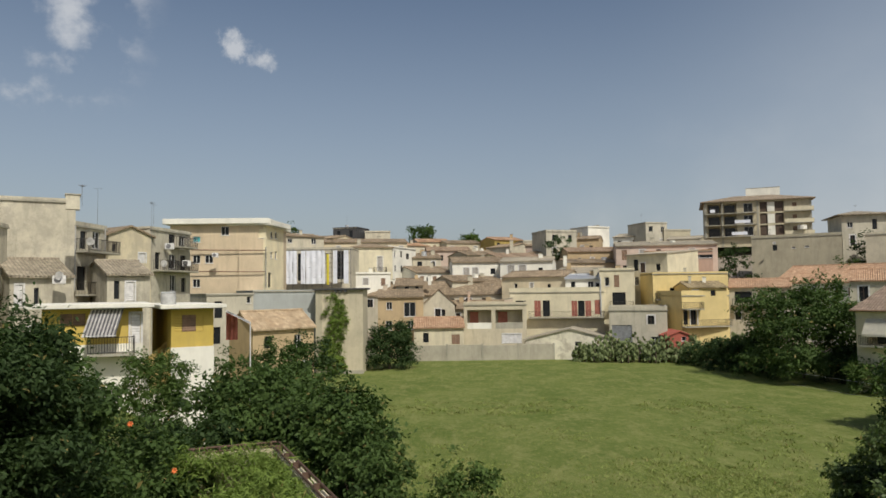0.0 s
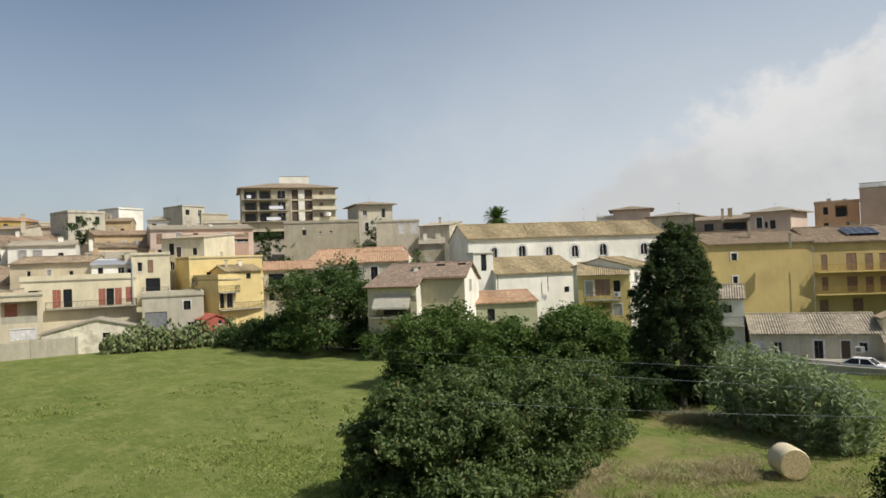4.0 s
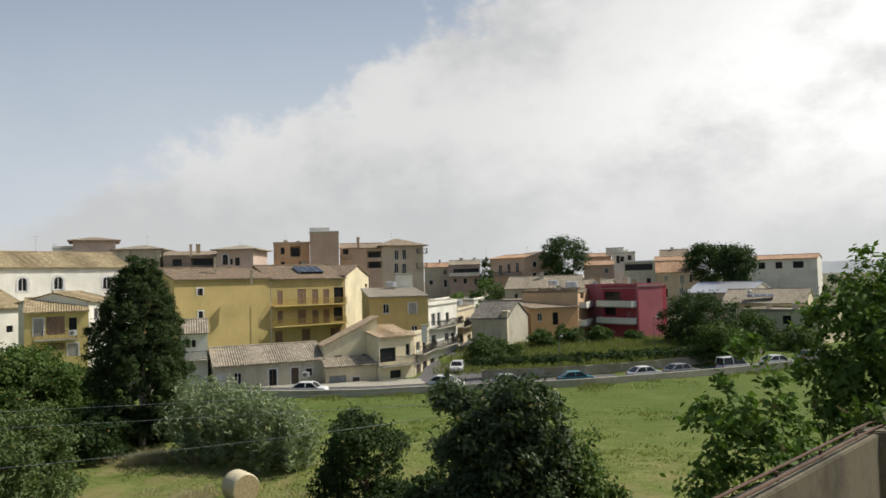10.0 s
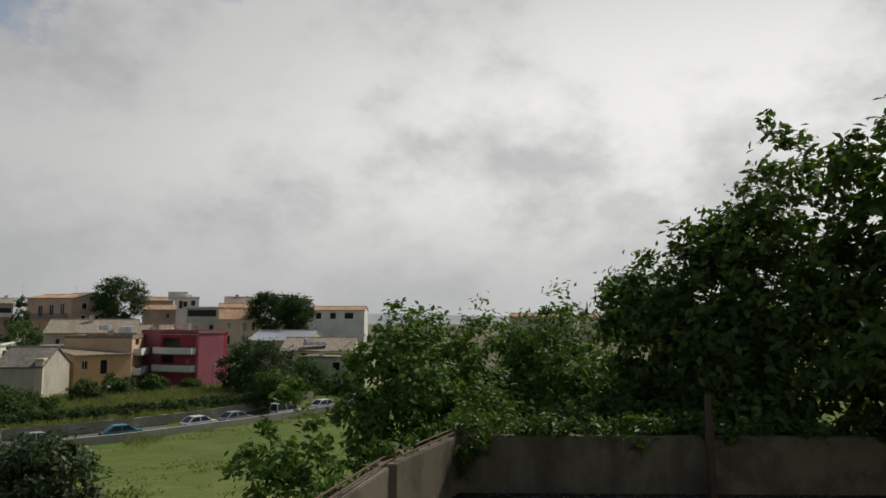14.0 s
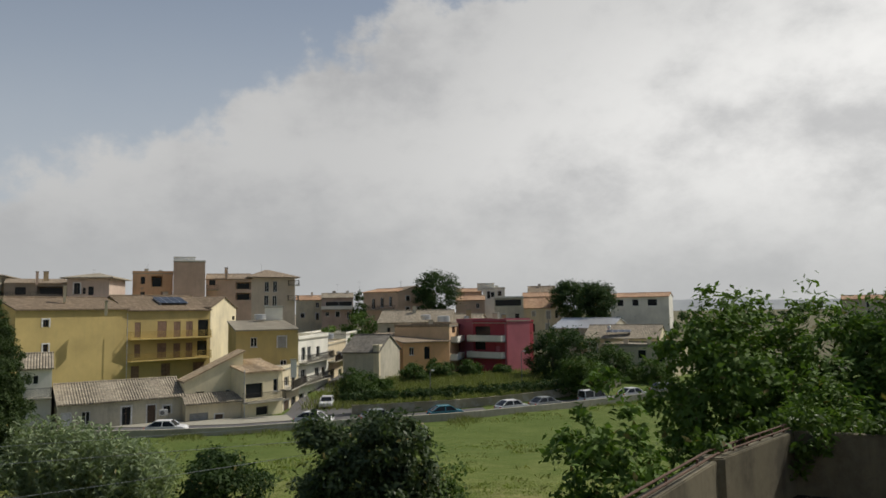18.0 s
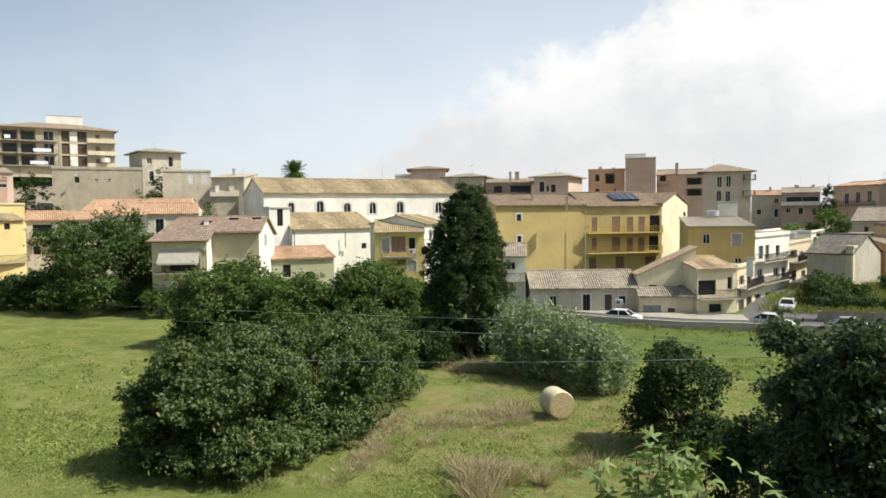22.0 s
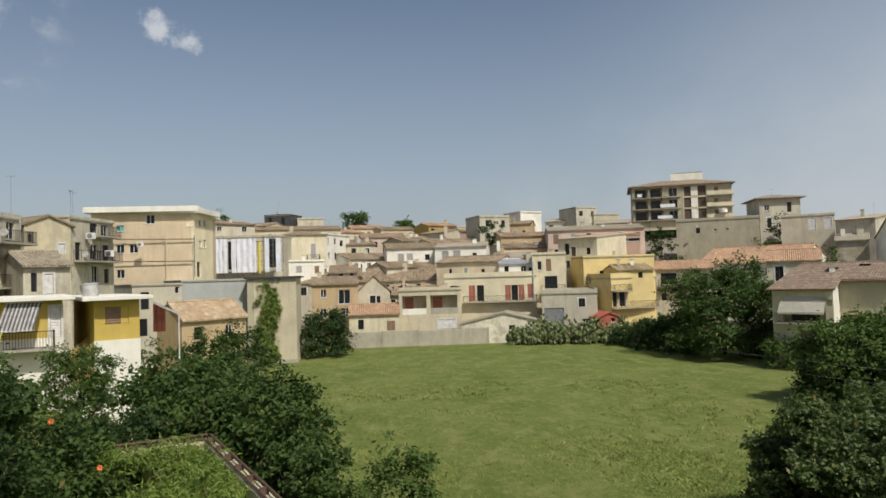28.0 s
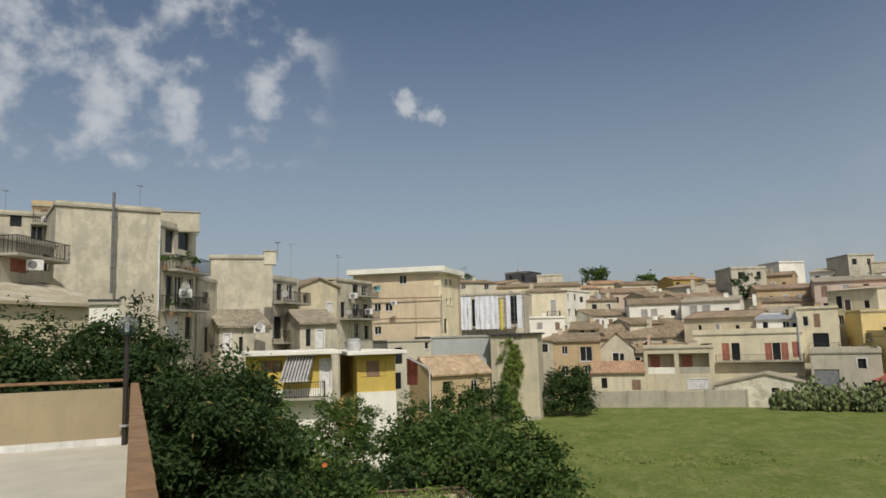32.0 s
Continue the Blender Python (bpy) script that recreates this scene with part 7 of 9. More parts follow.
tree("tree", "walnut sapling at the yard corner with bright leaves", "tree", 16.7, -3.0, 0.0, 1.8, 9.0, 9000, 0.2, "leaf_bright", seed=60, clump=0.34)
tree("tree", "bright leafy tree behind the yard wall", "tree", 22.7, -7.9, 0.0, 2.9, 11.6, 26000, 0.22, "leaf_bright", seed=61, clump=0.42)
tree("tree", "leafy walnut tree behind the yard wall", "tree", 22.6, -10.6, 0.0, 3.0, 11.4, 26000, 0.24, "leaf_bright", narrow=0.4, seed=62, clump=0.42)
tree("tree", "leafy tree with long shoots behind the yard wall", "tree", 20.4, -12.6, 0.0, 3.1, 11.7, 26000, 0.24, "leaf_bright", narrow=0.4, seed=63, clump=0.42)
tree("tree", "leafy branches hanging over the yard corner", "tree", 16.8, -7.7, 0.0, 1.9, 9.3, 22000, 0.18, "leaf_bright", seed=90, clump=0.34, narrow=0.4)
tree("tree", "dense dark growth along the yard wall", "tree", 14.7, -9.9, 0.0, 2.3, 9.5, 24000, 0.22, "leaf_walnut", seed=91, clump=0.34, narrow=0.4)
tree("tree", "dense dark growth above the yard wall", "tree", 13.3, -12.5, 0.0, 2.4, 10.6, 22000, 0.23, "leaf_walnut", seed=92, clump=0.36)
tree("tree", "tall dark tree at the yard wall", "tree", 15.2, -13.2, 0.0, 3.4, 13.4, 38000, 0.23, "leaf_walnut", seed=64, clump=0.42)
tree("tree", "tall dark fig tree beside the yard", "tree", 12.9, -14.2, 0.0, 3.2, 15.6, 42000, 0.23, "leaf_walnut", seed=65, clump=0.4)
# added outside the view to keep the sun off the yard
tree("tree", "unseen dark tree added to shade the yard", "tree", 9.8, -15.3, 0.0, 3.2, 17.4, 16000, 0.29, "leaf_walnut", seed=66, clump=0.45)
tree("tree", "low leafy growth behind the yard wall", "tree", 16.9, -12.4, 0.0, 2.2, 10.4, 12000, 0.22, "leaf_mid", seed=67, clump=0.42)
tree("bush", "green shrub in the middle of the garden", "bush", -10.9, 21.4, 0.0, 2.1, 7.9, 16000, 0.17, "leaf_garden", seed=70, clump=0.38)
tree("bush", "dark shrub in the middle of the garden", "bush", -8.5, 23.5, 0.0, 2.4, 6.9, 14000, 0.17, "leaf_dark", seed=71, clump=0.38)
tree("bush", "dark tree under the stone cabin", "tree", -7.9, 35.1, 0.0, 3.0, 7.4, 14000, 0.2, "leaf_garden", seed=72, clump=0.45)
tree("bush", "green shrub before the garden wall", "bush", -7.4, 14.2, 0.0, 1.7, 7.8, 14000, 0.14, "leaf_garden", seed=73, clump=0.32)
tree("bush", "dark shrub beside the garden wall", "bush", -6.8, 17.7, 0.0, 1.5, 6.7, 11000, 0.14, "leaf_garden", seed=74, clump=0.32)
tree("bush", "wild shrub below the field trees", "bush", -2.8, 23.8, 0.0, 1.7, 6.7, 12000, 0.17, "leaf_garden", seed=75, clump=0.38)
tree("bush", "dark shrubs under the cypress", "bush", 36.4, 29.7, -0.0, 2.4, 3.0, 12000, 0.2, "leaf_dark", seed=76, clump=0.4)
tree("bush", "dark undergrowth behind the cypress trunk", "bush", 43.0, 29.3, -0.2, 2.3, 1.9, 8000, 0.2, "leaf_dark", seed=89, clump=0.4)
tree("bush", "dark undergrowth below the balcony", "bush", 20.4, 4.9, 0.0, 1.7, 5.0, 12000, 0.16, "leaf_dark", seed=80, clump=0.32)
# two dark leaf masses for the hedge and the shadow by the round tree
tree("bush", "dark undergrowth beside the round tree", "bush", 34.1, 85.4, 0.0, 3.3, 4.1, 5000, 0.3, "leaf_dark", seed=81, clump=0.6)
tree("bush", "dark undergrowth beside the villa", "bush", 41.3, 73.1, 0.0, 2.7, 4.3, 4000, 0.3, "leaf_dark", seed=82, clump=0.6)
tree("tree", "dense green tree before the low roofs", "tree", 37.2, 47.1, 0.0, 3.8, 5.0, 10000, 0.26, "leaf_mid", seed=83, clump=0.6)
tree("tree", "dense green tree before the yellow house", "tree", 45.7, 38.8, 0.0, 2.9, 4.8, 9000, 0.26, "leaf_mid", seed=84, clump=0.6)
tree("tree", "dark tree on the near side of the group", "tree", 31.4, 47.6, 0.0, 2.5, 5.4, 8000, 0.26, "leaf_dark", seed=85, clump=0.6)
tree("bush", "dark green tree between the laurels", "bush", -8.4, 14.8, 0.0, 1.8, 10.1, 60000, 0.12, "leaf_dark", seed=86, clump=0.34, narrow=0.42)
# two dark leaf masses added where shadow lies under the tree and behind the shed
tree("bush", "dark leaf mass standing for the shadow below the large round tree", "bush", 36.4, 82.3, 0.0, 3.9, 3.7, 6000, 0.3, "leaf_dark", seed=93, clump=0.6)
tree("bush", "dark leaf mass standing for the shade beside the red shed", "bush", 33.4, 91.1, 0.0, 3.5, 2.7, 5000, 0.3, "leaf_dark", seed=94, clump=0.6)
# another added tree, out of view, that blocks light from the yard
tree("tree", "unseen tall dark tree added to shade the yard", "tree", 9.8, -21.9, 0.0, 5.7, 23.3, 9000, 0.5, "leaf_dark", seed=95, clump=0.6)
tree("bush", "bright green garden shrub below the yellow house", "bush", -10.6, 20.4, 0.0, 1.4, 9.3, 22000, 0.13, "leaf_mid", seed=96, clump=0.34)
tree("bush", "green shrub before the low clay-roofed house", "bush", -11.3, 48.7, 0.0, 3.0, 7.4, 16000, 0.18, "leaf_garden", seed=98, clump=0.4)

# ---- the stone cabin with ivy ----
cabin = thing("tower_cabin", "tall narrow plastered cabin with an overhanging slab and ivy", "tower", pose(-15.5, 86.5, -0.3, 0, 0, -0.5))
bm = bmesh.new()
facade(bm, 5.7, 10.4, [])
for f in (((0, 0, 0), (0, 0, 10.4), (0, 5, 10.4), (0, 5, 0)), ((5.7, 0, 0), (5.7, 5, 0), (5.7, 5, 10.4), (5.7, 0, 10.4)), ((0, 5, 0), (0, 5, 10.4), (5.7, 5, 10.4), (5.7, 5, 0))):
    face(bm, *f)
part("wall", bm, "beige", cabin)
# darker strip paints the cabin's shaded left side onto its front
part("shaded_side_strip", boxes((-0.03, -0.05, 0, 0.75, -0.002, 10.3)), "stonegrey", cabin)
part("plinth", soft_box(0.76, -0.14, 0, 5.75, -0.003, 0.7, 0.03), "concrete", cabin)
part("roof", soft_box(-0.35, -0.4, 10.4, 6.05, 5.3, 10.62, 0.04), "darkgrey", cabin)
for u in (2.3, 2.9, 3.5):
    part("bracket", soft_box(u, -0.32, 10.1, u + 0.3, -0.003, 10.396, 0.02), "darkgrey", cabin)
ivy_l = [(2.3 + 0.35 * math.sin(i * 2.1), -0.2, 0.6 + i * 0.62, 0.95 + 0.3 * math.sin(i * 1.3), 0.3, 0.8) for i in range(15)]
ivy_l += [(3.2 + 0.25 * math.sin(i), -0.2, 5.6 + i * 0.75, 0.5, 0.25, 0.8) for i in range(5)] + [(1.8, -0.5, 1.4, 1.7, 0.6, 1.7), (1.4, -0.5, 3.2, 0.9, 0.4, 1.5)]
part("ivy", crown("ivy", 77, ivy_l, 9500, 0.34, "leaf_vine", 0.22, 0.3, 0.35), "leaf_vine", cabin, "bright green climbing ivy")

# ---- cypress ----
cyp = thing("cypress", "tall broad dark cypress with a pale bare trunk", "tree", pose(40.73, 29.23, 0))
bm = bmesh.new()
tube(bm, (0, 0, -0.3), (0.1, 0, 3.2), 0.24, 0.2, 9)
tube(bm, (0.1, 0, 3.2), (0, 0, 10.5), 0.19, 0.05, 8)
part("trunk", bm, "trunk_pale", cyp)
for i in range(14):
    a, z = i * 2.4, 2.4 + i * 0.55
    part("branch", tube(bmesh.new(), (0, 0, z), (math.cos(a) * 2.0 * (1 - z / 14), math.sin(a) * 2.0 * (1 - z / 14), z + 1.3), 0.07, 0.02, 5), "trunk_pale", cyp)
rng = random.Random(12)
lob = []
for i in range(120):
    z = 0.8 + 11.0 * (i / 120)
    prof = 3.0 * min(1.0, 0.80 + z * 0.05) * (1 - max(0.0, (z - 4.2) / 8.4) ** 2.0)
    a = i * 2.399
    q = prof * rng.uniform(0.62, 1.06)
    k = 0.24 + 0.15 * prof
    lob.append((q * math.cos(a), q * math.sin(a), z + rng.uniform(-0.3, 0.3), k * rng.uniform(0.6, 0.95), k * rng.uniform(0.6, 0.95), k * rng.uniform(0.9, 1.7)))
lob += [(1.7 * math.cos(i * 0.7), 1.7 * math.sin(i * 0.7), 1.25 + 0.12 * (i % 5), 0.85, 0.85, 0.75) for i in range(18)]
lob += [(0, 0, 4.9, 2.1, 2.1, 3.9), (0, 0, 8.4, 1.7, 1.7, 3.0)]
part("crown", crown("crown", 78, lob, 130000, 0.19, "leaf_cypress", 0.34, 0.3, 0.27), "leaf_cypress", cyp)

# ---- cane thicket beside the bale ----
cane = thing("cane_thicket", "dense grey-green cane thicket with long narrow leaves beside the bale", "bush", pose(37.2, 20.2, 0.0, 0, 0, 75))
rr = np.random.default_rng(27)
Q, canes = [], bmesh.new()
for i in range(760):
    u, v = rr.uniform(-1, 1), rr.normal(0, 0.42)
    foot = np.array([u * 4.4, v * 1.5, 0.0])
    top = (4.4 + 0.8 * u - 0.9 * u * u) * (1 - 0.25 * min(1.0, v * v)) * rr.uniform(0.72, 1.06)
    lean = np.array([0.10 * u + rr.normal(0, 0.06), 0.16 * v + rr.normal(0, 0.06), 1.0])
    if i % 9 == 0:
        tube(canes, foot, foot + lean * top * 0.9, 0.014, 0.008, 4)
    for k in range(22):
        p = foot + lean * top * rr.uniform(0.05, 1.0)
        g = rr.uniform(0, math.tau)
        d = np.array([math.cos(g), math.sin(g), rr.uniform(0.35, 1.5)])
        d /= np.linalg.norm(d)
        w = np.cross(d, rr.normal(0, 1, 3))
        w /= np.linalg.norm(w) + 1e-6
        ln = rr.uniform(0.30, 0.62)
        mid, tip = p + d * ln * 0.5, p + d * ln + np.array([0, 0, -0.22 * ln])
        Q.append([p, mid + w * 0.042, tip, mid - w * 0.042])
part("leaves", quads("leaves", np.array(Q), "leaf_cane"), "leaf_cane", cane)
tagged(part("stems", canes, "blade_weed", cane), kind="stuff")

# ---- palm behind the church ----
palm = thing("palm", "feathery palm with a round head behind the church roof", "palm", pose(79.3, 92.7, 0.6))
bm = bmesh.new()
tube(bm, (0, 0, -0.5), (0.2, 0, 16.6), 0.34, 0.26, 9)
part("trunk", bm, "bark", palm)
rr = np.random.default_rng(5)
Q = []
for i in range(110):
    a, lift = rr.uniform(0, math.tau), rr.uniform(-0.9, 1.3)
    p = np.array([0.2, 0, 16.6])
    d = np.array([math.cos(a) * math.cos(lift), math.sin(a) * math.cos(lift), math.sin(lift)])
    for j in range(9):
        nx = p + d * 0.27
        s = np.cross(d, (0, 0, 1.0))
        s /= np.linalg.norm(s) + 1e-6
        for sg in (-1, 1):
            tip = nx + s * sg * 0.7 * (1 - abs(j - 4) / 7) + np.array([0, 0, -0.12])
            Q.append([p, p + d * 0.12, tip + d * 0.1, tip])
        p = nx
        d = d + np.array([0, 0, -0.10])
        d /= np.linalg.norm(d)
part("fronds", quads("fronds", np.array(Q), "leaf_mid"), "leaf_mid", palm)

# ---- hay bale ----
bale = thing("hay_bale", "pale round straw bale lying in the field", "hay bale", pose(30.75, 16.85, 0.0, 0, 0, 54))
bm = bmesh.new()
n, R, Lh = 40, 0.68, 0.62
rings = []
for k, (x, r) in enumerate(((-Lh, R * 0.93), (-Lh + 0.08, R), (-0.3, R * 1.01), (0.0, R * 0.995), (0.3, R * 1.01), (Lh - 0.08, R), (Lh, R * 0.93))):
    rings.append([bm.verts.new((x + 0.012 * math.sin(i * 5.1 + k), r * math.cos(i * math.tau / n) * (1 + 0.008 * math.sin(i * 3.7 + k * 2)), 0.70 + r * math.sin(i * math.tau / n))) for i in range(n)])
for a, b in zip(rings, rings[1:]):
    for i in range(n):
        bm.faces.new((a[i], a[(i + 1) % n], b[(i + 1) % n], b[i])).smooth = True
part("wrap", bm, "bale_net", bale, "pale net-wrapped straw side")
for s in (-1, 1):
    bm = bmesh.new()
    loops = []
    for j in range(7):
        r = R * 0.93 * (1 - j / 6.5)
        loops.append([bm.verts.new((s * (Lh + (0.004 if j % 2 else 0.0)), r * math.cos(i * math.tau / n), 0.70 + r * math.sin(i * math.tau / n))) for i in range(n)])
    for a, b in zip(loops, loops[1:]):
        for i in range(n):
            bm.faces.new((a[i], a[(i + 1) % n], b[(i + 1) % n], b[i]))
    bm.faces.new(loops[-1])
    part("end", bm, "straw", bale, "brown coiled straw end")

# ---- prickly pear hedge ----
pad = bmesh.new()
bmesh.ops.create_icosphere(pad, subdivisions=1, radius=0.24)
PAD = [(v.co.x * 0.8, v.co.y * 0.22, v.co.z) for v in pad.verts], [[v.index for v in f.verts] for f in pad.faces]
pad.free()


def prickly_pear(x, y, r, h, seed, label):
    rng = random.Random(seed)
    ob = thing("prickly_pear", label, "cactus", pose(x, y, -0.05, 0, 0, rng.uniform(0, 360)), "prickly pears along the field edge")
    vs, fs = [], []
    for i in range(190):
        a, q = rng.uniform(0, math.tau), r * math.sqrt(rng.random())
        z = max(0.2, h * (1 - 0.5 * (q / r) ** 2) * rng.uniform(0.15, 1.0))
        m = pose(q * math.cos(a), q * math.sin(a), z, rng.uniform(-35, 35), rng.uniform(-50, 50), rng.uniform(0, 180)) @ Matrix.Scale(rng.uniform(0.8, 1.35), 4)
        k = len(vs)
        vs += [m @ Vector(p) for p in PAD[0]]
        fs += [[k + j for j in f] for f in PAD[1]]
    me = bpy.data.meshes.new("pads")
    me.from_pydata([tuple(v) for v in vs], [], fs)
    me.materials.append(MATS["leaf_cactus"])
    p = part("pads", me, "leaf_cactus", ob)
    tagged(p, kind="stuff")
    for i in range(5):
        a = i * 1.3
        part("stem", tube(bmesh.new(), (math.cos(a) * r * 0.4, math.sin(a) * r * 0.4, -0.1), (math.cos(a) * r * 0.55, math.sin(a) * r * 0.55, h * 0.5), 0.12, 0.08, 6), "bark", ob)


for i in range(12):
    prickly_pear(19.0 + i * 1.75, 97.3 - i * 0.35 - (i % 2) * 0.9, 1.6, 2.7 + (i * 0.77) % 1.7, 30 + i, "grey-green prickly pear cactus clump at the field edge")

# ---- cars along the road ----


def car(x, y, turn, paint, label, van=False):
    ob = thing("car", label, "car", pose(x, y, ground_height(x, y) + 0.045, 0, 0, turn), "cars parked along the road")
    bm = bmesh.new()
    top = 0.95 if not van else 1.1
    prof = [(-2.0, 0.32), (-2.05, 0.62), (-1.9, 0.86), (-0.95, 0.95), (0.95, 0.95), (1.55, 0.93), (1.98, 0.80), (2.03, 0.5), (1.95, 0.3)]
    L = [[bm.verts.new((px, s, pz)) for px, pz in prof] for s in (-0.82, 0.82)]
    for i in range(len(prof)):
        j = (i + 1) % len(prof)
        bm.faces.new((L[0][i], L[0][j], L[1][j], L[1][i]))
    bm.faces.new(L[0][::-1])
    bm.faces.new(L[1])
    bmesh.ops.recalc_face_normals(bm, faces=bm.faces[:])
    bmesh.ops.bevel(bm, geom=bm.edges[:], offset=0.06, segments=2, affect="EDGES")
    body = part("body", bm, paint, ob)
    cab = [(-1.15, 0.94), (-0.55, 1.42), (0.95, 1.46), (1.75, 0.92)] if not van else [(-1.3, 0.94), (-0.8, 1.75), (1.9, 1.78), (1.95, 0.92)]
    bm = bmesh.new()
    L = [[bm.verts.new((px, s * (0.78 if pz < 1 else 0.62), pz)) for px, pz in cab] for s in (-1, 1)]
    for i in range(4):
        bm.faces.new((L[0][i], L[0][(i + 1) % 4], L[1][(i + 1) % 4], L[1][i]))
    bm.faces.new(L[0][::-1])
    bm.faces.new(L[1])
    bmesh.ops.recalc_face_normals(bm, faces=bm.faces[:])
    part("glasshouse", bm, "pane", ob)
    zt = cab[1][1]
    part("roof", soft_box(cab[1][0] + 0.05, -0.64, zt - 0.02, cab[2][0] + 0.05, 0.64, zt + 0.07, 0.03), paint, ob)
    for s in (-1, 1):
        for (xa, za), (xb, zb) in ((cab[0], cab[1]), (((cab[1][0] + cab[2][0]) / 2, 0.94), ((cab[1][0] + cab[2][0]) / 2, zt)), (cab[3], cab[2])):
            part("pillar", tube(bmesh.new(), (xa, s * 0.79, za), (xb, s * 0.64, zb), 0.045, n=6), paint, ob)
    for wx in (-1.3, 1.3):
        for s in (-1, 1):
            bm = bmesh.new()
            tube(bm, (wx, s * 0.66, 0.31), (wx, s * 0.85, 0.31), 0.31, n=16)
            wheel = part("wheel", bm, "tyre", ob)
            bm = bmesh.new()
            tube(bm, (wx, s * 0.84, 0.31), (wx, s * 0.865, 0.31), 0.2, n=12)
            part("rim", bm, "metal", wheel)
    for s in (-1, 1):
        part("headlight", soft_box(-2.06, s * 0.62 - 0.14, 0.64, -1.96, s * 0.62 + 0.14, 0.78, 0.02), "frame_white", ob)
        part("tail_light", soft_box(1.95, s * 0.66 - 0.1, 0.62, 2.05, s * 0.66 + 0.1, 0.8, 0.02), "red_bloom", ob)
    ob.scale = (0.92, 0.92, 0.88)
    return ob


car(66.8, 29.1, 96, "paint_white", "white hatchback parked before the low house")
car(71.6, 16.2, 80, "paint_white", "white car waiting at the street corner")
car(75.2, 3.2, 110, "paint_teal", "teal blue small car parked by the stone wall")
car(79.2, -3.9, 120, "paint_white", "white car parked along the road")
car(81.6, -7.8, 123, "paint_silver", "silver car parked along the road")
car(85.5, -13.9, 119, "paint_white", "white van parked along the road", True)
car(88.3, -19.0, 119, "paint_white", "white car half hidden by the trees")
car(90.8, -23.5, 119, "paint_silver", "silver car half hidden by the trees")
car(72.8, 9.9, 110, "paint_silver", "pale car behind the ivy thicket")
car(84.5, 17.6, 6, "paint_white", "white car parked in the side street")

# ---- stone wall and hedge behind the road ----
HEDGE = [(78.6, 13.6), (80.4, 8), (82.6, 2.4), (86.0, -3.6), (90, -10.0), (96, -19)]
run("stone_wall", "rough stone wall behind the road", HEDGE, 0.5, -0.3, 1.0, "stone", "wall")
hd = thing("hedge", "dark clipped hedge on top of the stone wall", "hedge", pose(0, 0, 0))
hl = []
for (xa, ya), (xb, yb) in zip(HEDGE, HEDGE[1:]):
    for k in range(5):
        t = k / 5
        hl.append((xa + (xb - xa) * t - 0.1, ya + (yb - ya) * t + 0.1, 0.7, 0.95, 1.05, 0.62 + 0.12 * math.sin(k * 2 + xa)))
part("foliage", crown("foliage", 91, hl, 14000, 0.24, "leaf_dark", 0.55, 0.3, 0.4), "leaf_dark", hd)

# rough grass and scrub between the hedge and the houses
rg = np.random.default_rng(77)
n = 26000
t = rg.uniform(0, 1, n)
gx = 81.5 + 11.5 * t + rg.uniform(0, 20, n)
gy = 13.0 - 26.0 * t + rg.uniform(0, 8, n)
base = np.stack([gx, gy, [ground_height(a, b) - 0.05 for a, b in zip(gx, gy)]], 1)
lean = rg.normal(0, 0.4, base.shape)
lean[:, 2] = 1
tip = base + lean * rg.uniform(0.35, 1.15, (n, 1))
side = np.cross(lean, rg.normal(0, 1, base.shape))
side /= np.linalg.norm(side, axis=1, keepdims=True)
g = new("rough_grass", quads("rough_grass", np.stack([base - side * 0.05, base + side * 0.05, tip + side * 0.015, tip - side * 0.015], 1), "blade_weed"))
tagged(g, "tall yellowish rough grass behind the hedge", "grass", kind="stuff")
for k, (bx, by, br, bh) in enumerate(((93.5, 12.2, 1.7, 2.0), (100.5, 8.6, 2.2, 2.8), (104.5, 5.2, 2.4, 3.0), (106.0, 0.6, 2.0, 2.6), (107.5, -4.0, 1.6, 1.9))):
    tree("bush", "dark wild scrub behind the road hedge", "bush", bx, by, ground_height(bx, by), br, bh, 4500, 0.28, "leaf_garden", seed=300 + k, clump=0.5)

# ---- street lamps ----


def street_lamp(x, y, z, h, turn):
    ob = thing("street_lamp", "slim grey street lamp with a short arm", "street lamp", pose(x, y, ground_height(x, y), 0, 0, turn), "street lamps by the road")
    bm = bmesh.new()
    tube(bm, (0, 0, -0.2), (0, 0, h), 0.07, 0.045, 8)
    part("pole", bm, "pole", ob)
    bm = bmesh.new()
    tube(bm, (0, 0, h - 0.05), (0.9, 0, h + 0.15), 0.035, n=6)
    part("arm", bm, "pole", ob)
    part("lamp_head", soft_box(0.7, -0.13, h + 0.06, 1.3, 0.13, h + 0.22, 0.04), "frame_white", ob)


street_lamp(85.8, 5.4, 0, 4.0, 200)
street_lamp(99.5, -6.4, 0, 4.4, 200)

# ---- overhead wires across the field ----


def cable(pts, r, n=5):
    """One unbroken tube through the points."""
    bm = bmesh.new()
    P = [Vector(p) for p in pts]
    rings = []
    for i, p in enumerate(P):
        q = (P[min(i + 1, len(P) - 1)] - P[max(i - 1, 0)]).to_track_quat("Z", "Y").to_matrix()
        rings.append([bm.verts.new(p + q @ Vector((r * math.cos(k * math.tau / n), r * math.sin(k * math.tau / n), 0))) for k in range(n)])
    for a, b in zip(rings, rings[1:]):
        for k in range(n):
            bm.faces.new((a[k], a[(k + 1) % n], b[(k + 1) % n], b[k]))
    bm.faces.new(rings[0][::-1])
    bm.faces.new(rings[-1])
    return bm


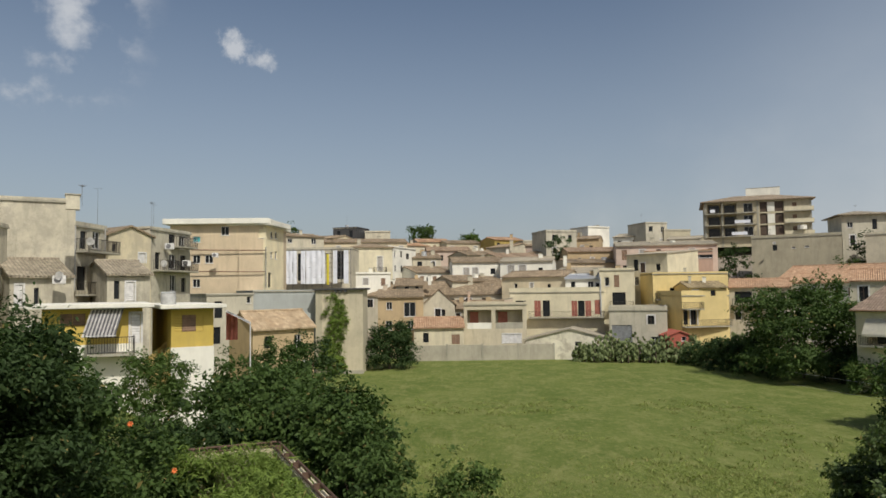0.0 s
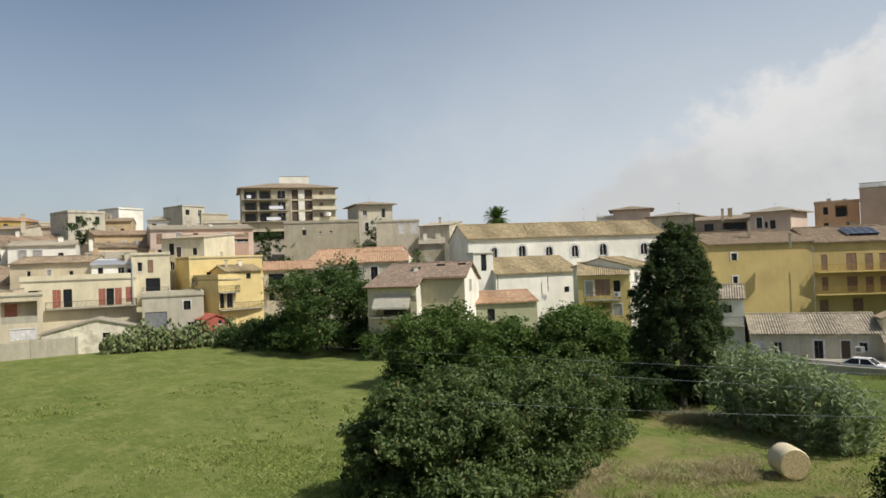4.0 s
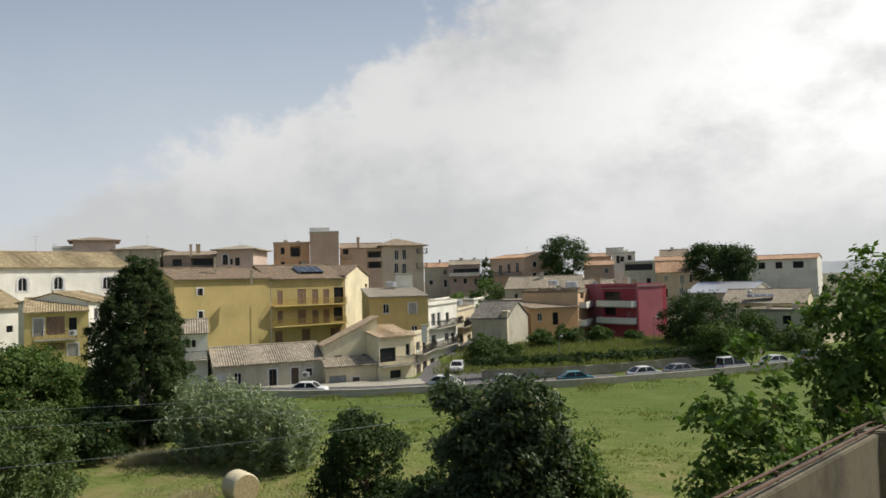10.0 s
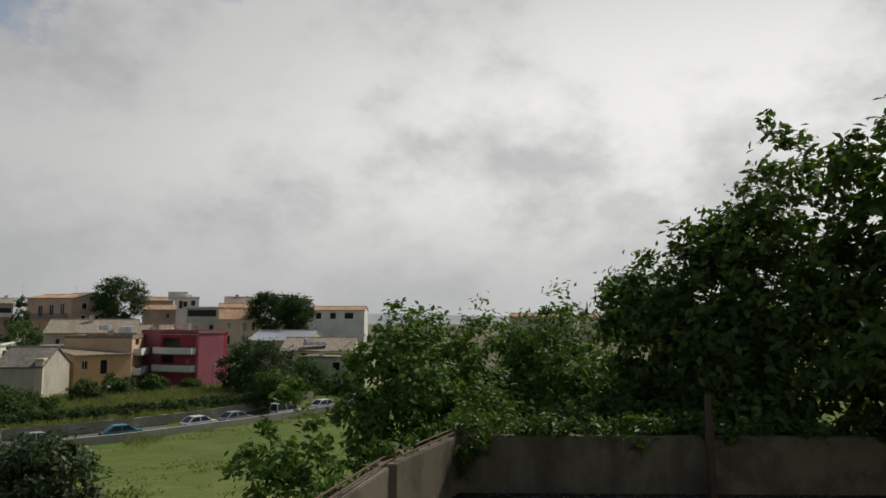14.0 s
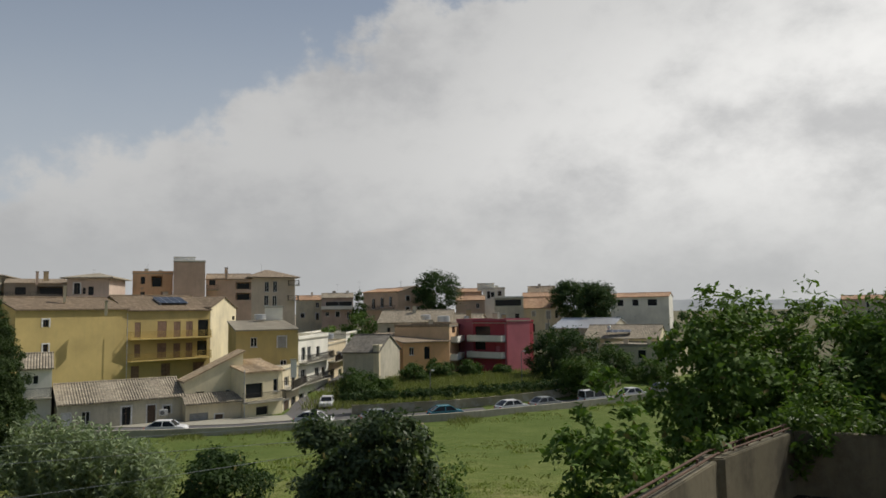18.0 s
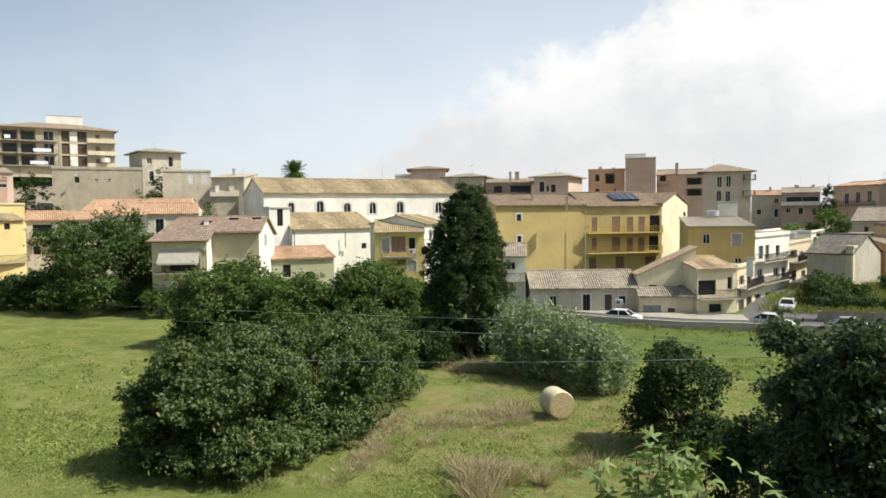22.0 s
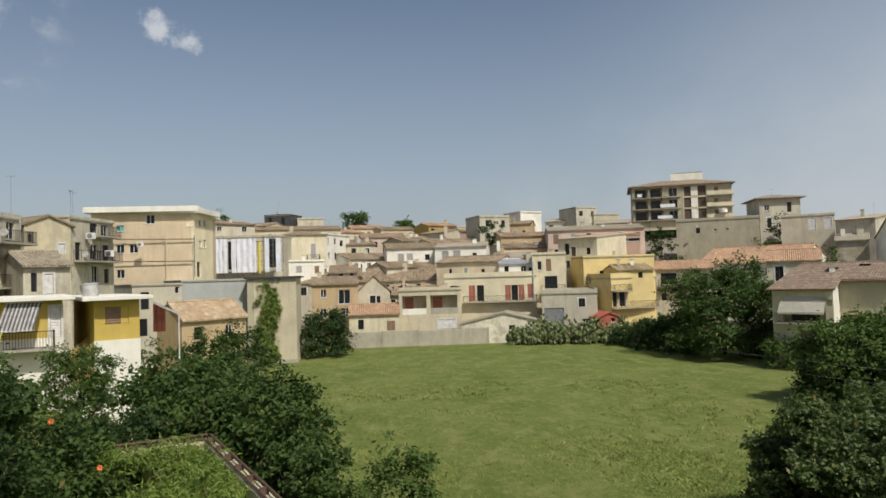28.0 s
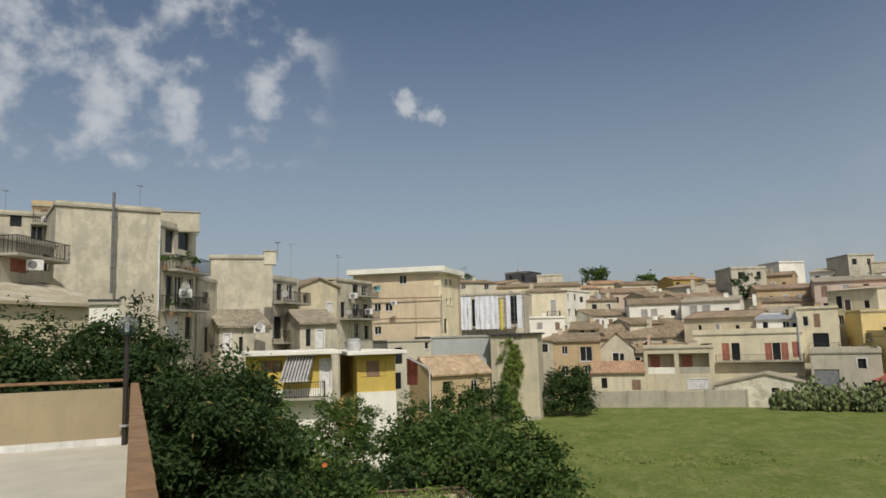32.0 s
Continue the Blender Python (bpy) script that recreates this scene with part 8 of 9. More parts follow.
for a, b in (((36.0, 77.0, 0.87), (19.6, 4.0, 7.04)), ((35.9, 77.0, -0.4), (19.6, 4.0, 6.63)), ((16.7, 21.2, 4.72), (19.6, 4.0, 6.32))):
    a, b = Vector(a), Vector(b)
    pts = [a.lerp(b, i / 20) - Vector((0, 0, 0.5 * (i / 20) * (1 - i / 20))) for i in range(21)]
    alone("overhead_wire", cable(pts, 0.007), "wire", "thin pale overhead wire crossing the field", "cable", group="overhead wires")

# ---- terrace by the camera: floor, parapets, lamp ----
A, B = Vector((-2.04, 3.01)), Vector((-8.28, 11.14))
along = (B - A).normalized()
turn = math.degrees(math.atan2(along.y, along.x))
length = (B - A).length
ter = pose(A.x, A.y, 0, 0, 0, turn)
alone("terrace_floor", boxes((-9.0, 0.08, 7.9, length, 11.0, 8.35)), "floor_pale", "pale painted terrace floor", "floor", ter, kind="structure")
side = thing("terrace_parapet", "beige plastered parapet with terracotta brick coping", "parapet", ter, kind="structure")
part("wall", boxes((-2.6, -0.056, 0.0, length + 0.1, 0.056, 9.32)), "terracewall", side)
n = 46
tile = mesh_of("brick", soft_box(0, -0.063, 9.323, (length + 2.6) / n - 0.004, 0.063, 9.375, 0.008), "brick_coping")
for i in range(n):
    c = part("brick", tile, "", side)
    c.matrix_basis = pose(-2.6 + (length + 2.6) * i / n, 0.0015 * math.sin(i * 2.1), 0.0015 * (i % 3), 0, 0, 0.12 * math.sin(i * 3.3))
end = thing("terrace_end_wall", "beige plastered end wall of the terrace with a white skirting", "wall", ter, kind="structure")
part("wall", boxes((length + 0.02, 0.08, 0.0, length + 0.26, 11.0, 9.29)), "terracewall", end)
part("rail", soft_box(length + 0.05, 0.11, 9.40, length + 0.17, 11.0, 9.45, 0.01), "brick_coping", end, "brown coping rail raised above the wall")
for i in range(7):
    part("rail_post", boxes((length + 0.09, 0.4 + i * 1.6, 9.30, length + 0.13, 0.44 + i * 1.6, 9.40)), "iron", end)
for i in range(22):
    part("skirting_tile", boxes((length - 0.012, 0.09 + i * 0.5, 8.352, length + 0.018, 0.585 + i * 0.5, 8.47)), "frame_white", end)
lamp = thing("garden_lamp", "dark lamp post with a clear round globe at the terrace corner", "lamp", pose(-8.34, 10.99, 8.35))
part("pole", tube(bmesh.new(), (0, 0, -0.4), (0, 0, 1.78), 0.045, 0.04, 12), "iron", lamp)
part("bracket", soft_box(-0.07, -0.07, 0.3, 0.07, 0.07, 0.34, 0.01), "metal", lamp)
part("collar", tube(bmesh.new(), (0, 0, 1.78), (0, 0, 1.85), 0.06, 0.06, 14), "iron", lamp)
bm = bmesh.new()
bmesh.ops.create_uvsphere(bm, u_segments=28, v_segments=16, radius=0.165, matrix=Matrix.Translation((0, 0, 2.0)))
shell = bmesh.ops.create_uvsphere(bm, u_segments=28, v_segments=16, radius=0.160, matrix=Matrix.Translation((0, 0, 2.0)))
bmesh.ops.reverse_faces(bm, faces=list({f for v in shell["verts"] for f in v.link_faces}))
for f in bm.faces:
    f.smooth = True
part("globe", bm, "globe_glass", lamp, "clear round glass globe")
part("bulb", tube(bmesh.new(), (0, 0, 1.90), (0, 0, 2.06), 0.03, 0.045, 12), "opaline", lamp)

# ---- the yard with its retaining walls ----
Y0, Y1, Y2, Y3 = (4.9, 0.85), (11.16, -3.41), (13.5, -5.55), (9.15, -15.75)
bm = bmesh.new()
face(bm, (4.4, -0.55, 6.7), (6.9, -16.55, 6.7), (9.15, -15.75, 6.7), (13.5, -5.55, 6.7), (11.0, -3.45, 6.7))
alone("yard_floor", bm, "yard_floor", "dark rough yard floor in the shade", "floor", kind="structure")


def yard_wall(p, q, z0, z1, label, t=0.24):
    v = Vector(q) - Vector(p)
    ob = thing("yard_wall", label, "wall", pose(*p, 0, 0, 0, math.degrees(math.atan2(v.y, v.x))), kind="structure")
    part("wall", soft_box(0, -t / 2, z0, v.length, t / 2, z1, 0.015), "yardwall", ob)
    return ob, v.length


for p, q, r in ((Y0, Y1, True), (Y1, Y2, True), (Y2, Y3, False)):
    ob, ln = yard_wall(p, q, 0.0, 7.78, "stained concrete yard wall" + (" with rusty rails on top" if r else " in deep shade"))
    if r:
        for k, dz in ((-0.07, 0.07), (0.05, 0.10)):
            bm = bmesh.new()
            tube(bm, (0, k, 7.78 + dz), (ln, k, 7.78 + dz), 0.017, n=6)
            part("rail", bm, "rust", ob)
        for k in range(6):
            bm = bmesh.new()
            tube(bm, (ln * (k + 0.5) / 6, 0, 7.75), (ln * (k + 0.5) / 6, 0, 7.88), 0.02, n=6)
            part("rail_post", bm, "rust", ob)
for (x, y), lab in ((Y1, "square concrete pier of the yard wall"),):
    alone("pier", soft_box(x - 0.16, y - 0.16, 6.0, x + 0.16, y + 0.16, 7.82, 0.02), "yardwall", lab, "pier", kind="structure")
bm = bmesh.new()
tube(bm, (11.23, -9.85, 6.65), (11.26, -9.85, 7.9), 0.09, 0.08, 9)
tube(bm, (11.26, -9.85, 7.9), (11.3, -9.88, 8.6), 0.08, 0.06, 9)
alone("bare_sapling", bm, "door_wood", "dark bare stem standing before the yard wall", "tree")
# leaves that hang over the far yard wall, and the growth in its corner
hang = thing("hanging_growth", "leafy shoots hanging over the shaded yard wall", "creeper", pose(0, 0, 0))
hl = []
for i in range(34):
    t = (i + 0.5) / 34
    hl.append((13.62 - 4.35 * t, -5.55 - 10.2 * t, 7.86 + 0.12 * math.sin(i * 2.7), 0.34, 0.34, 0.16 + 0.10 * math.sin(i * 1.9)))
hl += [(13.15 + 0.12 * math.sin(i), -5.35 - 0.1 * i, 6.95 + 0.14 * i, 0.2, 0.2, 0.22) for i in range(6)]
hl += [(11.6 + 0.5 * i, -3.5 - 0.47 * i, 7.93, 0.22, 0.2, 0.10) for i in range(4)]
part("foliage", crown("foliage", 94, hl, 5200, 0.15, "leaf_walnut", 0.42, 0.5, 0.24), "leaf_walnut", hang)
bm = bmesh.new()
for i in range(9):
    t = (i + 0.5) / 9
    tube(bm, (13.75 - 4.35 * t, -5.6 - 10.2 * t, 7.3), (13.5 - 4.35 * t, -5.6 - 10.2 * t, 7.95), 0.02, 0.01, 5)
part("stems", bm, "bark", hang)
# fallen leaves and rubble on the yard floor
rg = np.random.default_rng(44)
n = 900
u, v = rg.uniform(0, 1, n), rg.uniform(0, 1, n)
px, py = 6.5 + 6.2 * u, -3.2 - 7.5 * v
C = np.stack([px, py, np.full(n, 6.725)], 1)
g = new("leaf_litter", quads("leaf_litter", leaf_quads(rg, C, np.tile((0, 0, 1.0), (n, 1)), 0.05, 0.7, 0.3), "blade_dry"))
tagged(g, "scattered pale leaves and debris on the yard floor", "litter", kind="stuff")

# the unseen house that the balcony belongs to, behind the camera, added to shade the yard
alone("own_house", boxes((-12.0, -15.0, 0.0, 0.7, -1.7, 13.5)), "creamold", "plain plastered unseen house block that shades the yard", "house", kind="structure")

# ---- garden wall with rusty railing and vines (north) ----
G0, G1, G2 = (-6.6, 18.7), (-4.49, 19.53), (-1.6, 13.0)
for p, q in ((G0, G1), (G1, G2)):
    v = Vector(q) - Vector(p)
    gw = thing("garden_wall", "beige garden wall with a rusty iron rail on top", "wall", pose(*p, 0, 0, 0, math.degrees(math.atan2(v.y, v.x))), kind="structure")
    part("wall", soft_box(0, -0.13, 0, v.length, 0.13, 5.85, 0.015), "creamold", gw)
    for k, dz in ((-0.09, 0.06), (0.06, 0.14)):
        bm = bmesh.new()
        tube(bm, (0, k, 5.85 + dz), (v.length, k, 5.85 + dz), 0.03, n=6)
        part("rail", bm, "rust", gw)
    for k in range(7):
        part("rail_post", soft_box(v.length * (k + 0.4) / 7, -0.1, 5.83, v.length * (k + 0.4) / 7 + 0.05, 0.08, 6.0, 0.005), "rust", gw)
vl = [(-4.9 + 0.5 * (i % 3), 17.8 - 0.75 * (i // 3), 5.0 + 0.25 * math.sin(i * 1.7), 0.6, 0.6, 0.55) for i in range(12)]
vl += [(-4.4 + 0.28 * i, 18.6 - 0.78 * i, 5.5, 0.42, 0.42, 0.36) for i in range(6)] + [(-6.3 + 0.5 * i, 17.9 + 0.1 * i, 5.6, 0.5, 0.4, 0.5) for i in range(4)]
vine = thing("vine_shrub", "feathery bright green shrub inside the garden wall", "bush", pose(0, 0.4, 0))
part("foliage", crown("foliage", 93, vl, 17000, 0.2, "leaf_vine", 0.16, 0.4, 0.35), "leaf_vine", vine)
bm = bmesh.new()
for i in range(5):
    tube(bm, (-4.8 + i * 0.2, 17.6 - i * 0.5, 0), (-4.8 + i * 0.25, 17.4 - i * 0.5, 4.8), 0.05, 0.03, 6)
part("stems", bm, "bark", vine)

# blossoms in the garden
rng = random.Random(8)
for x, y, z in ((-6.48, 17.56, 5.75), (-5.53, 16.28, 4.55), (-7.46, 17.37, 6.9), (-9.8, 16.85, 7.2), (-9.2, 16.25, 6.6)):
    fl = bmesh.new()
    for k in range(7):
        a = k * math.tau / 7
        face(fl, (0, 0, 0), (0.05 * math.cos(a - 0.4), 0.05 * math.sin(a - 0.4), 0.05), (0.08 * math.cos(a), 0.08 * math.sin(a), 0.03), (0.05 * math.cos(a + 0.4), 0.05 * math.sin(a + 0.4), 0.05))
    alone("blossom", fl, "orange_bloom", "orange trumpet blossom among the garden leaves", "flower", pose(x, y, z, 60, 0, rng.uniform(0, 90)), "blossoms")

# ---- dry scrub in the field ----


def tuft(name, x, y, r, h, blades, mat, seed, label):
    rg = np.random.default_rng(seed)
    a, q = rg.uniform(0, math.tau, blades), r * np.sqrt(rg.uniform(0, 1, blades))
    base = np.stack([q * np.cos(a), q * np.sin(a), np.zeros(blades)], 1)
    lean = np.stack([np.cos(a), np.sin(a), np.zeros(blades)], 1) * (0.25 + 0.5 * (q / r))[:, None] + rg.normal(0, 0.55, (blades, 3))
    lean[:, 2] = 1
    hh = h * rg.uniform(0.5, 1.0, (blades, 1)) * (1 - 0.4 * (q / r))[:, None]
    tip = base + lean * hh
    side = np.cross(lean, rg.normal(0, 1, (blades, 3)))
    side /= np.linalg.norm(side, axis=1, keepdims=True)
    P = np.stack([base - side * 0.011, base + side * 0.011, tip + side * 0.004, tip - side * 0.004], 1)
    me = quads(name, P, mat)
    ob = new(name, me)
    ob.matrix_world = pose(*out(x, y), 0)
    return tagged(ob, label, "grass", kind="stuff")


rgt = random.Random(31)
for k in range(16):
    dx, dy = rgt.gauss(0, 0.9), rgt.gauss(0, 0.7)
    tuft("dry_bush", 21.1 + dx, 14.7 + dy, rgt.uniform(0.3, 0.6), rgt.uniform(0.5, 1.1), 230, "blade_dry", 10 + k, "brown dry weeds in a bristly clump")
for k in range(18):
    tuft("dry_bush", 25.6 + 0.36 * k + rgt.gauss(0, 0.5), 20.6 - 0.25 * k + rgt.gauss(0, 0.9), rgt.uniform(0.3, 0.9), rgt.uniform(0.2, 0.6), 110, "blade_dry", 40 + k, "straw-coloured dry weeds near the bale")
for k in range(16):
    tuft("dry_bush", 36.0 + 0.25 * k + rgt.gauss(0, 1.0), 27.4 - 0.3 * k + rgt.gauss(0, 0.8), rgt.uniform(0.5, 1.2), rgt.uniform(0.3, 0.9), 160, "blade_dry", 60 + k, "dry weeds below the cypress")
for k in range(10):
    tuft("dry_bush", 25.6 + rgt.gauss(0, 1.1), 12.6 + rgt.gauss(0, 0.7), rgt.uniform(0.3, 0.8), rgt.uniform(0.2, 0.7), 120, "blade_weed" if k % 2 else "blade_dry", 80 + k, "mixed weeds before the dark shrub")
for k in range(22):
    a = rgt.uniform(0, math.tau)
    tuft("weeds", 19.6 + 4.4 * math.cos(a) + rgt.gauss(0, 0.4), 23.0 + 3.6 * math.sin(a) + rgt.gauss(0, 0.4), rgt.uniform(0.2, 0.5), rgt.uniform(0.3, 0.7), 70, "blade_weed" if k % 3 else "blade_dry", 100 + k, "tall weeds round the foot of the large shrub")

for k in range(46):
    t = rgt.uniform(0, 1)
    tuft("straw", 19.5 + 7.5 * t + rgt.gauss(0, 0.5), 19.4 + 4.6 * t + rgt.gauss(0, 0.5), rgt.uniform(0.3, 0.8), rgt.uniform(0.08, 0.35), 130, "blade_dry", 140 + k, "flattened pale straw beside the large shrub")
for k in range(40):
    tuft("straw", 28.5 + rgt.gauss(0, 1.5), 19.0 + rgt.gauss(0, 1.2), rgt.uniform(0.3, 0.8), rgt.uniform(0.1, 0.5), 120, "blade_dry", 190 + k, "pale flattened straw round the bale")

# fig shoots with large lobed leaves below the balcony
fig = thing("fig_bush", "fig bush with large pale lobed leaves below the balcony", "bush", pose(9.18, 3.23, 0))
rgf = random.Random(9)
lobed = []
for i in range(5):
    a = radians(-110 + 55 * i)
    r = (0.62, 0.9, 1.0, 0.9, 0.62)[i]
    lobed += [(0.30 * math.sin(a - 0.42), 0.30 * math.cos(a - 0.42)), (r * 0.72 * math.sin(a - 0.17), r * 0.72 * math.cos(a - 0.17)), (r * math.sin(a), r * math.cos(a)), (r * 0.72 * math.sin(a + 0.17), r * 0.72 * math.cos(a + 0.17))]
vs, fs = [], []
stems = bmesh.new()
for k in range(26):
    a, q = rgf.uniform(0, math.tau), rgf.uniform(0.1, 1.0)
    foot = Vector((0.3 * math.cos(a), 0.3 * math.sin(a), 0.0))
    head = Vector((1.5 * q * math.cos(a), 1.5 * q * math.sin(a), 6.95 - 0.9 * q * q + rgf.uniform(-0.35, 0.25)))
    tube(stems, foot, head, 0.03, 0.008, 5)
    for m in range(13):
        c = head + Vector((rgf.gauss(0, 0.17), rgf.gauss(0, 0.17), 0.05 - 0.09 * m + rgf.gauss(0, 0.04)))
        turn_ = pose(*c, rgf.gauss(0, 28), rgf.gauss(0, 28), rgf.uniform(0, 360)) @ Matrix.Scale(rgf.uniform(0.15, 0.25), 4)
        n0 = len(vs)
        vs.append(tuple(turn_ @ Vector((0, 0, 0.06))))
        vs += [tuple(turn_ @ Vector((x, y, -0.22 * (x * x + y * y)))) for x, y in lobed]
        fs += [(n0, n0 + 1 + i, n0 + 2 + i) for i in range(len(lobed) - 1)]
me = bpy.data.meshes.new("leaves")
me.from_pydata(vs, [], fs)
me.materials.append(MATS["leaf_fig"])
part("leaves", me, "leaf_fig", fig)
part("stems", stems, "bark", fig)

# weeds along the foot of the road wall
rg = np.random.default_rng(21)
pts = []
for (xa, ya), (xb, yb) in zip(ROAD[1:-2], ROAD[2:-1]):
    k = int(math.hypot(xb - xa, yb - ya) * 90)
    t = rg.uniform(0, 1, k)
    pts.append(np.stack([xa + (xb - xa) * t, ya + (yb - ya) * t], 1) - rg.exponential(1.3, (k, 1)) * np.array([[0.97, 0.2]]) - 0.25)
pts = np.concatenate(pts)
lump = np.array([noise.noise(Vector((a * 0.35, b * 0.35, 1.0))) for a, b in pts])
pts, lump = pts[lump > -0.1], lump[lump > -0.1]
base = np.stack([pts[:, 0], pts[:, 1], [ground_height(a, b) - 0.05 for a, b in pts]], 1)
lean = rg.normal(0, 0.45, base.shape)
lean[:, 2] = 1
tip = base + lean * (0.22 + 0.5 * np.clip(lump, 0, 1))[:, None] * rg.uniform(0.5, 1.4, (len(base), 1))
side = np.cross(lean, rg.normal(0, 1, base.shape))
side /= np.linalg.norm(side, axis=1, keepdims=True)
g = new("roadside_weeds", quads("roadside_weeds", np.stack([base - side * 0.04, base + side * 0.04, tip + side * 0.015, tip - side * 0.015], 1), "blade_weed"))
tagged(g, "rough yellowish weeds along the foot of the road wall", "weeds", kind="stuff")

# short grass over the near part of the field
rg = np.random.default_rng(3)
N = 70000
d = 17 + 26 * rg.uniform(0, 1, N) ** 1.1
az = np.radians(rg.uniform(-104, 4, N))
x, y = -np.sin(az) * d, np.cos(az) * d
pat = np.array([noise.noise(Vector((a * 0.22, b * 0.22, 3.0))) + 0.5 * noise.noise(Vector((a * 0.9, b * 0.9, 7.0))) for a, b in zip(x, y)])
ok = pat > -0.6
x, y, pat = x[ok], y[ok], pat[ok]
k = 3
x, y, pat = np.repeat(x, k), np.repeat(y, k), np.repeat(pat, k)
base = np.stack([x + rg.normal(0, 0.12, len(x)), y + rg.normal(0, 0.12, len(x)), np.full(len(x), -0.08)], 1)
lean = rg.normal(0, 0.9, (len(x), 3))
lean[:, 2] = 1
hh = (0.09 + 0.05 * np.clip(pat, 0, 1.0))[:, None] * rg.uniform(0.6, 1.4, (len(x), 1))
tip = base + lean * hh
side = np.cross(lean, rg.normal(0, 1, (len(x), 3)))
side /= np.linalg.norm(side, axis=1, keepdims=True)
g = new("grass", quads("grass", np.stack([base - side * 0.03, base + side * 0.03, tip + side * 0.008, tip - side * 0.008], 1), "blade"))
tagged(g, "short green grass tufts over the field", "grass", kind="stuff")

# scattered dark and yellowish weeds that stand in the mown grass
rg = np.random.default_rng(61)
n = 2200
d = 20 + 46 * np.sqrt(rg.uniform(0, 1, n))
az = np.radians(rg.uniform(-104, 8, n))
cx, cy = -np.sin(az) * d, np.cos(az) * d
keep = np.array([noise.noise(Vector((a * 0.12, b * 0.12, 9.0))) > -0.12 for a, b in zip(cx, cy)]) & (cx < 62)
cx, cy = cx[keep], cy[keep]
for mat, pick, lab in (("blade_weed", slice(0, None, 2), "yellowish weeds scattered over the field"), ("blade", slice(1, None, 2), "taller grass tufts scattered over the field")):
    px, py = np.repeat(cx[pick], 14), np.repeat(cy[pick], 14)
    base = np.stack([px + rg.normal(0, 0.3, len(px)), py + rg.normal(0, 0.3, len(px)), [ground_height(a, b) - 0.06 for a, b in zip(px, py)]], 1)
    lean = rg.normal(0, 0.6, base.shape)
    lean[:, 2] = 1
    tip = base + lean * rg.uniform(0.10, 0.20, (len(base), 1))
    side = np.cross(lean, rg.normal(0, 1, base.shape))
    side /= np.linalg.norm(side, axis=1, keepdims=True)
    g = new("field_weeds", quads("field_weeds", np.stack([base - side * 0.05, base + side * 0.05, tip + side * 0.02, tip - side * 0.02], 1), mat))
    tagged(g, lab, "weeds", kind="stuff")

# ---- small things on the houses ----


def rod(name, label, a, b, r, mat):
    a, b = Vector(a), Vector(b)
    ob = thing(name, label, name.replace("_", " "), Matrix.Translation(b))
    part("pipe", tube(bmesh.new(), (0, 0, 0), a - b, r, n=8), mat, ob)
    n = max(2, int((a - b).length / 2.2))
    for k in range(n):
        p = (a - b) * ((k + 0.5) / n)
        part("clamp", soft_box(p.x - r * 1.25, p.y - r * 1.25, p.z - 0.03, p.x + r * 1.25, p.y + r * 2.2, p.z + 0.03, 0.006), mat, ob)


def antenna(x, y, z, h):
    ob = thing("antenna", "thin roof antenna with short cross bars", "antenna", pose(x, y, z, 0, 0, (x * 37) % 180), "roof antennas")
    part("mast", tube(bmesh.new(), (0, 0, 0), (0, 0, h), 0.014, 0.011, 6), "pole", ob)
    part("boom", tube(bmesh.new(), (-0.3, 0, h - 0.1), (0.35, 0, h - 0.1), 0.009, n=5), "pole", ob)
    for k in range(6):
        u = -0.28 + 0.12 * k
        part("rod", tube(bmesh.new(), (u, -0.22 + 0.015 * k, h - 0.09), (u, 0.22 - 0.015 * k, h - 0.09), 0.006, n=4), "pole", ob)


def chimney(x, y, z, h, w, mat):
    ob = thing("chimney", "small plastered roof stack with a flat cap", "chimney", pose(x, y, z, 0, 0, math.degrees(math.atan2(-x, y))))
    part("shaft", soft_box(-w / 2, -0.3, 0, w / 2, 0.3, h - 0.1, 0.015), mat, ob)
    part("cap", soft_box(-w / 2 - 0.06, -0.36, h - 0.1, w / 2 + 0.06, 0.36, h, 0.015), "concrete", ob)


def tank(x, y, z, h, r, mat):
    ob = thing("water_tank", "round roof water tank with a lid", "water tank", pose(x, y, z - 0.15), "water tanks on the roofs")
    part("body", tube(bmesh.new(), (0, 0, 0), (0, 0, h), r, r * 0.97, 20), mat, ob)
    part("lid", tube(bmesh.new(), (0, 0, h), (0, 0, h + 0.08), r * 1.04, r * 0.7, 20), mat, ob)
    part("band", tube(bmesh.new(), (0, 0, h * 0.5), (0, 0, h * 0.5 + 0.06), r * 1.02, n=20), mat, ob)


def air_unit(x, y, z, turn):
    ob = thing("air_conditioner", "white wall-mounted air conditioner with a round fan grille", "air conditioner", pose(x, y, z, 0, 0, turn), "air conditioners")
    part("case", soft_box(-0.42, -0.2, -0.3, 0.42, 0.12, 0.3, 0.03), "frame_white", ob)
    part("fan_grille", tube(bmesh.new(), (-0.1, -0.2, 0), (-0.1, -0.215, 0), 0.22, n=18), "pole", ob)
    for s in (-0.3, 0.3):
        part("bracket", boxes((s - 0.02, -0.15, -0.36, s + 0.02, 0.3, -0.3)), "iron", ob)


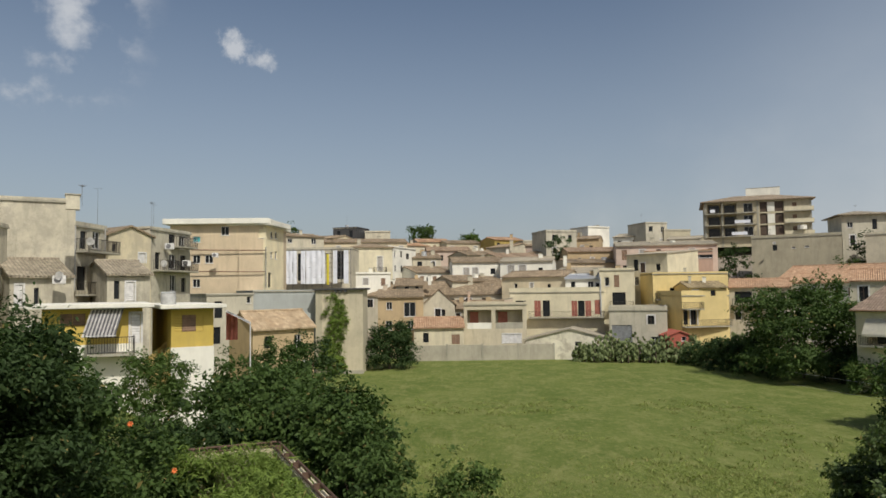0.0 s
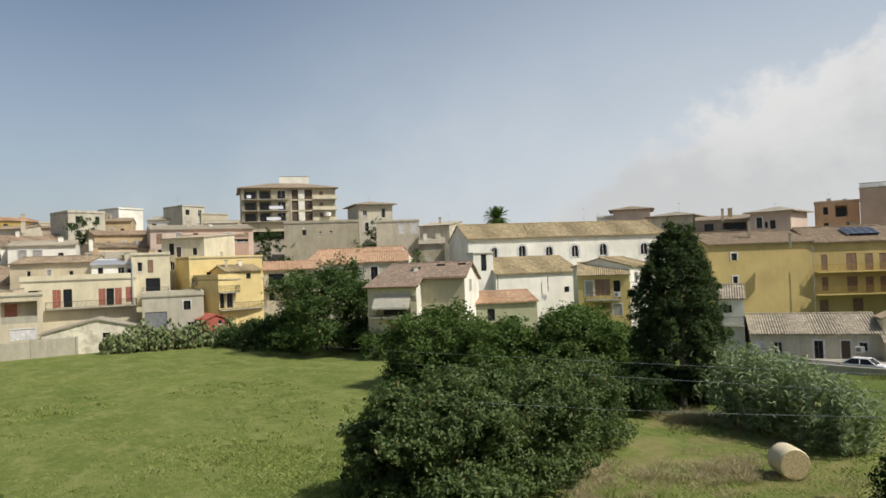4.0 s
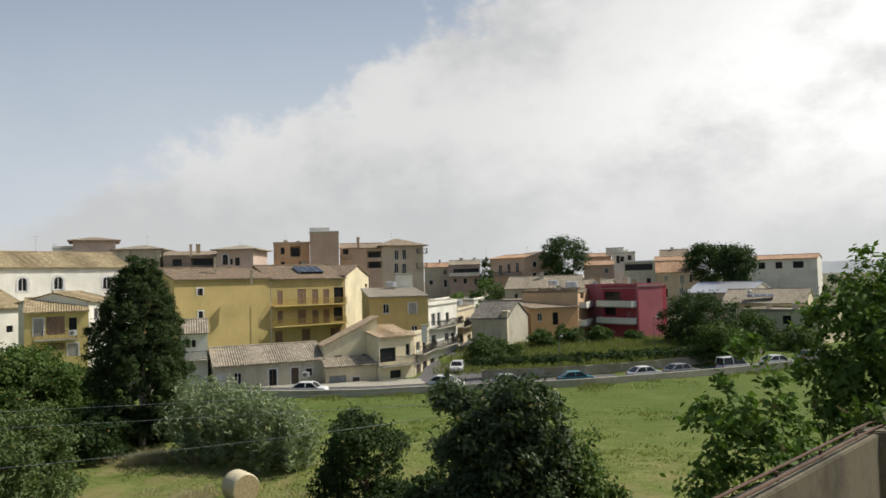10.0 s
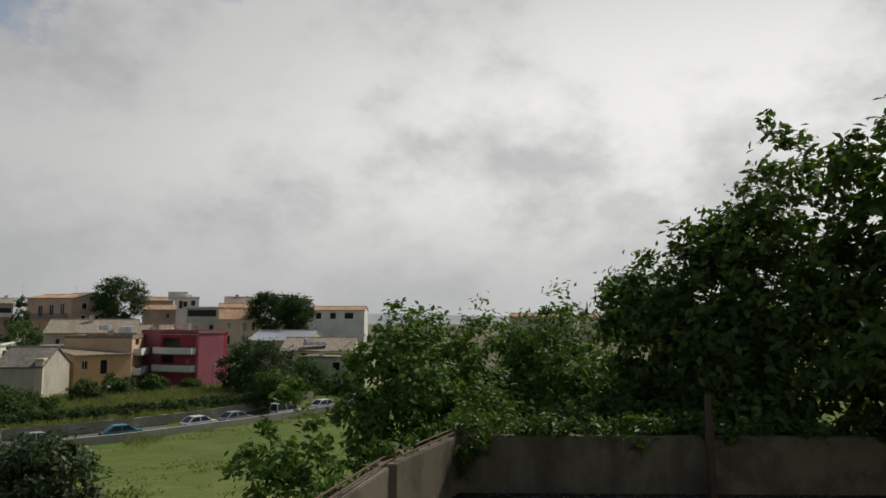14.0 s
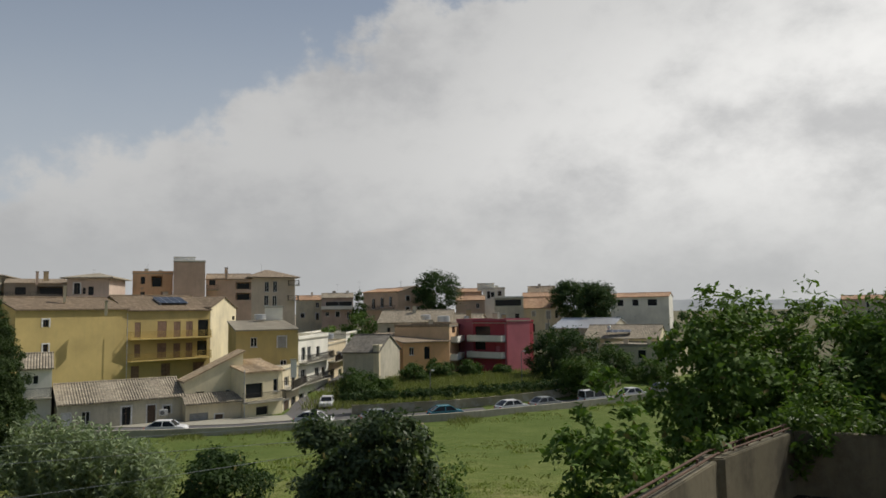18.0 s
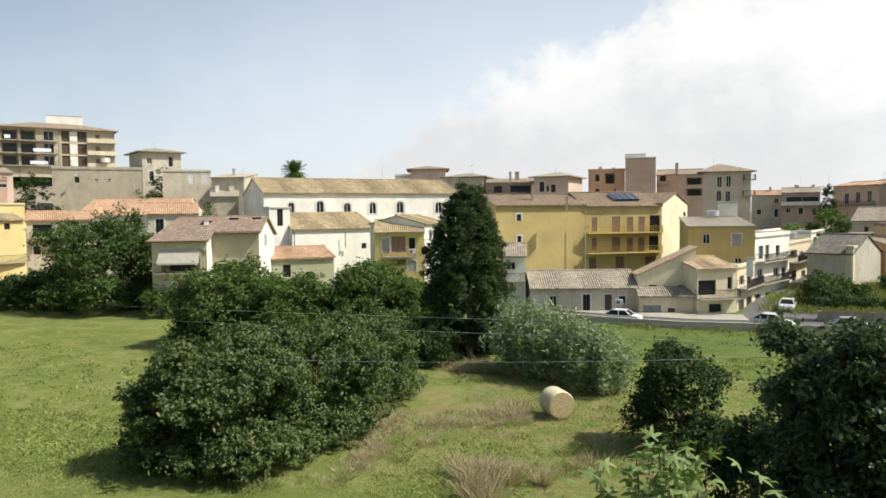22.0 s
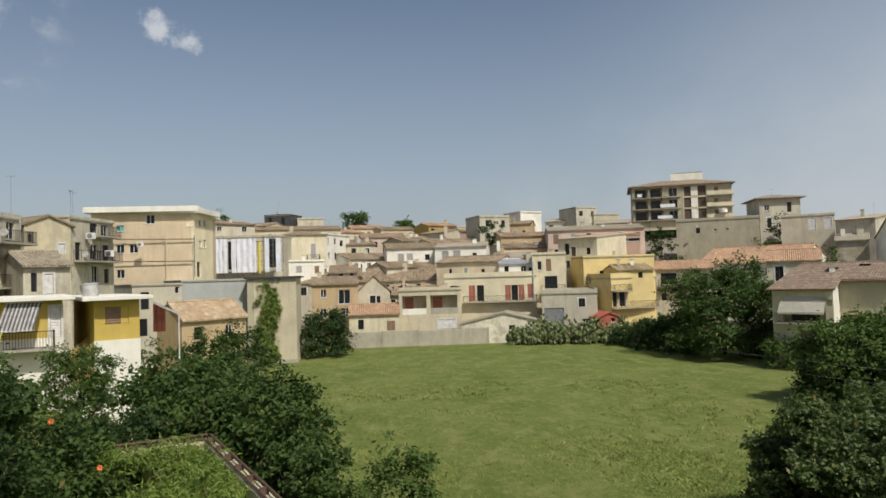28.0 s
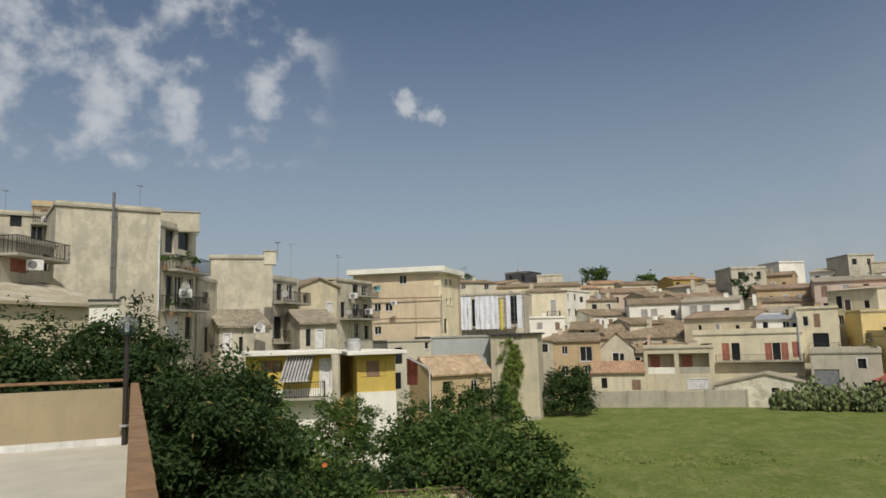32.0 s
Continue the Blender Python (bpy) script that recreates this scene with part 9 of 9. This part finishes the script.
def dish(x, y, z, turn):
    ob = thing("satellite_dish", "round pale satellite dish on a short arm", "satellite dish", pose(x, y, z, 0, 0, turn + 25), "satellite dishes")
    bm = bmesh.new()
    rings = [[bm.verts.new((r * math.cos(i * math.tau / 16), -0.1 + r * r * -0.5 + 0.12, r * math.sin(i * math.tau / 16))) for i in range(16)] for r in (0.06, 0.18, 0.31)]
    for a, b in zip(rings, rings[1:]):
        for i in range(16):
            bm.faces.new((a[i], b[i], b[(i + 1) % 16], a[(i + 1) % 16]))
    bm.faces.new(rings[0])
    bmesh.ops.solidify(bm, geom=bm.faces[:], thickness=0.02)
    part("bowl", bm, "frame_white", ob)
    part("arm", tube(bmesh.new(), (0, 0, -0.4), (0, -0.42, -0.1), 0.015, n=6), "pole", ob)
    part("mount", tube(bmesh.new(), (0, 0.03, 0), (0, 0.45, -0.1), 0.025, n=6), "pole", ob)


rod("flue_pipe", "thick iron flue pipe running up the blank wall", (-31.07, 38.60, 19.82), (-31.07, 38.60, 13.34), 0.09, "pole")
rod("drainpipe", "grey drainpipe down the house wall", (-29.40, 41.00, 18.12), (-29.40, 41.00, 12.28), 0.06, "frame_white")
rod("drainpipe", "grey drainpipe down the house wall", (-28.30, 54.73, 15.29), (-28.30, 54.73, 10.31), 0.05, "pipe_grey")
rod("drainpipe", "grey drainpipe down the house wall", (-28.03, 58.98, 15.59), (-28.03, 58.98, 12.29), 0.05, "pipe_grey")
antenna(-31.34, 41.49, 19.37, 1.58)
antenna(-40.79, 39.81, 19.19, 1.83)
antenna(-28.56, 56.16, 16.98, 1.74)
antenna(-28.32, 69.45, 16.75, 2.01)
antenna(-28.88, 59.35, 15.41, 3.52)
antenna(-26.29, 51.70, 16.77, 1.23)
antenna(-9.89, 149.67, 19.04, 2.55)
antenna(7.09, 133.81, 14.54, 3.17)
antenna(16.58, 132.97, 14.76, 2.20)
antenna(26.13, 125.30, 15.27, 2.60)
antenna(68.83, 133.28, 18.28, 2.53)
antenna(63.52, 124.76, 16.76, 3.51)
antenna(112.62, 79.76, 17.68, 1.69)
antenna(86.98, 79.75, 15.32, 2.72)
antenna(115.78, 78.70, 14.24, 3.23)
antenna(167.82, 27.12, 14.29, 3.04)
antenna(118.41, 92.08, 16.55, 3.28)
antenna(114.02, 100.52, 16.71, 2.23)
antenna(121.09, 66.19, 16.18, 2.15)
antenna(143.58, 43.40, 18.53, 1.71)
antenna(185.00, 0.63, 14.41, 2.18)
antenna(171.09, 17.65, 14.33, 3.03)
antenna(75.74, 129.48, 22.47, 1.98)
antenna(-25.81, 62.91, 10.36, 7.74)
chimney(-26.81, 51.43, 16.13, 1.14, 0.92, "plasterworn")
chimney(-28.92, 55.41, 16.58, 1.14, 0.99, "plasterworn")
chimney(-29.82, 43.82, 17.90, 1.45, 2.62, "plasterworn")
chimney(4.38, 121.92, 7.26, 2.53, 0.49, "brown")
chimney(9.18, 121.65, 6.21, 2.04, 0.78, "stonegrey")
chimney(-2.41, 125.98, 10.81, 1.80, 0.60, "white")
chimney(-13.66, 133.30, 12.16, 2.08, 0.64, "white")
chimney(43.9, 65.3, 8.3, 1.35, 0.5, "white")
chimney(141.43, 49.99, 17.06, 2.51, 0.60, "brown")
chimney(118.94, -3.85, 7.86, 1.98, 0.76, "white")
chimney(78.28, 172.03, 30.19, 3.64, 7.6, "white")
chimney(21.74, 126.14, 13.78, 2.01, 0.61, "white")
chimney(16.65, 171.19, 19.13, 2.65, 0.82, "greybeige")
chimney(-13.36, 169.47, 20.40, 1.95, 0.81, "greybeige")
chimney(136.73, 56.64, 19.96, 1.55, 4.00, "frame_white")
chimney(185.97, -3.20, 15.20, 1.96, 4.44, "white")
chimney(88.77, 52.24, 11.92, 2.22, 0.35, "creamold")
chimney(116.72, 73.62, 15.66, 2.23, 0.44, "brown")
chimney(78.00, 19.91, 3.08, 1.99, 0.64, "white")
chimney(88.46, 46.63, 10.18, 1.87, 0.35, "creamold")
tank(-16.87, 43.87, 9.40, 0.76, 0.45, "plastic_grey")
tank(39.28, 120.77, 13.85, 1.15, 1.31, "metal")
tank(98.55, 29.96, 9.44, 0.65, 0.82, "metal")
tank(119.89, 5.15, 8.42, 0.90, 1.05, "metal")
tank(126.71, 8.59, 8.76, 0.77, 0.91, "metal")
tank(81.67, 160.41, 22.78, 0.90, 1.00, "white")
tank(103.84, 21.30, 6.42, 0.66, 0.76, "metal")
air_unit(-26.89, 49.93, 11.04, 28.3)
air_unit(-28.73, 43.03, 13.48, 33.7)
air_unit(-38.04, 40.72, 18.75, 43.1)
air_unit(67.48, 57.04, 5.38, -49.8)
air_unit(73.31, 32.28, 0.07, -66.2)
air_unit(-29.82, 92.84, 14.88, 17.8)
air_unit(-30.93, 32.37, 14.55, 43.7)
air_unit(-25.68, 71.13, 12.94, 19.9)
air_unit(-26.45, 68.71, 14.52, 21.1)
air_unit(109.48, 20.79, 3.79, -79.2)
dish(-28.32, 42.40, 13.89, 33.7)
dish(-26.76, 49.68, 11.30, 28.3)
dish(62.77, 134.04, 17.99, -25.1)
dish(55.83, 57.56, 5.67, -44.1)
dish(-27.06, 54.54, 14.04, 26.4)
dish(-25.88, 65.88, 12.76, 21.4)
rod("drainpipe", "grey drainpipe down the house wall", (67.10, 82.94, 13.20), (67.10, 82.94, 11.53), 0.06, "pole")
rod("drainpipe", "grey drainpipe down the house wall", (88.19, 73.27, 13.11), (88.19, 73.27, 11.30), 0.06, "pole")
rod("drainpipe", "grey drainpipe down the house wall", (63.10, 73.95, 7.83), (63.10, 73.95, 5.68), 0.06, "pole")
rod("drainpipe", "grey drainpipe down the house wall", (70.53, 71.87, 7.64), (70.53, 71.87, 5.39), 0.06, "pole")
rod("drainpipe", "grey drainpipe down the house wall", (73.44, 68.89, 7.57), (73.44, 68.89, 3.72), 0.06, "pole")
rod("drainpipe", "grey drainpipe down the house wall", (91.84, 45.50, 10.43), (91.84, 45.50, 1.93), 0.05, "pipe_grey")
rod("drainpipe", "grey drainpipe down the house wall", (88.42, 52.81, 10.59), (88.42, 52.81, 4.94), 0.05, "pipe_grey")
rod("drainpipe", "grey drainpipe down the house wall", (75.67, 24.58, 4.13), (75.67, 24.58, -1.19), 0.05, "pipe_grey")
rod("drainpipe", "grey drainpipe down the house wall", (-23.41, 93.83, 15.93), (-23.41, 93.83, 10.56), 0.06, "pole")
rod("drainpipe", "seam pipe on the peach wall", (-26.77, 93.55, 16.73), (-26.77, 93.55, 11.51), 0.04, "peach")
rod("duct", "wide metal duct on the cream house", (24.15, 109.22, 11.61), (24.15, 109.22, 5.55), 0.12, "metal")
rod("mast", "tall thin mast between the trees", (109.09, -11.26, 8.46), (109.09, -11.26, 3.85), 0.06, "pole")
rod("wall_band", "thin brown moulding along the peach wall", (-33.30, 93.87, 15.67), (-23.53, 94.31, 15.51), 0.07, "shutter_brown")
rod("wall_band", "thin brown moulding along the peach wall", (-33.29, 93.87, 12.83), (-23.54, 94.31, 12.66), 0.07, "shutter_brown")
SCAFFOLD = (-26.30, 116.57, 11.20, 11.08, 5.47)
chimney(10.2, 108.3, 7.5, 1.1, 0.7, "brownlight")
chimney(9.6, 108.3, 7.5, 1.0, 0.7, "brownlight")
antenna(7.5, 109.0, 7.4, 3.4)
chimney(-9.3, 113.9, 9.2, 1.7, 0.7, "brownlight")
chimney(29.8, 102.0, 6.6, 0.9, 0.5, "plasterworn")
chimney(38.4, 112.7, 11.9, 1.0, 0.4, "greybeige")
chimney(38.5, 104.8, 9.9, 1.5, 0.5, "white")
chimney(36.2, 104.3, 9.9, 1.6, 0.4, "greybeige")
chimney(24.9, 118.6, 11.6, 1.3, 0.8, "ochre")
chimney(25.3, 117.7, 11.6, 1.6, 0.7, "greybeige")
antenna(22.3, 118.6, 11.5, 3.1)
chimney(28.2, 114.4, 12.5, 1.1, 0.8, "ochre")
antenna(26.2, 114.2, 12.4, 2.3)
chimney(40.6, 137.2, 17.9, 1.6, 0.7, "plasterworn")
tank(44.3, 136.3, 18.1, 0.8, 0.5, "white")
antenna(39.6, 130.9, 15.9, 2.3)
chimney(72.7, 135.3, 19.0, 0.9, 0.6, "greybeige")
antenna(65.9, 142.5, 18.9, 2.4)
antenna(47.3, 167.9, 24.4, 2.8)
chimney(40.5, 186.5, 25.2, 1.1, 0.4, "greybeige")
chimney(40.9, 186.1, 25.2, 1.2, 0.8, "greybeige")
tank(40.0, 185.9, 25.4, 1.0, 0.5, "plastic_grey")
chimney(19.0, 195.2, 23.3, 1.7, 0.8, "ochre")
chimney(7.9, 140.7, 15.3, 1.5, 0.5, "plasterworn")
antenna(6.0, 140.5, 15.3, 2.7)
chimney(18.6, 134.7, 15.2, 1.4, 0.8, "white")
antenna(18.9, 135.9, 15.1, 3.0)
chimney(-4.8, 127.2, 11.0, 1.8, 0.6, "ochre")
chimney(4.9, 129.2, 9.9, 2.5, 0.9, "greybeige")
chimney(-9.1, 130.7, 9.9, 2.1, 0.4, "white")
tank(-4.2, 129.6, 10.2, 0.9, 0.4, "plastic_grey")
chimney(7.6, 119.9, 7.1, 1.7, 0.9, "ochre")
chimney(3.1, 122.4, 7.1, 1.7, 0.7, "ochre")
chimney(-16.9, 142.7, 18.6, 1.8, 0.7, "plasterworn")
chimney(-11.8, 146.9, 18.5, 0.9, 0.7, "ochre")
chimney(-2.2, 153.8, 17.0, 1.6, 0.8, "greybeige")
chimney(-4.6, 154.3, 17.0, 1.8, 0.8, "ochre")
tank(-4.1, 152.4, 17.3, 1.0, 0.6, "metal")
chimney(8.1, 170.8, 18.6, 1.5, 0.9, "white")
tank(9.3, 170.4, 18.8, 1.1, 0.5, "white")
antenna(24.6, 186.9, 21.9, 3.0)
antenna(-25.7, 190.1, 26.4, 3.5)
tank(-25.5, 188.4, 26.7, 0.9, 0.5, "metal")
chimney(-30.5, 152.0, 21.7, 1.4, 0.6, "plasterworn")
antenna(-32.7, 152.2, 21.6, 2.4)
antenna(-19.1, 162.7, 20.9, 2.8)
chimney(80.4, 110.7, 17.1, 1.6, 0.5, "plasterworn")
antenna(81.8, 109.8, 17.1, 2.5)
chimney(69.0, 99.5, 13.3, 1.8, 0.6, "white")
chimney(71.1, 98.6, 13.3, 1.7, 0.9, "plasterworn")
antenna(70.2, 98.3, 13.2, 3.2)
chimney(103.4, 45.6, 11.5, 2.1, 0.7, "brownlight")
antenna(98.6, 46.9, 11.5, 2.6)
chimney(135.9, 26.7, 6.1, 1.0, 0.4, "brownlight")
antenna(106.9, 24.6, 5.1, 3.3)
antenna(103.2, 14.3, 5.0, 3.6)
antenna(115.4, 10.2, 5.7, 2.8)
chimney(119.7, 7.3, 7.5, 1.1, 0.8, "greybeige")
antenna(117.3, 6.8, 7.4, 3.3)
chimney(119.1, -4.6, 7.9, 0.9, 0.5, "brownlight")
chimney(120.1, -5.0, 7.9, 1.4, 0.7, "ochre")
antenna(117.8, -4.4, 7.8, 2.5)
chimney(116.5, -3.4, 8.2, 1.4, 0.8, "brownlight")
antenna(119.4, -5.9, 8.1, 2.7)
chimney(132.4, 11.1, 8.8, 2.3, 0.7, "plasterworn")
chimney(129.4, 1.0, 8.0, 2.3, 0.9, "ochre")
antenna(130.0, 1.4, 8.0, 3.1)
tank(129.6, 1.2, 8.3, 0.9, 0.6, "metal")
antenna(176.8, 18.0, 15.0, 2.7)
chimney(188.7, -6.1, 15.6, 1.0, 0.9, "white")
chimney(189.2, -3.4, 15.6, 1.1, 0.8, "plasterworn")
chimney(203.6, -18.8, 15.0, 2.3, 0.8, "brownlight")
chimney(191.8, 34.3, 14.4, 1.6, 0.7, "white")
chimney(191.5, 37.9, 14.4, 1.6, 0.9, "brownlight")
antenna(190.5, 36.8, 14.3, 3.5)
chimney(199.1, 45.7, 14.1, 1.9, 0.5, "brownlight")
chimney(139.8, 62.8, 18.2, 1.0, 0.6, "white")
chimney(138.3, 65.0, 18.2, 1.2, 0.7, "greybeige")
antenna(139.7, 65.5, 18.1, 2.3)
chimney(123.2, 76.1, 16.3, 2.0, 0.8, "ochre")
antenna(125.5, -28.0, 5.7, 3.0)
chimney(109.4, -26.4, 4.2, 1.2, 0.7, "plasterworn")
chimney(111.6, -23.3, 4.2, 1.2, 0.7, "brownlight")
antenna(187.3, -20.8, 13.5, 3.2)
chimney(231.6, -127.8, 11.9, 1.6, 0.5, "greybeige")
chimney(237.7, -157.1, 11.9, 1.9, 0.7, "greybeige")
tank(229.4, -164.9, 12.2, 0.9, 0.4, "metal")
chimney(-16.0, 177.4, 21.9, 1.7, 0.9, "plasterworn")
antenna(-18.1, 176.8, 21.9, 2.6)
antenna(0.0, 181.6, 19.8, 2.6)
chimney(7.3, 165.8, 18.0, 1.5, 0.9, "greybeige")
antenna(6.3, 164.4, 17.9, 3.1)
chimney(14.7, 161.2, 17.2, 1.9, 0.7, "white")
antenna(19.4, 161.4, 17.1, 2.6)
chimney(27.1, 170.2, 18.6, 1.7, 0.6, "brownlight")
chimney(29.9, 167.2, 18.6, 1.7, 0.8, "ochre")
chimney(30.8, 151.0, 17.6, 1.6, 0.8, "ochre")
tank(32.7, 143.8, 15.2, 1.0, 0.6, "metal")
chimney(22.5, 127.0, 12.8, 1.8, 0.8, "ochre")
antenna(25.5, 127.0, 12.7, 2.5)
chimney(-7.5, 155.7, 15.6, 1.7, 0.4, "white")
chimney(-8.8, 154.4, 15.6, 1.5, 0.5, "greybeige")
antenna(-11.2, 154.7, 15.5, 3.4)
chimney(-2.4, 146.7, 13.7, 1.9, 0.8, "greybeige")
chimney(-13.8, 135.6, 11.5, 1.0, 0.4, "plasterworn")
antenna(-14.7, 136.9, 11.4, 2.3)
chimney(7.4, 135.0, 11.6, 1.4, 0.7, "greybeige")
tank(6.0, 132.9, 11.9, 1.0, 0.6, "white")
chimney(32.0, 151.8, 16.4, 1.0, 0.8, "greybeige")
antenna(34.2, 151.3, 16.3, 3.2)
chimney(49.2, 169.8, 22.2, 1.8, 0.6, "ochre")
chimney(34.4, 178.6, 22.2, 1.8, 0.6, "ochre")
chimney(34.9, 178.0, 22.2, 1.8, 0.4, "plasterworn")
chimney(-8.5, 192.7, 21.8, 1.7, 0.7, "greybeige")
antenna(-13.4, 189.5, 21.8, 3.6)
chimney(26.9, 183.0, 21.0, 1.5, 0.8, "ochre")

# scaffolding with hanging sheets
sx, sy, sz, sw, shh = SCAFFOLD
sc = thing("scaffold", "steel scaffolding hung with white sheets and a yellow rubble chute", "scaffold", pose(sx, sy, sz, 0, 0, 0))
for k in range(8):
    u = sw * k / 7
    part("standard", tube(bmesh.new(), (u, 0, -6), (u, 0, shh + 0.3), 0.035, n=6), "pole", sc)
    part("standard", tube(bmesh.new(), (u, 0.9, -6), (u, 0.9, shh + 0.3), 0.035, n=6), "pole", sc)
for k in range(4):
    z = 0.2 + shh * k / 3.4
    part("ledger", tube(bmesh.new(), (0, 0, z + 0.9), (sw, 0, z + 0.9), 0.03, n=6), "pole", sc)
    part("deck", soft_box(0, 0.04, z - 0.05, sw, 0.88, z, 0.01), "bark", sc)
for u, w in ((0.0, 2.3), (2.95, 0.8), (3.8, 3.1), (8.2, 0.75), (10.0, 0.8)):
    bm = bmesh.new()
    n, m = 14, 10
    grid = [[bm.verts.new((u + w * i / n, -0.1 + 0.09 * math.sin(i * 1.5 + u) + 0.05 * math.sin(j * 0.9 + i), shh * j / m + 0.05 * math.sin(i * 2.2))) for i in range(n + 1)] for j in range(m + 1)]
    for j in range(m):
        for i in range(n):
            bm.faces.new((grid[j][i], grid[j][i + 1], grid[j + 1][i + 1], grid[j + 1][i])).smooth = True
    part("sheet", bm, "sheet", sc, "creased white scaffold sheet")
part("chute", tube(bmesh.new(), (7.4, -0.25, -0.2), (7.4, -0.25, shh - 0.6), 0.2, 0.22, 12), "yellow_tube", sc, "yellow rubble chute")

# striped awning and stairs of the yellow house
aw = thing("striped_awning", "white and grey striped awning over the balcony", "awning", pose(-20.1, 40.85, 0, 0, 0, 25.4))
wd = 1.7
for k in range(18):
    u0, u1 = wd * k / 18, wd * (k + 1) / 18
    bm = bmesh.new()
    face(bm, (u0, 0, 9.12), (u1, 0, 9.12), (u1 - 0.42, -1.05, 7.72), (u0 - 0.42, -1.05, 7.72))
    face(bm, (u0 - 0.42, -1.05, 7.72), (u1 - 0.42, -1.05, 7.72), (u1 - 0.42, -1.06, 7.58), (u0 - 0.42, -1.06, 7.58))
    bmesh.ops.solidify(bm, geom=bm.faces[:], thickness=0.01)
    part("stripe", bm, "frame_white" if k % 2 == 0 else "stripe_dark", aw)
part("bar", tube(bmesh.new(), (-0.45, -1.06, 7.65), (wd - 0.39, -1.06, 7.65), 0.025, n=8), "frame_white", aw)
part("roller", tube(bmesh.new(), (-0.03, 0, 9.14), (wd + 0.03, 0, 9.14), 0.05, n=8), "frame_white", aw)
st = thing("stairs", "outdoor stairs with a yellow balustrade and brick steps", "stairs", pose(-17.5, 41.9, 0, 0, 0, 58))
for k in range(9):
    part("step", soft_box(k * 0.26, -0.45, 5.2 + k * 0.18, k * 0.26 + 0.3, 0.45, 5.38 + k * 0.18, 0.01), "brick_coping", st)
bm = bmesh.new()
for y in (-0.5, 0.5):
    face(bm, (0, y, 4.2), (2.4, y, 4.2), (2.4, y, 7.4), (0, y, 5.8))
bmesh.ops.solidify(bm, geom=bm.faces[:], thickness=0.1)
part("balustrade", bm, "yellowold", st)
part("base", boxes((0.02, -0.44, 0, 2.35, 0.44, 5.18)), "white", st)
ra = thing("red_awning", "faded red curtain under a sloping white canopy", "awning", pose(-13.66, 44.97, 0, 0, 0, 16))
bm = bmesh.new()
face(bm, (0, 0, 8.9), (1.5, 0, 8.1), (1.5, -1.2, 8.0), (0, -1.2, 8.8))
bmesh.ops.solidify(bm, geom=bm.faces[:], thickness=0.06)
part("canopy", bm, "frame_white", ra)
bm = bmesh.new()
for k in range(5):
    face(bm, (0.14 * k, 0.1 + 0.04 * (k % 2), 7.0), (0.14 * (k + 1), 0.1 + 0.04 * ((k + 1) % 2), 7.0), (0.14 * (k + 1), 0.1 + 0.04 * ((k + 1) % 2), 8.75 - 0.07 * k), (0.14 * k, 0.1 + 0.04 * (k % 2), 8.8 - 0.07 * k))
part("curtain", bm, "curtain_red", ra)
part("post", tube(bmesh.new(), (1.45, -1.1, 3.0), (1.45, -1.1, 8.0), 0.04, n=8), "frame_white", ra)
gs = thing("green_blind", "dark green canvas blind hanging before an old door", "blind", pose(-28.6, 52.6, 0, 0, 0, 28))
bm = bmesh.new()
for k in range(5):
    face(bm, (0, -0.1 * k, 11.1 - 0.32 * k), (0.8, -0.1 * k, 11.1 - 0.32 * k), (0.85, -0.1 * (k + 1), 11.1 - 0.32 * (k + 1)), (0.05, -0.1 * (k + 1), 11.1 - 0.32 * (k + 1)))
part("cloth", bm, "blind_green", gs)
part("bar", tube(bmesh.new(), (0, -0.5, 9.5), (0.9, -0.5, 9.5), 0.02, n=6), "pole", gs)

# solar panels


def panels(x, y, z, turn, tilt, cols, rows, label):
    ob = thing("solar_panels", label, "solar panel", pose(x, y, z, 0, 0, turn) @ pose(0, 0, 0, tilt))
    for i in range(cols):
        for j in range(rows):
            fr = part("panel", soft_box(i * 1.02, j * 1.5, 0.05, i * 1.02 + 1.0, j * 1.5 + 1.47, 0.09, 0.008), "solar", ob)
            part("frame", boxes((i * 1.02, j * 1.5, 0.091, i * 1.02 + 0.03, j * 1.5 + 1.47, 0.10), (i * 1.02 + 0.97, j * 1.5, 0.091, i * 1.02 + 1.0, j * 1.5 + 1.47, 0.10)), "metal", fr)
    for u in (0.1, cols * 1.02 - 0.2):
        part("stand", boxes((u, 0.1, -0.4, u + 0.06, rows * 1.5 - 0.1, 0.045)), "metal", ob)


panels(98.15, 43.94, 11.75, -41.6, 18.4, 4, 2, "dark blue solar panels on the yellow building's roof")
panels(123.4, -22.6, 5.9, -100, 14, 4, 1, "pale solar heater panels on a grey roof")
tank(124.2, -23.2, 6.6, 0.5, 0.3, "metal")

# balcony plants of the old houses


def pot_plant(x, y, z, r, seed):
    ob = thing("potted_plant", "bushy green plant in a clay pot on a balcony", "potted plant", pose(x, y, z), "balcony plants")
    part("pot", tube(bmesh.new(), (0, 0, 0), (0, 0, 0.3), 0.13, 0.18, 12), "brick_coping", ob)
    part("foliage", crown("foliage", seed, [(0, 0, 0.3 + r, r, r, r * 1.3)], 260, 0.12, "leaf_mid", 0.5, 0.5, 0.15), "leaf_mid", ob)


for k, (x, y, z) in enumerate(((-29.3, 41.5, 15.0), (-29.0, 42.4, 15.0), (-28.8, 43.3, 15.05), (-28.7, 44.2, 15.05), (-29.0, 41.9, 11.9), (-28.8, 43.6, 11.9))):
    pot_plant(x, y, z, 0.32 + 0.08 * (k % 3), 200 + k)
